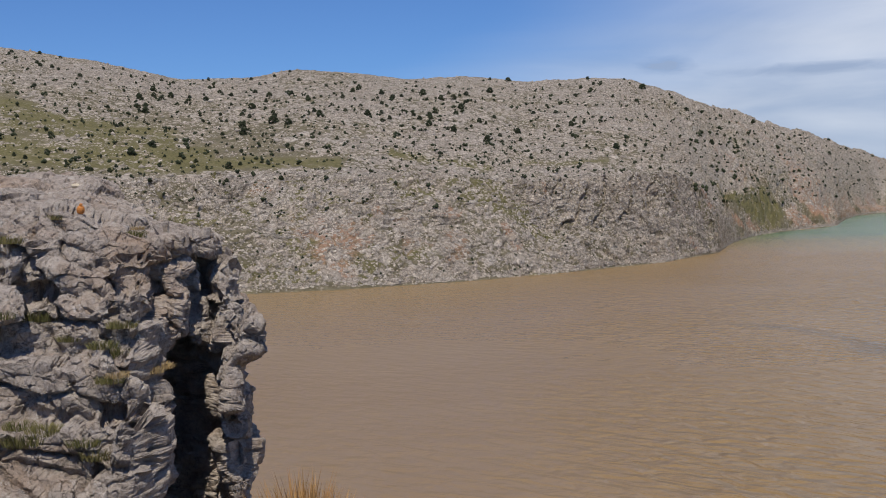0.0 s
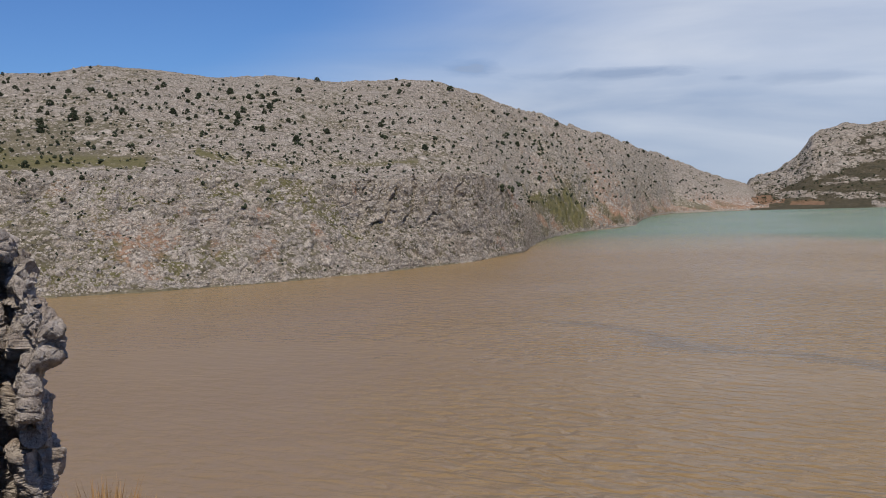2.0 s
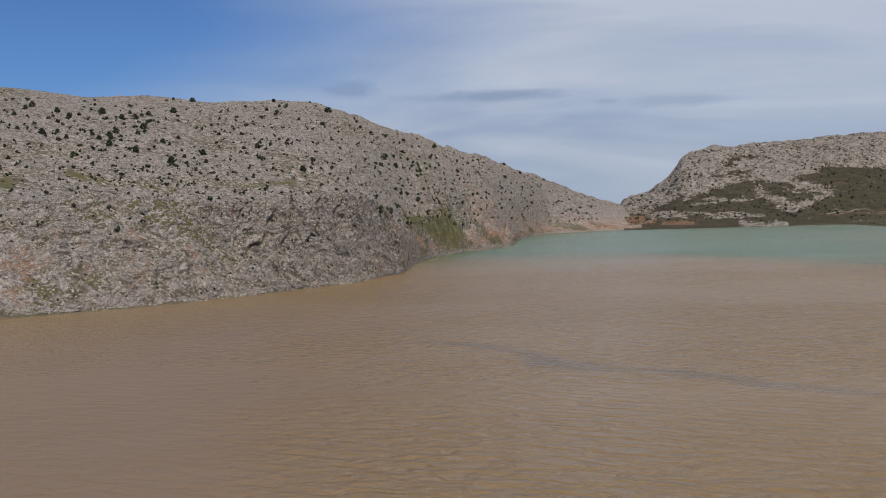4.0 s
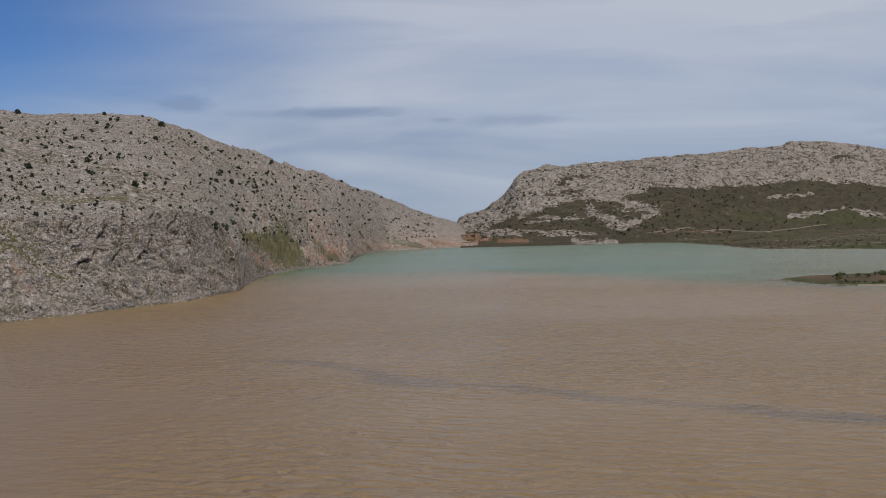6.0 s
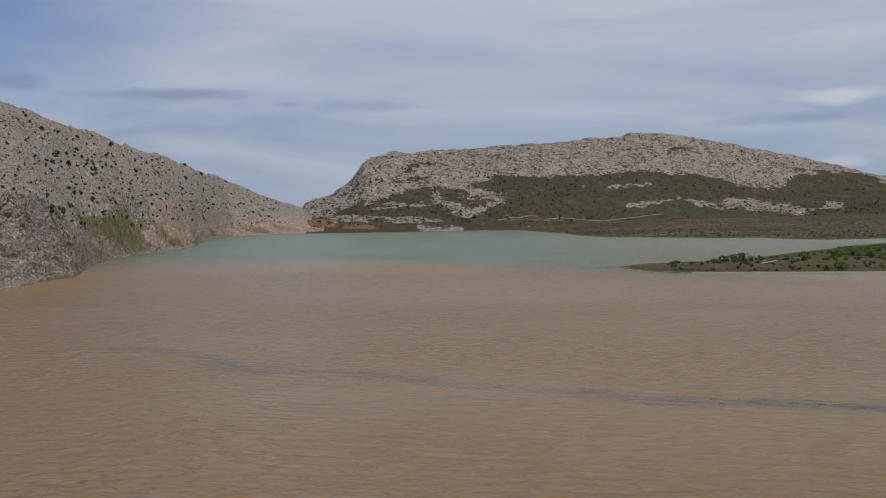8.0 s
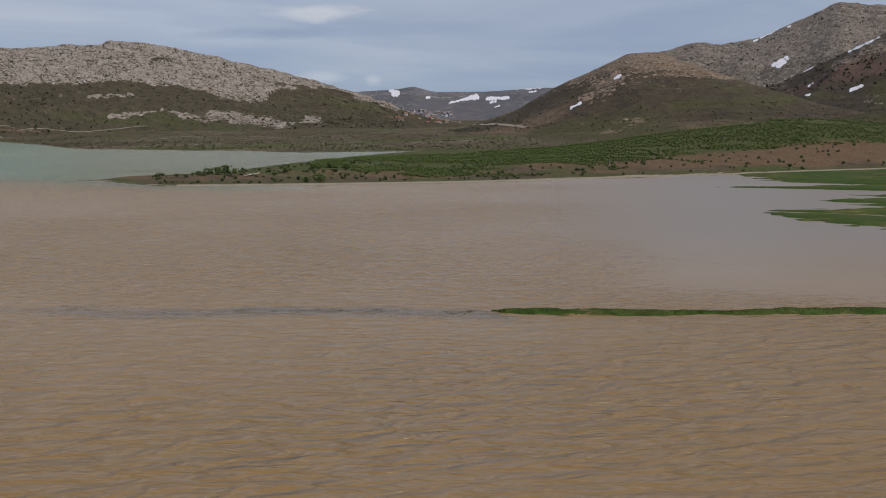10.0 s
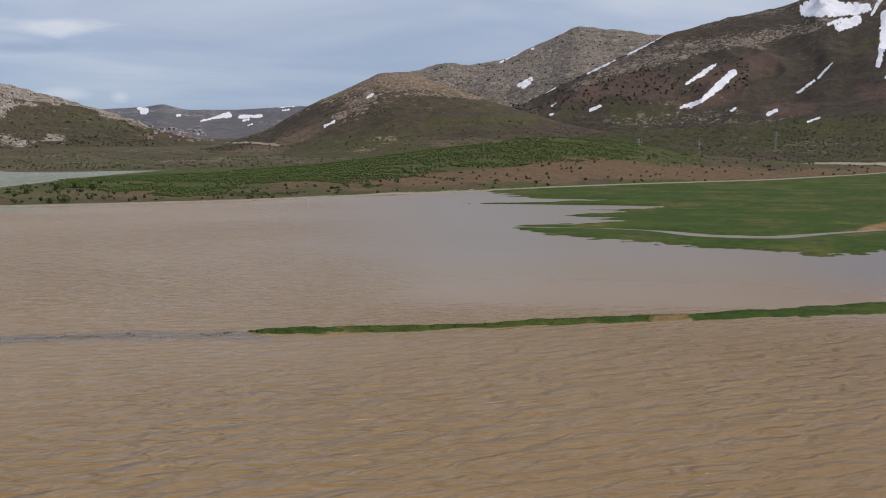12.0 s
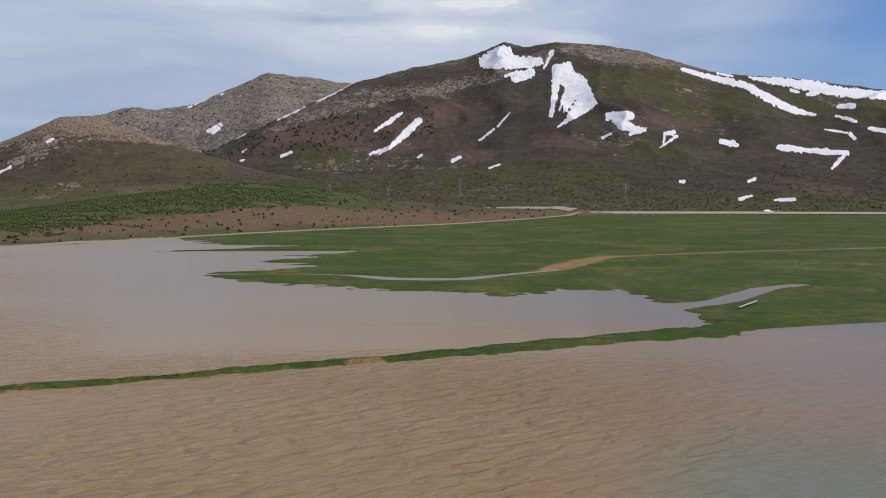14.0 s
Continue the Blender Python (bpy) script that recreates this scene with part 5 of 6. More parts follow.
def on_rock(az, el):
    """The place on the crag on the line of sight with that heading and elevation."""
    a, e = radians(az), radians(el)
    hit = ROCKS.ray_cast(Vector((0, 0, EYE)), Vector((math.sin(a) * math.cos(e), math.cos(a) * math.cos(e), math.sin(e))))
    return hit[0]


# ---- plants ----
def blades(count, spread, tall, seed, lean=0.5, width=0.012):
    rng = random.Random(seed)
    verts, faces = [], []
    for _ in range(count):
        a, r = rng.uniform(0, 6.283), spread * math.sqrt(rng.random())
        x, y = r * math.cos(a), r * math.sin(a)
        h = tall * rng.uniform(0.5, 1.0) * (1 - 0.45 * r / spread)
        b = rng.uniform(0, 6.283)
        ox, oy = lean * h * (math.cos(a) * r / spread + 0.5 * math.cos(b)), lean * h * (math.sin(a) * r / spread + 0.5 * math.sin(b))
        wx, wy = width * math.cos(b + 1.57), width * math.sin(b + 1.57)
        k = len(verts)
        verts += [(x - wx, y - wy, -0.05), (x + wx, y + wy, -0.05), (x + ox * 0.4 + wx * 0.7, y + oy * 0.4 + wy * 0.7, h * 0.6),
                  (x + ox * 0.4 - wx * 0.7, y + oy * 0.4 - wy * 0.7, h * 0.6), (x + ox, y + oy, h)]
        faces += [(k, k + 1, k + 2, k + 3), (k + 3, k + 2, k + 4)]
    return verts, faces


MAT_TUFT = leaf_material("rock_grass", (0.09, 0.10, 0.03), (0.25, 0.21, 0.09))
MAT_STRAW = leaf_material("dry_grass", (0.34, 0.24, 0.11), (0.46, 0.34, 0.18))
MAT_TWIG = leaf_material("dry_twigs", (0.28, 0.14, 0.05), (0.50, 0.30, 0.12))


def tuft(spots, mat, label, seed, size):
    v, f = blades(260, 0.30, 0.17, seed, 1.1, 0.006)
    first = None
    for az, el, s in spots:
        p = on_rock(az, el)
        if p is None:
            continue
        m = Matrix.LocRotScale(p, Euler((0, 0, az * 40)), (s * size, s * size, s * size))
        if first is None:
            first = soup("grass_tuft", v, f, mat)
            tagged(first, label, "grass tuft", "grass tufts on the crag")
            first.matrix_basis = m
        else:
            ob = first.copy()
            scene.collection.objects.link(ob)
            ob.matrix_basis = m


tuft([(-14.6, -1.1, 1.0), (-20.2, -1.2, 1.1), (-19.2, -4.7, 1.2), (-18.6, -4.8, 1.0), (-17.6, -5.8, 0.9), (-16.2, -6.2, 1.0), (-15.5, -6.6, 1.1), (-15.9, -7.8, 1.0),
      (-18.9, -9.9, 1.2), (-19.8, -10.3, 1.3), (-17.2, -10.6, 1.0), (-16.6, -11.2, 1.1), (-20.6, -4.6, 1.0), (-18.2, -0.2, 0.8), (-15.3, -5.3, 1.0), (-20.0, -9.6, 1.0)],
     MAT_TUFT, "green and yellow grass tuft rooted in a rock crack", 401, 0.9)
tuft([(-13.6, -7.3, 1.0), (-14.0, -7.5, 0.9), (-15.6, -7.6, 0.9), (-14.4, -0.8, 0.6)], MAT_STRAW, "dry straw-coloured grass tuft rooted in a rock crack", 402, 0.8)

# a pale stone and a small orange vessel left on the crag
stone_place = on_rock(-17.1, 1.2) or Vector((-7.2, 23.5, 25.4))
MAT_PALE = plain_material("pale_stone", (0.66, 0.58, 0.44), (0.58, 0.50, 0.38), 6.0, 0.85, 0.01)


def small_stone(name, size, mat, at, seed, label):
    bm = bmesh.new()
    bmesh.ops.create_icosphere(bm, subdivisions=3, radius=1.0)
    for v in bm.verts:
        n = noise.noise(v.co * 1.3 + Vector((seed, 0, 0)))
        v.co *= 1 + 0.35 * n
        v.co.x, v.co.y, v.co.z = v.co.x * size[0], v.co.y * size[1], v.co.z * size[2]
    me = bpy.data.meshes.new(name)
    bm.to_mesh(me)
    bm.free()
    me.materials.append(mat)
    ob = new(name, me)
    ob.location = at
    return tagged(ob, label, "stone")


small_stone("stone", (0.11, 0.09, 0.05), MAT_PALE, stone_place + Vector((0, 0, 0.03)), 3, "flat pale stone lying on top of the crag")


def orange_vessel():
    at = on_rock(-16.95, -0.05) or Vector((-7.0, 22.6, 24.6))
    mat = plain_material("faded_orange_plastic", (0.62, 0.24, 0.06), (0.50, 0.20, 0.06), 9.0, 0.55)
    ob = tagged(new("orange_vessel"), "small faded orange plastic vessel lying on the rock", "container")
    ob.matrix_basis = Matrix.LocRotScale(at + Vector((0, 0, 0.02)), Euler((0.35, 0.2, 0)), None)
    bm = bmesh.new()
    rings = [(0.055, 0.0), (0.075, 0.02), (0.08, 0.09), (0.06, 0.14), (0.028, 0.155), (0.028, 0.175)]
    prev = None
    for r, z in rings:
        ring = [bm.verts.new((r * math.cos(k * math.pi / 10), r * math.sin(k * math.pi / 10), z)) for k in range(20)]
        if prev:
            for k in range(20):
                bm.faces.new((prev[k], prev[(k + 1) % 20], ring[(k + 1) % 20], ring[k]))
        else:
            bm.faces.new(ring[::-1])
        prev = ring
    bm.faces.new(prev)
    part("body", bm, mat, ob)
    bm = bmesh.new()
    bmesh.ops.create_cone(bm, segments=16, radius1=0.034, radius2=0.03, depth=0.03, cap_ends=True, matrix=Matrix.Translation((0, 0, 0.185)))
    part("cap", bm, mat, ob)


orange_vessel()


def ledge_shrub():
    """The dry shrub at the ledge's brink."""
    x, y = polar(-7.2, 5.25)
    base = GROUND.height(-7.2, 5.25)
    tall = EYE - 5.25 * math.tan(radians(12.75)) - base
    v, f = blades(900, 0.21, max(tall, 0.2) * 1.3, 77, lean=0.35, width=0.005)
    ob = tagged(new("dry_shrub"), "dry golden-brown shrub at the edge of the rock ledge", "shrub")
    ob.location = (x, y, base)
    soup("twig_mass", v, f, MAT_TWIG, parent=ob)
    v, f = blades(60, 0.06, max(tall, 0.25) * 0.7, 78, lean=0.5, width=0.009)
    soup("stem", v, f, MAT_BARK, parent=ob)
    x, y = polar(-5.05, 5.1)
    small_stone("stone", (0.10, 0.08, 0.06), MAT_PALE, (x, y, GROUND.height(-5.05, 5.1) + 0.03), 8, "pale stone beside the dry shrub on the ledge")


ledge_shrub()


# ---- bushes, many in one mesh or one by one ----
OCTA = np.array([(1, 0, 0), (-1, 0, 0), (0, 1, 0), (0, -1, 0), (0, 0, 1), (0, 0, -1)], float)
OCTA_FACES = np.array([(0, 2, 4), (2, 1, 4), (1, 3, 4), (3, 0, 4), (2, 0, 5), (1, 2, 5), (3, 1, 5), (0, 3, 5)])


def clump_mesh(name, centres, radii, mat, seed, squash=1.0):
    """Many small leaf clumps, each an uneven eight-sided tuft."""
    rng = np.random.RandomState(seed)
    n = len(centres)
    v = OCTA[None] * (1 + 0.45 * (rng.rand(n, 6, 1) - 0.5)) + 0.30 * (rng.rand(n, 6, 3) - 0.5)
    ang = rng.rand(n) * 6.283
    c, s = np.cos(ang)[:, None], np.sin(ang)[:, None]
    x, y = v[..., 0] * c - v[..., 1] * s, v[..., 0] * s + v[..., 1] * c
    v = np.stack([x, y, v[..., 2] * squash], -1) * np.asarray(radii)[:, None, None] + np.asarray(centres)[:, None, :]
    f = (OCTA_FACES[None] + 6 * np.arange(n)[:, None, None]).reshape(-1, 3)
    me = bpy.data.meshes.new(name)
    me.vertices.add(6 * n)
    me.vertices.foreach_set("co", v.astype(np.float32).ravel())
    me.loops.add(f.size)
    me.loops.foreach_set("vertex_index", f.ravel().astype(np.int32))
    me.polygons.add(len(f))
    me.polygons.foreach_set("loop_start", np.arange(0, f.size, 3, dtype=np.int32))
    me.update(calc_edges=True)
    me.materials.append(mat)
    return me


def bush_field(name, slope, spots, mat, seed, label, category, tufts=3, sink=0.1):
    """Bushes too many to count: (heading, distance, height) each, set on the slope."""
    rng = np.random.RandomState(seed)
    cs, rs = [], []
    for az, d, h in spots:
        x, y = polar(az, d)
        z = slope.height(az, d)
        for k in range(tufts):
            r = h * rng.uniform(0.26, 0.46)
            cs.append((x + rng.uniform(-0.4, 0.4) * h, y + rng.uniform(-0.4, 0.4) * h, z + h * (rng.uniform(0.15, 0.7)) - sink))
            rs.append(r)
    ob = new(name, clump_mesh(name, np.array(cs), np.array(rs), mat, seed))
    return tagged(ob, label, category, kind="stuff")


def juniper(seed, lean=0.0):
    """A juniper two metres high: short twisted trunk, uneven conical crown of clumps."""
    rng = np.random.RandomState(seed)
    ob = tagged(new("juniper"), "dark green juniper on the stony hillside", "tree", "junipers on the hillside")
    bm = bmesh.new()
    for x, y, tip in ((0, 0, 1.2), (0.1, 0.05, 0.8), (-0.1, 0.08, 0.75)):
        bmesh.ops.create_cone(bm, segments=6, radius1=0.10, radius2=0.03, depth=tip + 0.5, cap_ends=True,
                              matrix=Matrix.Translation((x, y, tip / 2 - 0.25)) @ Euler((y * 3, -x * 3, 0)).to_matrix().to_4x4())
    part("trunk", bm, MAT_BARK, ob)
    cs, rs = [], []
    wide = rng.uniform(0.8, 1.15)
    for _ in range(85):
        h = rng.uniform(0.12, 1.75)
        edge = wide * (0.7 + 0.3 * math.sin(min(h / 0.6, 1.57))) * (1 - (h / 1.95) ** 2.6)
        a, r = rng.uniform(0, 6.283), edge * math.sqrt(rng.uniform(0.15, 1.0))
        cs.append((r * math.cos(a) + lean * h, r * math.sin(a), h * 0.82))
        rs.append(rng.uniform(0.13, 0.26))
    crown = new("crown", clump_mesh("crown", np.array(cs), np.array(rs), MAT_JUNIPER, seed + 1, 0.85))
    crown.parent = ob
    return ob


def plant_junipers():
    rng = np.random.RandomState(505)
    kinds = [juniper(510 + k, 0.06 * (k - 1)) for k in range(4)]
    made, tries = 0, 0
    rest = []
    while made < 290 and tries < 20000:
        tries += 1
        az = rng.uniform(-24, 19)
        j = int(np.searchsorted(NEAR_HILL.az, az))
        dn, dc = HILL_RIM[j] + 70, HILL_CREST[j]
        top = math.degrees(math.atan2(NEAR_HILL.height(az, dc) - EYE, dc))
        u = rng.uniform(0, 1.0)
        d, _ = NEAR_HILL.seen(az, 1.2 + (top - 1.2) * u if top > 1.6 else top * u)
        if d < HILL_SHORE[j] + 40 or d > dc:
            continue
        x, y = polar(az, d)
        keep = 0.25 + 0.75 * u + 0.6 * float(fbm(np.array([x / 90]), np.array([y / 90]), octaves=2, seed=506)[0])
        if rng.rand() > keep * 0.8:
            continue
        size = rng.uniform(0.6, 1.35) * (1.0 + 0.7 * (rng.rand() < 0.2)) * (1 + 0.3 * u)
        m = Matrix.LocRotScale((x, y, NEAR_HILL.height(az, d) - 0.15 * size), Euler((0, 0, rng.uniform(0, 6.28))), None)
        ob = kinds[made] if made < 4 else copy_thing(kinds[made % 4], m)
        ob.matrix_basis = m @ Matrix.Diagonal((size * rng.uniform(0.9, 1.25), size * rng.uniform(0.9, 1.25), size, 1))
        made += 1
    # low dark shrubs between them, on the bluff and along the slope to the saddle
    for _ in range(3000):
        az = rng.uniform(-24, 22.5)
        j = int(np.searchsorted(NEAR_HILL.az, az))
        top = math.degrees(math.atan2(NEAR_HILL.height(az, HILL_CREST[j]) - EYE, HILL_CREST[j]))
        d, _ = NEAR_HILL.seen(az, -0.4 + (top + 0.3) * rng.rand())
        if d > HILL_CREST[j] or (d < HILL_RIM[j] + 8 and rng.rand() < 0.88):
            continue
        rest.append((az, d, (0.5 + 0.8 * rng.rand() + 1.5 * rng.rand() ** 3) * (1 + 0.5 * (az > 12))))
    for _ in range(330):
        az = rng.uniform(-24, 18)
        j = int(np.searchsorted(NEAR_HILL.az, az))
        d = HILL_SHORE[j] + 5 + (HILL_RIM[j] - HILL_SHORE[j]) * rng.rand()
        rest.append((az, d, rng.uniform(0.4, 1.1)))
    bush_field("low_shrubs", NEAR_HILL, rest, MAT_JUNIPER, 520, "low dark shrubs scattered over the stony hillside", "shrubs")


plant_junipers()


def scatter_boulders():
    """Loose blocks on the bluff and along the shore: the largest one by one, the rest as one field."""
    rng = np.random.RandomState(530)
    cs, rs = [], []
    for _ in range(2600):
        az = rng.uniform(-24, 18.3)
        j = int(np.searchsorted(NEAR_HILL.az, az))
        near_shore = rng.rand() < 0.3
        u = rng.uniform(-0.01, 0.10) if near_shore else rng.rand()
        d = HILL_SHORE[j] + (HILL_RIM[j] - HILL_SHORE[j] + 8) * u
        r = min(0.22 * rng.pareto(2.2) + 0.18, 0.6 if near_shore else 1.2)
        x, y = polar(az, d)
        if not near_shore and rng.rand() > 0.5 + 1.2 * float(fbm(np.array([x / 25]), np.array([y / 25]), octaves=2, seed=533)[0]):
            continue
        cs.append((x, y, max(NEAR_HILL.height(az, d), -0.1) + 0.15 * r))
        rs.append(r)
    for _ in range(2600):
        az = rng.uniform(-24, 22)
        j = int(np.searchsorted(NEAR_HILL.az, az))
        d = HILL_RIM[j] + 30 + (HILL_CREST[j] - HILL_RIM[j] - 30) * rng.rand()
        r = min(0.4 * rng.pareto(2.4) + 0.35, 1.8)
        x, y = polar(az, d)
        cs.append((x, y, NEAR_HILL.height(az, d) + 0.1 * r))
        rs.append(r)
    ob = new("loose_stones", clump_mesh("loose_stones", np.array(cs), np.array(rs), MAT_STONES, 531, 0.75))
    tagged(ob, "loose pale limestone blocks strewn over the slope and the shore", "stones", kind="stuff")


def stones_material():
    m, add, link, p = shader("loose_limestone")
    pos = add("ShaderNodeTexCoord").outputs["Object"]
    geo = add("ShaderNodeNewGeometry")
    fine = noise_node(add, link, pos, 1.6, 4, 0.7)
    col = blend(add, link, geo.outputs["Random Per Island"], (0.30, 0.26, 0.21), (0.54, 0.48, 0.41))
    col = blend(add, link, span(add, link, fine, 0.45, 0.65, 0.0, 0.6), col, (0.22, 0.18, 0.15))
    link(col, p.inputs["Base Color"])
    p.inputs["Roughness"].default_value = 0.95
    return m


MAT_STONES = stones_material()
scatter_boulders()


# ---- where old snow lies: strokes of (heading, elevation, breadth) to (heading, elevation, breadth), in degrees ----
SNOW_TOP = [[(83.51, 5.92, 0.71, 84.32, 6.29, 0.82), (84.19, 6.5, 0.38, 84.46, 6.29, 0.71), (84.05, 5.92, 0.71, 86.08, 5.9, 0.38), (83.38, 5.71, 0.22, 85.68, 5.75, 0.33)],
            [(84.92, 5.06, 0.38, 85.62, 5.37, 0.44), (84.73, 5.27, 0.14, 85.19, 5.43, 0.14)],
            [(84.43, 5.22, 0.11, 85.0, 5.46, 0.11)],
            [(86.27, 5.58, 0.11, 86.65, 6.27, 0.19), (86.54, 6.27, 0.16, 86.7, 6.37, 0.16)],
            [(86.86, 5.57, 0.38, 87.4, 5.62, 0.49), (87.03, 5.36, 0.71, 87.83, 4.82, 0.98), (87.83, 4.82, 0.98, 88.37, 3.96, 0.82), (86.89, 5.1, 0.38, 86.76, 4.03, 0.27), (86.81, 4.16, 0.22, 86.63, 3.36, 0.22), (87.57, 4.42, 0.71, 87.3, 3.59, 0.22), (88.11, 3.88, 0.76, 87.44, 3.27, 0.19), (88.24, 3.75, 0.55, 86.9, 2.74, 0.08), (87.35, 4.42, 0.27, 87.03, 3.6, 0.11)]]
SNOW_FACE = [[(89.39, 3.33, 0.33, 90.38, 3.3, 0.44), (89.71, 3.14, 0.44, 89.98, 2.77, 0.33), (90.11, 2.87, 0.49, 90.78, 2.6, 0.38), (90.38, 2.44, 0.16, 90.99, 2.65, 0.27)],
            [(89.08, 2.27, 0.14, 89.5, 2.45, 0.11)],
            [(89.23, 3.12, 0.08, 89.37, 3.09, 0.08)],
            [(92.05, 2.43, 0.22, 92.41, 2.48, 0.25), (92.36, 2.37, 0.16, 92.52, 2.26, 0.14), (92.57, 2.32, 0.14, 91.79, 1.79, 0.08), (92.0, 2.37, 0.14, 91.95, 2.05, 0.11)],
            [(94.61, 2.03, 0.25, 95.12, 1.97, 0.27), (94.97, 1.92, 0.22, 95.33, 1.86, 0.22)],
            [(97.26, 1.74, 0.3, 98.27, 1.62, 0.27), (98.27, 1.62, 0.22, 99.26, 1.51, 0.3), (99.26, 1.51, 0.3, 100.25, 1.45, 0.19), (100.1, 1.35, 0.19, 99.62, 0.78, 0.16)],
            [(81.88, 1.19, 0.16, 82.26, 1.38, 0.14)]]
SNOW_SIDE = [[(92.81, 5.43, 0.16, 94.16, 5.03, 0.25), (94.16, 5.03, 0.25, 95.71, 4.63, 0.33), (95.71, 4.63, 0.33, 96.98, 3.88, 0.38), (96.98, 3.88, 0.38, 97.99, 3.39, 0.3), (97.99, 3.39, 0.3, 98.79, 3.2, 0.11)],
            [(94.42, 5.23, 0.11, 95.09, 5.06, 0.08)],
            [(95.86, 4.99, 0.11, 96.97, 4.81, 0.3), (96.97, 4.81, 0.33, 98.48, 4.57, 0.49), (98.48, 4.57, 0.49, 99.96, 4.22, 0.44), (99.96, 4.22, 0.44, 101.85, 4.02, 0.38), (101.85, 4.02, 0.38, 103.55, 3.72, 0.38)],
            [(97.73, 4.38, 0.14, 98.03, 4.27, 0.14), (98.48, 4.15, 0.19, 98.93, 4.25, 0.22)],
            [(99.82, 3.56, 0.19, 100.46, 3.6, 0.27)],
            [(99.73, 3.15, 0.14, 100.56, 2.88, 0.16)],
            [(99.25, 2.54, 0.08, 100.23, 2.37, 0.08)],
            [(100.38, 2.32, 0.16, 100.53, 2.11, 0.19)],
            [(101.2, 2.56, 0.16, 101.87, 2.4, 0.19), (101.87, 2.4, 0.19, 102.64, 2.23, 0.16)]]
SNOW_WEST = [[(77.93, 1.52, 0.14, 78.88, 1.84, 0.19), (78.88, 1.84, 0.19, 79.57, 2.44, 0.33), (79.57, 2.44, 0.38, 80.3, 3.14, 0.3)],
            [(78.39, 1.54, 0.11, 79.16, 2.0, 0.14)],
            [(78.13, 2.6, 0.11, 78.89, 3.09, 0.22), (78.89, 3.09, 0.22, 79.49, 3.52, 0.11)],
            [(83.19, 2.16, 0.11, 83.89, 2.7, 0.11)],
            [(84.06, 2.81, 0.08, 84.65, 3.5, 0.08)],
            [(75.44, 4.04, 0.14, 76.46, 4.58, 0.16), (76.46, 4.58, 0.14, 77.22, 5.02, 0.11)],
            [(73.55, 3.15, 0.11, 74.84, 3.77, 0.08)],
            [(73.7, 1.43, 0.14, 74.18, 1.62, 0.11)],
            [(71.63, 2.31, 0.14, 72.03, 2.55, 0.11)],
            [(71.84, 1.62, 0.08, 72.05, 1.75, 0.08)],
            [(80.24, 1.38, 0.11, 80.41, 1.46, 0.11)]]
SNOW_LOW = [[(92.75, 0.16, 0.19, 92.91, 0.16, 0.19)],
            [(95.91, 0.17, 0.16, 96.16, 0.28, 0.14)],
            [(95.51, -0.67, 0.16, 96.02, -0.51, 0.11)],
            [(97.09, -0.72, 0.16, 97.95, -0.67, 0.16)],
            [(96.49, -1.36, 0.19, 96.95, -1.35, 0.22), (96.64, -1.22, 0.11, 96.79, -1.2, 0.11)],
            [(83.68, 0.83, 0.08, 84.17, 1.02, 0.08)],
            [(71.75, 1.19, 0.08, 71.94, 1.24, 0.08)]]
SNOW_PEAK = [[(70.27, 2.6, 0.16, 70.85, 2.89, 0.19), (70.47, 2.52, 0.16, 70.79, 2.71, 0.16)],
            [(72.24, 5.08, 0.16, 72.51, 5.24, 0.16)],
            [(69.39, 3.7, 0.08, 70.39, 4.21, 0.08)],
            [(70.86, 4.32, 0.08, 70.97, 4.35, 0.08)]]
SNOW_BROWN = [[(63.04, 2.04, 0.14, 63.29, 2.17, 0.11)],
            [(60.98, 0.64, 0.14, 61.42, 0.87, 0.11)]]
SNOW_FAR = [[(52.38, 1.48, 0.22, 52.65, 1.37, 0.27), (52.45, 1.27, 0.14, 52.65, 1.27, 0.14)],
            [(55.18, 0.89, 0.08, 55.94, 1.08, 0.14), (55.94, 1.08, 0.16, 56.44, 1.18, 0.27)],
            [(57.02, 1.11, 0.22, 57.97, 1.14, 0.16), (57.17, 0.92, 0.11, 57.39, 0.97, 0.11)],
            [(54.04, 1.15, 0.11, 54.19, 1.15, 0.11)],
            [(58.4, 1.57, 0.11, 59.52, 1.62, 0.11)],
            [(57.38, 0.71, 0.08, 57.54, 0.76, 0.08)],
            [(58.99, 1.41, 0.08, 59.31, 1.44, 0.08)]]
SNOW_ALL = [stroke for rows in (SNOW_TOP, SNOW_FACE, SNOW_SIDE, SNOW_WEST, SNOW_LOW, SNOW_PEAK, SNOW_BROWN) for strokes in rows for stroke in strokes]


def near_snow(az, el):
    for a1, e1, w1, a2, e2, w2 in SNOW_ALL:
        ux, uy = a2 - a1, e2 - e1
        t = min(max(((az - a1) * ux + (el - e1) * uy) / (ux * ux + uy * uy), 0), 1)
        if math.hypot(az - a1 - t * ux, el - e1 - t * uy) < 0.5 * max(w1, w2) + 0.12:
            return True
    return False


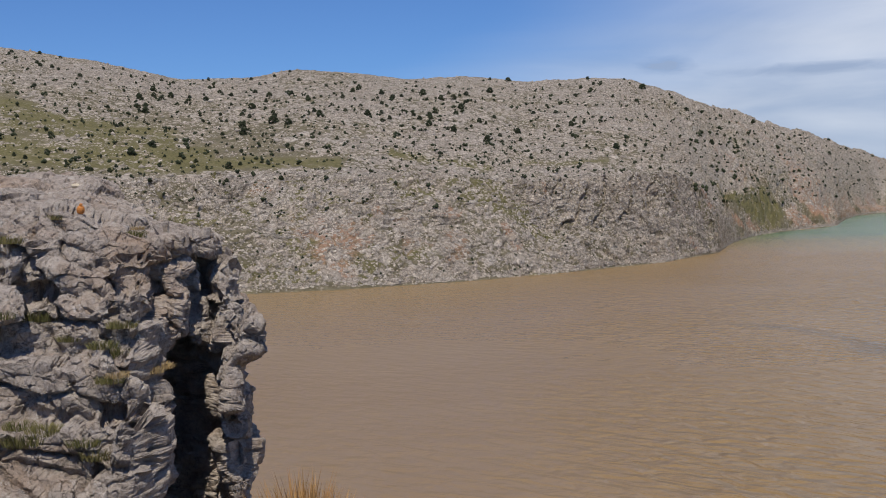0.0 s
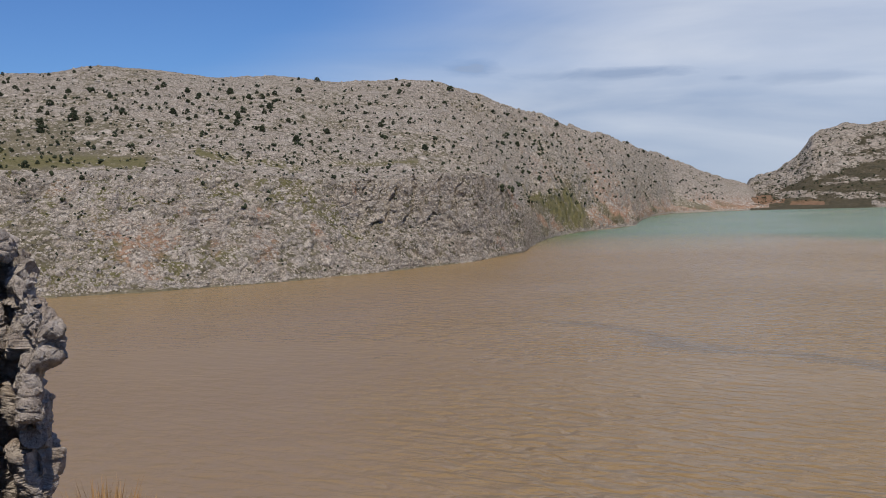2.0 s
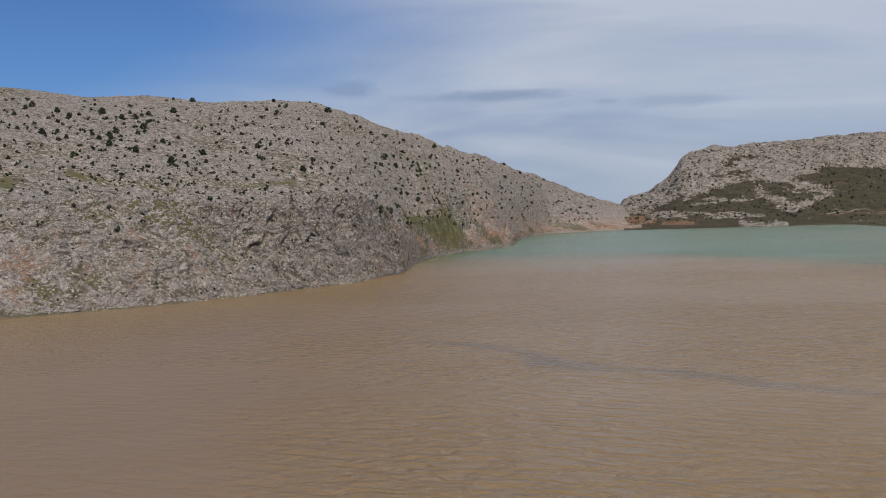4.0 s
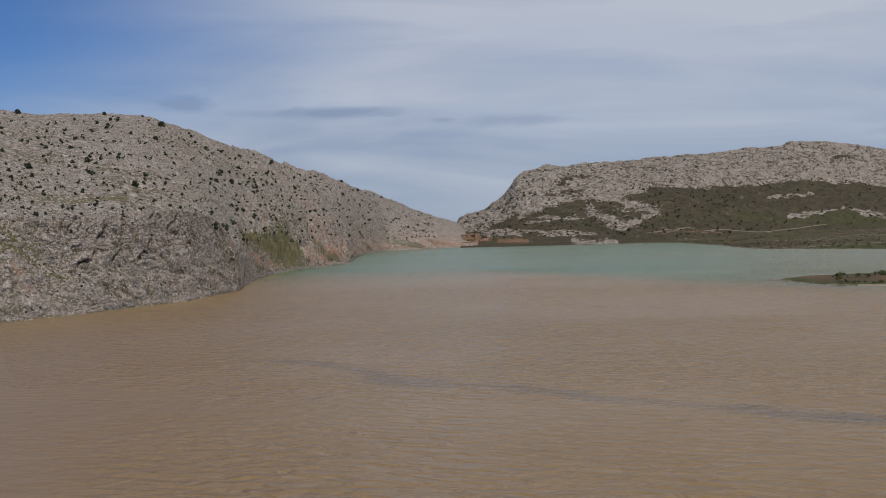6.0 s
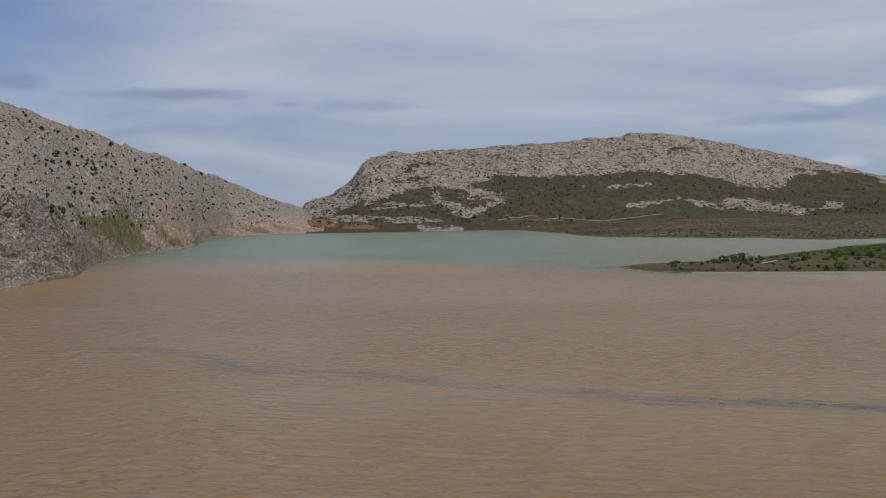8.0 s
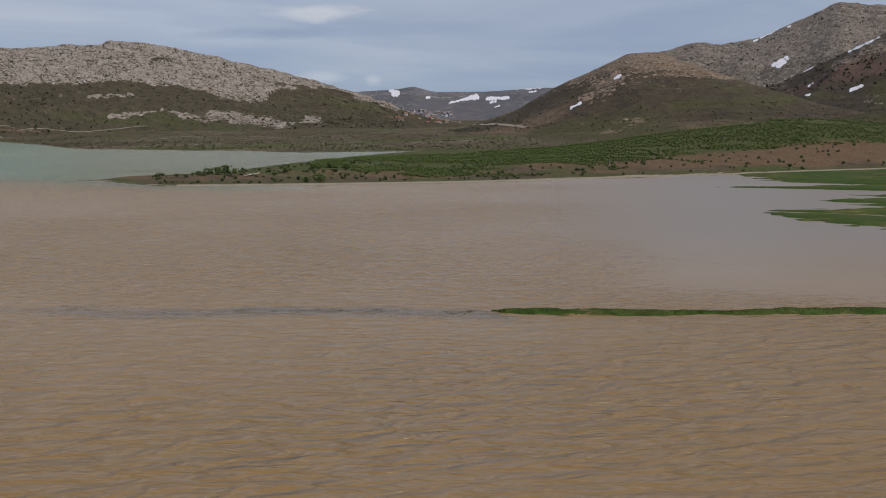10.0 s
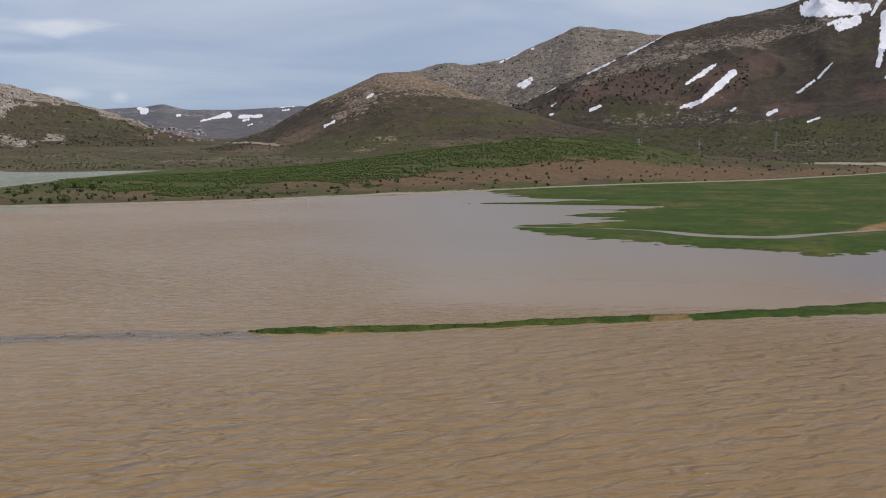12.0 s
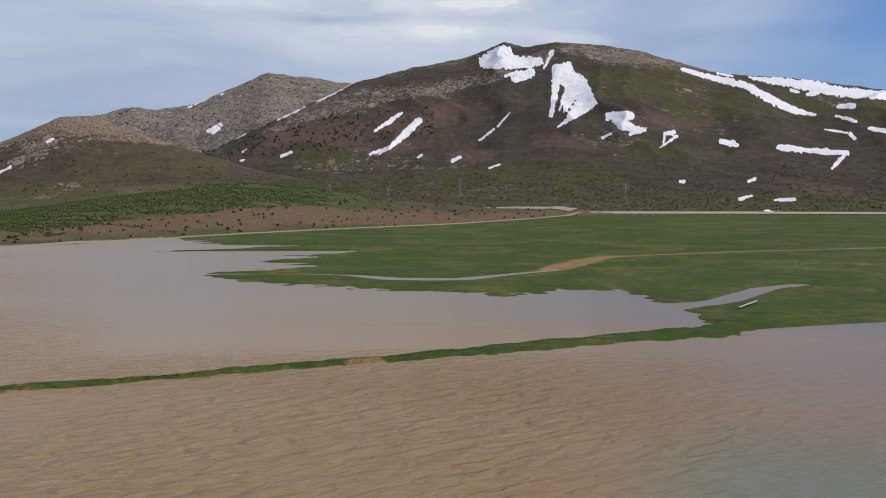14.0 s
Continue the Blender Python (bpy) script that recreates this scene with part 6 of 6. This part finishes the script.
# ---- scrub on the spit, bushes on far slopes ----
def plant_spit():
    rng = np.random.RandomState(601)
    green, loose = [], []
    while len(green) < 21000:
        az = rng.uniform(48.5, 79)
        j = int(np.searchsorted(SPIT.az, az))
        depth = SPIT_BACK[j] - SPIT_SHORE[j]
        lo = np.interp(az, [48, 52, 60, 67, 69, 79], [60, 26, 30, 45, 85, 95])
        d = SPIT_SHORE[j] + lo + (min(depth, 330) - lo) * rng.rand() ** 1.1
        x, y = polar(az, d)
        n = float(fbm(np.array([x / 42]), np.array([y / 42]), octaves=4, seed=602, gain=0.65)[0])
        if n < -0.12 + 0.5 * max(0, 1 - (az - 48.5) / 4) or d > SPIT_BACK[j] - 4:
            continue
        green.append((az, d, (0.6 + 1.0 * rng.rand() ** 1.8) * (0.6 if az > 76 else 1)))
    bush_field("green_scrub", SPIT, green, MAT_SCRUB, 603, "dense bright green scrub covering the low hill behind the spit", "shrubs", 2, 0.15)
    for _ in range(620):
        az = rng.uniform(41, 88)
        j = int(np.searchsorted(SPIT.az, az))
        d = SPIT_SHORE[j] + 10 + rng.rand() * min(170, SPIT_BACK[j] - SPIT_SHORE[j] - 12)
        loose.append((az, d, rng.uniform(0.7, 2.0)))
    bush_field("sparse_bushes", SPIT, loose, MAT_HEATH, 604, "sparse dull green bushes on the bare brown earth", "shrubs", 4)
    # the bushes that stand alone near the spit's end
    kinds = []
    for k, (az, off, h) in enumerate([(43.7, 60, 3.4), (44.1, 66, 3.8), (44.5, 72, 4.2), (44.9, 62, 2.6), (43.2, 50, 2.2), (47.3, 70, 3.0), (48.6, 92, 3.8), (49.4, 110, 3.2), (50.2, 95, 3.4),
                                      (48.9, 14, 3.6), (48.3, 13, 2.4), (46.8, 16, 1.7), (41.3, 30, 1.4), (42.2, 44, 1.6)]):
        j = int(np.searchsorted(SPIT.az, az))
        d = min(SPIT_SHORE[j] + off, SPIT_BACK[j] - 3)
        x, y = polar(az, d)
        m = Matrix.LocRotScale((x, y, SPIT.height(az, d) - 0.05), Euler((0, 0, k * 1.3)), None)
        if len(kinds) < 3:
            r2 = np.random.RandomState(620 + k)
            ob = tagged(new("bush"), "rounded green bush near the water on the spit", "bush", "bushes on the spit")
            bm = bmesh.new()
            for q in range(4):
                bmesh.ops.create_cone(bm, segments=5, radius1=0.05, radius2=0.015, depth=0.75, cap_ends=True,
                                      matrix=Matrix.Translation((0.10 * math.cos(q * 1.6), 0.10 * math.sin(q * 1.6), 0.28)) @ Euler((0.35 * math.sin(q * 1.6), -0.35 * math.cos(q * 1.6), 0)).to_matrix().to_4x4())
            part("stem", bm, MAT_BARK, ob)
            pts = [(r2.normal(0, 0.27), r2.normal(0, 0.27), r2.uniform(0.14, 0.95)) for _ in range(70)]
            crown = new("crown", clump_mesh("crown", np.array(pts), r2.uniform(0.06, 0.15, 70), MAT_SCRUB, 630 + k))
            crown.parent = ob
            kinds.append(ob)
        else:
            ob = copy_thing(kinds[k % 3], m)
        ob.matrix_basis = m @ Matrix.Diagonal((h, h, h, 1))


MAT_HEATH = leaf_material("heath_bushes", (0.048, 0.060, 0.024), (0.105, 0.118, 0.045))
plant_spit()


def plant_far():
    rng = np.random.RandomState(640)
    spots = []
    for _ in range(2600):
        az = rng.uniform(24, 53)
        e = rng.uniform(-0.6, FAR_HILL.top(az) - 0.1)
        d, z = FAR_HILL.seen(az, e)
        spots.append((az, d, 1.3 + 3.6 * rng.rand() ** 2))
    bush_field("hill_shrubs", FAR_HILL, spots, MAT_JUNIPER, 641, "dark shrubs dotted over the far limestone hill", "shrubs", 2)
    spots = []
    for _ in range(6500):
        az = rng.uniform(72, 104)
        e = rng.uniform(-1.3, 1.2) if rng.rand() < 0.8 else rng.uniform(1.2, SNOW_MOUNT.top(az) - 0.1)
        if near_snow(az, e):
            continue
        d, z = SNOW_MOUNT.seen(az, e)
        spots.append((az, d, rng.uniform(0.7, 2.0)))
    bush_field("heath_bushes", SNOW_MOUNT, spots, MAT_HEATH, 642, "low dull green bushes over the mountain's lower slopes", "shrubs", 3)
    spots = []
    for _ in range(420):
        az = rng.uniform(70, 81)
        e = rng.uniform(1.6, 3.2)
        e = e + 0.1 * (az - 75)
        if near_snow(az, e):
            continue
        d, z = SNOW_MOUNT.seen(az, e)
        spots.append((az, d, rng.uniform(1.6, 4.6)))
    bush_field("slope_trees", SNOW_MOUNT, spots, MAT_JUNIPER, 643, "dark trees scattered over the mountain flank", "trees", 3)
    spots = []
    for _ in range(900):
        az = rng.uniform(54, 78)
        d, z = BROWN_HILL.seen(az, rng.uniform(-0.5, max(BROWN_HILL.top(az) - 0.1, -0.4)))
        spots.append((az, d, rng.uniform(1.0, 3.0)))
    bush_field("hill_bushes", BROWN_HILL, spots, MAT_HEATH, 644, "low dull bushes over the rounded brown hill", "shrubs", 2)
    spots = []
    for _ in range(1100):
        az = rng.uniform(60, 78)
        d, z = GREY_PEAK.seen(az, rng.uniform(1.0, GREY_PEAK.top(az) - 0.08))
        spots.append((az, d, rng.uniform(2, 5.5)))
    bush_field("peak_shrubs", GREY_PEAK, spots, MAT_JUNIPER, 645, "dark shrubs dotted over the grey peak", "shrubs", 2)
    spots = []
    for _ in range(3200):
        az = rng.uniform(33, 66)
        d = float(valley_shore(az)) + 20 + rng.rand() ** 1.5 * 800
        spots.append((az, d, 0.6 + 1.5 * rng.rand() ** 2))
    bush_field("valley_bushes", GROUND, spots, MAT_HEATH, 646, "scattered green bushes over the valley floor", "shrubs", 3)


plant_far()


# ---- snow ----
def snow_patch(slope, strokes, seed, label):
    """Old snow lying in a gully along a few strokes, its edge melted ragged, runnels down its lower side."""
    r = np.array(strokes)
    pad, step = 0.5 * max(r[:, 2].max(), r[:, 5].max()) + 0.06, 0.022
    a0, a1 = min(r[:, 0].min(), r[:, 3].min()) - pad, max(r[:, 0].max(), r[:, 3].max()) + pad
    e0, e1 = min(r[:, 1].min(), r[:, 4].min()) - pad, max(r[:, 1].max(), r[:, 4].max()) + pad
    A, E = np.meshgrid(np.arange(a0, a1, step), np.arange(e0, e1, step), indexing="ij")
    ragged = 0.15 * fbm(A * 8 + E * 5 + seed, E * 6 - A * 3, octaves=4, seed=seed, gain=0.75)
    field = np.full(A.shape, -9.0)
    for b1, f1, w1, b2, f2, w2 in strokes:
        ux, uy = b2 - b1, f2 - f1
        t = np.clip(((A - b1) * ux + (E - f1) * uy) / (ux * ux + uy * uy), 0, 1)
        w = 0.5 * (w1 + (w2 - w1) * t)
        field = np.maximum(field, w - np.hypot(A - b1 - t * ux, E - f1 - t * uy) + np.minimum(ragged, w) * np.minimum(1, 0.35 + w * 2.5))
    keep = (field[:-1, :-1] + field[1:, 1:] + field[1:, :-1] + field[:-1, 1:]) > 0
    if keep.sum() < 3:
        return
    X, Y, Z = np.zeros_like(A), np.zeros_like(A), np.zeros_like(A)
    for i in range(A.shape[0]):
        for j in range(A.shape[1]):
            if field[i, j] > -0.08:
                d, z = slope.seen(A[i, j], E[i, j])
                X[i, j], Y[i, j] = polar(A[i, j], d)
                Z[i, j] = z
    Z = Z + 0.7 + 0.6 * np.clip(field * 8, 0, 1)
    ob = sheet("snow_patch", X, Y, Z, MAT_SNOW, keep=keep)
    tagged(ob, label, "snow patch", "snow patches on the mountains")


for rows, slope, label in ((SNOW_TOP, SNOW_MOUNT, "white field of old snow below the dark mountain's top"), (SNOW_FACE, SNOW_MOUNT, "white patch of old snow in a gully of the dark mountain"),
                           (SNOW_SIDE, SNOW_MOUNT, "long white strip of old snow along the mountain side"), (SNOW_WEST, SNOW_MOUNT, "narrow white tongue of old snow on the dark flank"),
                           (SNOW_LOW, SNOW_MOUNT, "small white remnant of old snow on the mountain slope"), (SNOW_PEAK, GREY_PEAK, "small white snow patch on the grey peak"),
                           (SNOW_BROWN, BROWN_HILL, "small white snow patch on the brown hill"), (SNOW_FAR, BLUE_HILLS, "strip of snow on the distant hills")):
    for q, strokes in enumerate(rows):
        snow_patch(slope, strokes, 700 + q * 3, label)


# ---- tracks ----
def track(name, slope, pts, wide, label, lift=0.25, mat=None, bank=0.0):
    """A dirt track through (heading, distance) points, lying on the ground."""
    xs, ys = [], []
    p = [polar(a, d) for a, d in pts]
    for (ax, ay), (bx, by) in zip(p[:-1], p[1:]):
        n = max(2, int(math.hypot(bx - ax, by - ay) / 6))
        for q in range(n):
            xs.append(ax + (bx - ax) * q / n)
            ys.append(ay + (by - ay) * q / n)
    xs.append(p[-1][0])
    ys.append(p[-1][1])
    x, y = np.array(xs), np.array(ys)
    ker = np.ones(7) / 7
    x, y = (np.convolve(np.pad(q, 3, mode="edge"), ker, mode="valid") for q in (x, y))
    tx, ty = np.gradient(x), np.gradient(y)
    ln = np.hypot(tx, ty)
    nx, ny = -ty / ln, tx / ln
    w = wide * (1 + 0.25 * fbm(np.arange(len(x)) / 9.0, x * 0, octaves=3, seed=751))
    rows = []
    for k in (-0.5, -0.25, 0, 0.25, 0.5):
        X, Y = x + nx * w * k, y + ny * w * k
        Z = np.array([max(slope.height(math.degrees(math.atan2(a, b)), math.hypot(a, b)), 0.02) for a, b in zip(X, Y)])
        rows.append((X, Y, Z + lift + bank * (k + 0.5) - (0.35 if abs(k) == 0.5 else 0)))
    X, Y, Z = (np.stack([r[q] for r in rows]) for q in range(3))
    ob = sheet(name, X, Y, Z, mat or MAT_TRACK)
    tagged(ob, label, "track", kind="structure")


class Shore:
    """The higher of the spit and the meadow."""

    def height(self, az, d):
        low = SPIT.height(az, d)
        return max(low, MEADOW.height(az, d)) if az > 67 else low


track("dirt_road", MEADOW, [(88.0, 985), (90, 1000), (95.3, 1005), (101.7, 1010), (110, 1010)], 14, "pale dirt road along the foot of the mountain", 0.8, bank=1.5)
track("dirt_road", Shore(), [(41.5, 476), (45.5, 473), (51, 482), (57.6, 499.5), (61, 527), (64, 540), (66, 564), (71, 600), (75.3, 650), (82, 735), (86, 860), (88.2, 985)], 4, "pale dirt track along the lake shore", 0.2, MAT_PATH, bank=0.35)
track("dirt_road", SPIT, [(83.3, 1090), (85.2, 1035), (88.0, 985)], 10, "pale dirt road climbing from the meadow", 0.8, bank=2.0)
track("dirt_road", BROWN_HILL, [(a, float(BROWN_HILL.seen(a, e)[0])) for a, e in ((56.6, -0.16), (57.4, -0.15), (58.2, -0.22), (58.9, -0.29))], 4.5, "pale dirt road across the brown hill's foot", 0.8, bank=1.0)
track("dirt_road", FAR_HILL, [(32.6, 1740), (36, 1860), (41, 1995)], 3, "earth track along the foot of the far hill", 0.5, MAT_PATH)


# ---- pylons ----
def pylon():
    """A lattice power pylon, 24 m high."""
    mat = plain_material("galvanised_steel", (0.42, 0.43, 0.43), (0.36, 0.37, 0.37), 1.0, 0.5)
    ob = tagged(new("power_pylon"), "grey lattice steel power pylon on the scrubby slope", "pylon", "power pylons")

    def bar(bm, a, b, r):
        a, b = Vector(a), Vector(b)
        q = (b - a).to_track_quat("Z", "Y").to_matrix().to_4x4()
        bmesh.ops.create_cone(bm, segments=4, radius1=r, radius2=r, depth=(b - a).length, cap_ends=True, matrix=Matrix.Translation((a + b) / 2) @ q)
    for sx, sy in ((1, 1), (1, -1), (-1, 1), (-1, -1)):
        bm = bmesh.new()
        bar(bm, (sx * 1.7, sy * 1.7, -0.4), (sx * 0.3, sy * 0.3, 24), 0.075)
        part("leg", bm, mat, ob)
    bm = bmesh.new()
    for q in range(8):
        z0, z1 = q * 3.0, q * 3.0 + 3.0
        w0, w1 = 1.7 - 1.4 * z0 / 24, 1.7 - 1.4 * z1 / 24
        for s in (-1, 1):
            bar(bm, (-w0, s * w0, z0), (w1, s * w1, z1), 0.04)
            bar(bm, (w0, s * w0, z0), (-w1, s * w1, z1), 0.04)
            bar(bm, (s * w0, -w0, z0), (s * w1, w1, z1), 0.04)
    part("bracing", bm, mat, ob)
    for z, w in ((18.5, 4.0), (21.0, 3.4), (23.5, 2.8)):
        bm = bmesh.new()
        bar(bm, (-w, 0, z), (w, 0, z), 0.09)
        bar(bm, (-w, 0, z), (0, 0, z + 1.0), 0.08)
        bar(bm, (w, 0, z), (0, 0, z + 1.0), 0.08)
        part("cross_arm", bm, mat, ob)
        for s in (-1, 1):
            bm = bmesh.new()
            bar(bm, (s * w, 0, z - 1.2), (s * w, 0, z), 0.12)
            part("insulator", bm, mat, ob, "hanging insulator string")
    return ob


tower = pylon()
for q, (az, d, slope, s) in enumerate([(76.0, 1150, SPIT, 1.0), (78.8, 1200, SNOW_MOUNT, 0.75), (73.6, 1260, BROWN_HILL, 0.75), (82.3, 1240, SNOW_MOUNT, 0.75), (90.2, 1150, SNOW_MOUNT, 0.8)]):
    x, y = polar(az, d)
    m = Matrix.LocRotScale((x, y, max(slope.height(az, d), GROUND.height(az, d)) - 0.3), Euler((0, 0, radians(-az + 25))), None)
    ob = tower if q == 0 else copy_thing(tower, m)
    ob.matrix_basis = m @ Matrix.Diagonal((s, s, s, 1))


# ---- village in the gap ----
def house(seed, w, dp, h, wall, roof):
    ob = tagged(new("house"), "small village house with pale walls and a low pitched roof", "house", "village houses")
    bm = bmesh.new()
    bmesh.ops.create_cube(bm, size=1, matrix=Matrix.Translation((0, 0, h / 2 - 0.5)) @ Matrix.Diagonal((w, dp, h + 1, 1)))
    part("wall", bm, wall, ob)
    bm = bmesh.new()
    a = [bm.verts.new(p) for p in ((-w * 0.54, -dp * 0.56, h - 0.1), (w * 0.54, -dp * 0.56, h - 0.1), (w * 0.54, dp * 0.56, h - 0.1), (-w * 0.54, dp * 0.56, h - 0.1),
                                   (-w * 0.54, 0, h + dp * 0.22), (w * 0.54, 0, h + dp * 0.22))]
    for f in ((0, 1, 5, 4), (2, 3, 4, 5), (1, 2, 5), (3, 0, 4), (3, 2, 1, 0)):
        bm.faces.new([a[k] for k in f])
    part("roof", bm, roof, ob)
    for k in range(3):
        bm = bmesh.new()
        bmesh.ops.create_cube(bm, size=1, matrix=Matrix.Translation(((k - 1) * w * 0.3, -dp / 2, h * 0.5)) @ Matrix.Diagonal((w * 0.12, 0.3, h * 0.32, 1)))
        part("window", bm, MAT_DARK_GLASS, ob)
    return ob


MAT_DARK_GLASS = plain_material("dark_window", (0.03, 0.03, 0.035), (0.05, 0.05, 0.055), 1.0, 0.2, 0.0, 0.5)


def village():
    rng = np.random.RandomState(801)
    walls = [plain_material("wall_paint", c, tuple(q * 0.85 for q in c), 0.5, 0.9) for c in ((0.62, 0.58, 0.52), (0.50, 0.42, 0.34), (0.70, 0.68, 0.66))]
    roofs = [plain_material("roof_cover", c, tuple(q * 0.8 for q in c), 0.8, 0.8) for c in ((0.36, 0.16, 0.10), (0.38, 0.37, 0.36), (0.30, 0.20, 0.15))]
    kinds = [house(k, 9 + 2 * k, 8, 4.5 + k, walls[k], roofs[k]) for k in range(3)]
    for q in range(64):
        az = float(np.clip(rng.normal(53.9, 1.0), 52.0, 57.4))
        if q % 3:
            d, z = BLUE_HILLS.seen(az, rng.uniform(0.12, 0.42) + 0.25 * rng.rand() ** 3)
        else:
            d = rng.uniform(2300, 3250)
            z = max(GROUND.height(az, d), FAR_HILL.height(az, d) if az < 55.5 else -9)
        x, y = polar(az, d)
        s = rng.uniform(0.75, 1.25)
        m = Matrix.LocRotScale((x, y, z - 0.1), Euler((0, 0, radians(-az + rng.uniform(-50, 50)))), None) @ Matrix.Diagonal((s, s, s * 0.9, 1))
        ob = kinds[q] if q < 3 else copy_thing(kinds[q % 3], m)
        ob.matrix_basis = m


village()


# ---- grass on the bank ----
def bank_grass():
    rng = np.random.RandomState(820)
    verts, faces = [], []
    for _ in range(9000):
        az = rng.uniform(57.3, 95.5)
        j = int(np.clip(np.searchsorted(STRIP.az, az), 0, len(STRIP.az) - 1))
        d = STRIP_MID[j] + rng.uniform(-0.95, 0.95) * STRIP_HALF[j]
        z = STRIP.height(az, d)
        if z < 0.05:
            continue
        x, y = polar(az, d)
        h, w, a = rng.uniform(0.03, 0.10), rng.uniform(0.06, 0.15), rng.uniform(0, 6.28)
        c, s = math.cos(a) * w, math.sin(a) * w
        k = len(verts)
        verts += [(x - c, y - s, z - 0.05), (x + c, y + s, z - 0.05), (x + rng.uniform(-0.2, 0.2), y + rng.uniform(-0.2, 0.2), z + h), (x - s, y + c, z - 0.05), (x + s, y - c, z - 0.05)]
        faces += [(k, k + 1, k + 2), (k + 3, k + 4, k + 2)]
    ob = soup("bank_grass", verts, faces, MAT_LUSH)
    tagged(ob, "tussocks of fresh green grass on the narrow bank", "grass", kind="stuff")


MAT_LUSH = leaf_material("fresh_grass", (0.050, 0.085, 0.016), (0.078, 0.118, 0.024))
bank_grass()


def drowned_tussocks():
    """Tips of the flooded bank's grass, standing a hand out of the water."""
    rng = np.random.RandomState(840)
    verts, faces = [], []
    for _ in range(420):
        az = 57.4 - 22 * rng.rand() ** 2.2
        d = float(np.interp(az, [r[0] for r in DROWNED_BANK], [r[1] for r in DROWNED_BANK])) + rng.normal(0, 1.4)
        if float(fbm(np.array([az * 1.3]), np.array([d / 6]), octaves=3, seed=841)[0]) < 0.05:
            continue
        x, y = polar(az, d)
        for _ in range(7):
            px, py, h, w, a = x + rng.normal(0, 0.35), y + rng.normal(0, 0.2), rng.uniform(0.03, 0.12), rng.uniform(0.05, 0.12), rng.uniform(0, 6.28)
            c, s = math.cos(a) * w, math.sin(a) * w
            k = len(verts)
            verts += [(px - c, py - s, -0.1), (px + c, py + s, -0.1), (px + rng.uniform(-0.15, 0.15), py + rng.uniform(-0.15, 0.15), h)]
            faces.append((k, k + 1, k + 2))
    ob = soup("drowned_grass", verts, faces, MAT_HEATH)
    tagged(ob, "dark grass tips of a flooded bank standing out of the water", "grass", kind="stuff")


drowned_tussocks()


# ---- small things in the meadow and on the spit ----
def lying_bar(name, az1, d1, az2, d2, slope, half, mat, label, category, lift=0.12):
    """A long squared piece lying on the ground, its corners worn."""
    (ax, ay), (bx, by) = polar(az1, d1), polar(az2, d2)
    a = Vector((ax, ay, max(slope.height(az1, d1), 0.0) + lift))
    b = Vector((bx, by, max(slope.height(az2, d2), 0.0) + lift))
    bm = bmesh.new()
    bmesh.ops.create_cube(bm, size=1, matrix=Matrix.Diagonal((half * 2, half, (b - a).length, 1)))
    bmesh.ops.bevel(bm, geom=bm.edges[:], offset=half * 0.25, segments=2, affect="EDGES")
    for v in bm.verts:
        v.co.x += 0.2 * half * math.sin(v.co.z * 1.7)
    me = bpy.data.meshes.new(name)
    bm.to_mesh(me)
    bm.free()
    me.materials.append(mat)
    ob = new(name, me)
    ob.matrix_basis = Matrix.Translation((a + b) / 2) @ (b - a).to_track_quat("Z", "Y").to_matrix().to_4x4()
    return tagged(ob, label, category)


MAT_SLAB = plain_material("weathered_concrete", (0.55, 0.53, 0.49), (0.45, 0.43, 0.40), 1.2, 0.9)
MAT_DRIFT = plain_material("bleached_wood", (0.55, 0.50, 0.40), (0.45, 0.40, 0.31), 2.0, 0.85)
lying_bar("concrete_slab", 95.5, 238, 96.3, 252, MEADOW, 0.22, MAT_SLAB, "pale concrete slab lying in the wet meadow", "slab", 0.4)
lying_bar("driftwood_log", 45.35, 516, 46.05, 536, SPIT, 0.4, MAT_DRIFT, "bleached tree trunk lying across the spit", "log", 0.5)
lying_bar("driftwood_log", 45.45, 530, 45.95, 520, SPIT, 0.3, MAT_DRIFT, "bleached branch lying across the spit", "log", 0.6)


def meadow_post(az, d):
    x, y = polar(az, d)
    bm = bmesh.new()
    bmesh.ops.create_cone(bm, segments=10, radius1=0.22, radius2=0.18, depth=2.4, cap_ends=True, matrix=Matrix.Translation((0, 0, 1.0)))
    bmesh.ops.create_cone(bm, segments=10, radius1=0.26, radius2=0.05, depth=0.3, cap_ends=True, matrix=Matrix.Translation((0, 0, 2.3)))
    me = bpy.data.meshes.new("post")
    bm.to_mesh(me)
    bm.free()
    me.materials.append(MAT_SLAB)
    ob = new("post", me)
    ob.location = (x, y, MEADOW.height(az, d))
    tagged(ob, "short pale post standing in the green meadow", "post", "posts in the meadow")


for az, d in ((98.0, 365), (90.6, 930), (91.1, 935), (91.5, 932)):
    meadow_post(az, d)
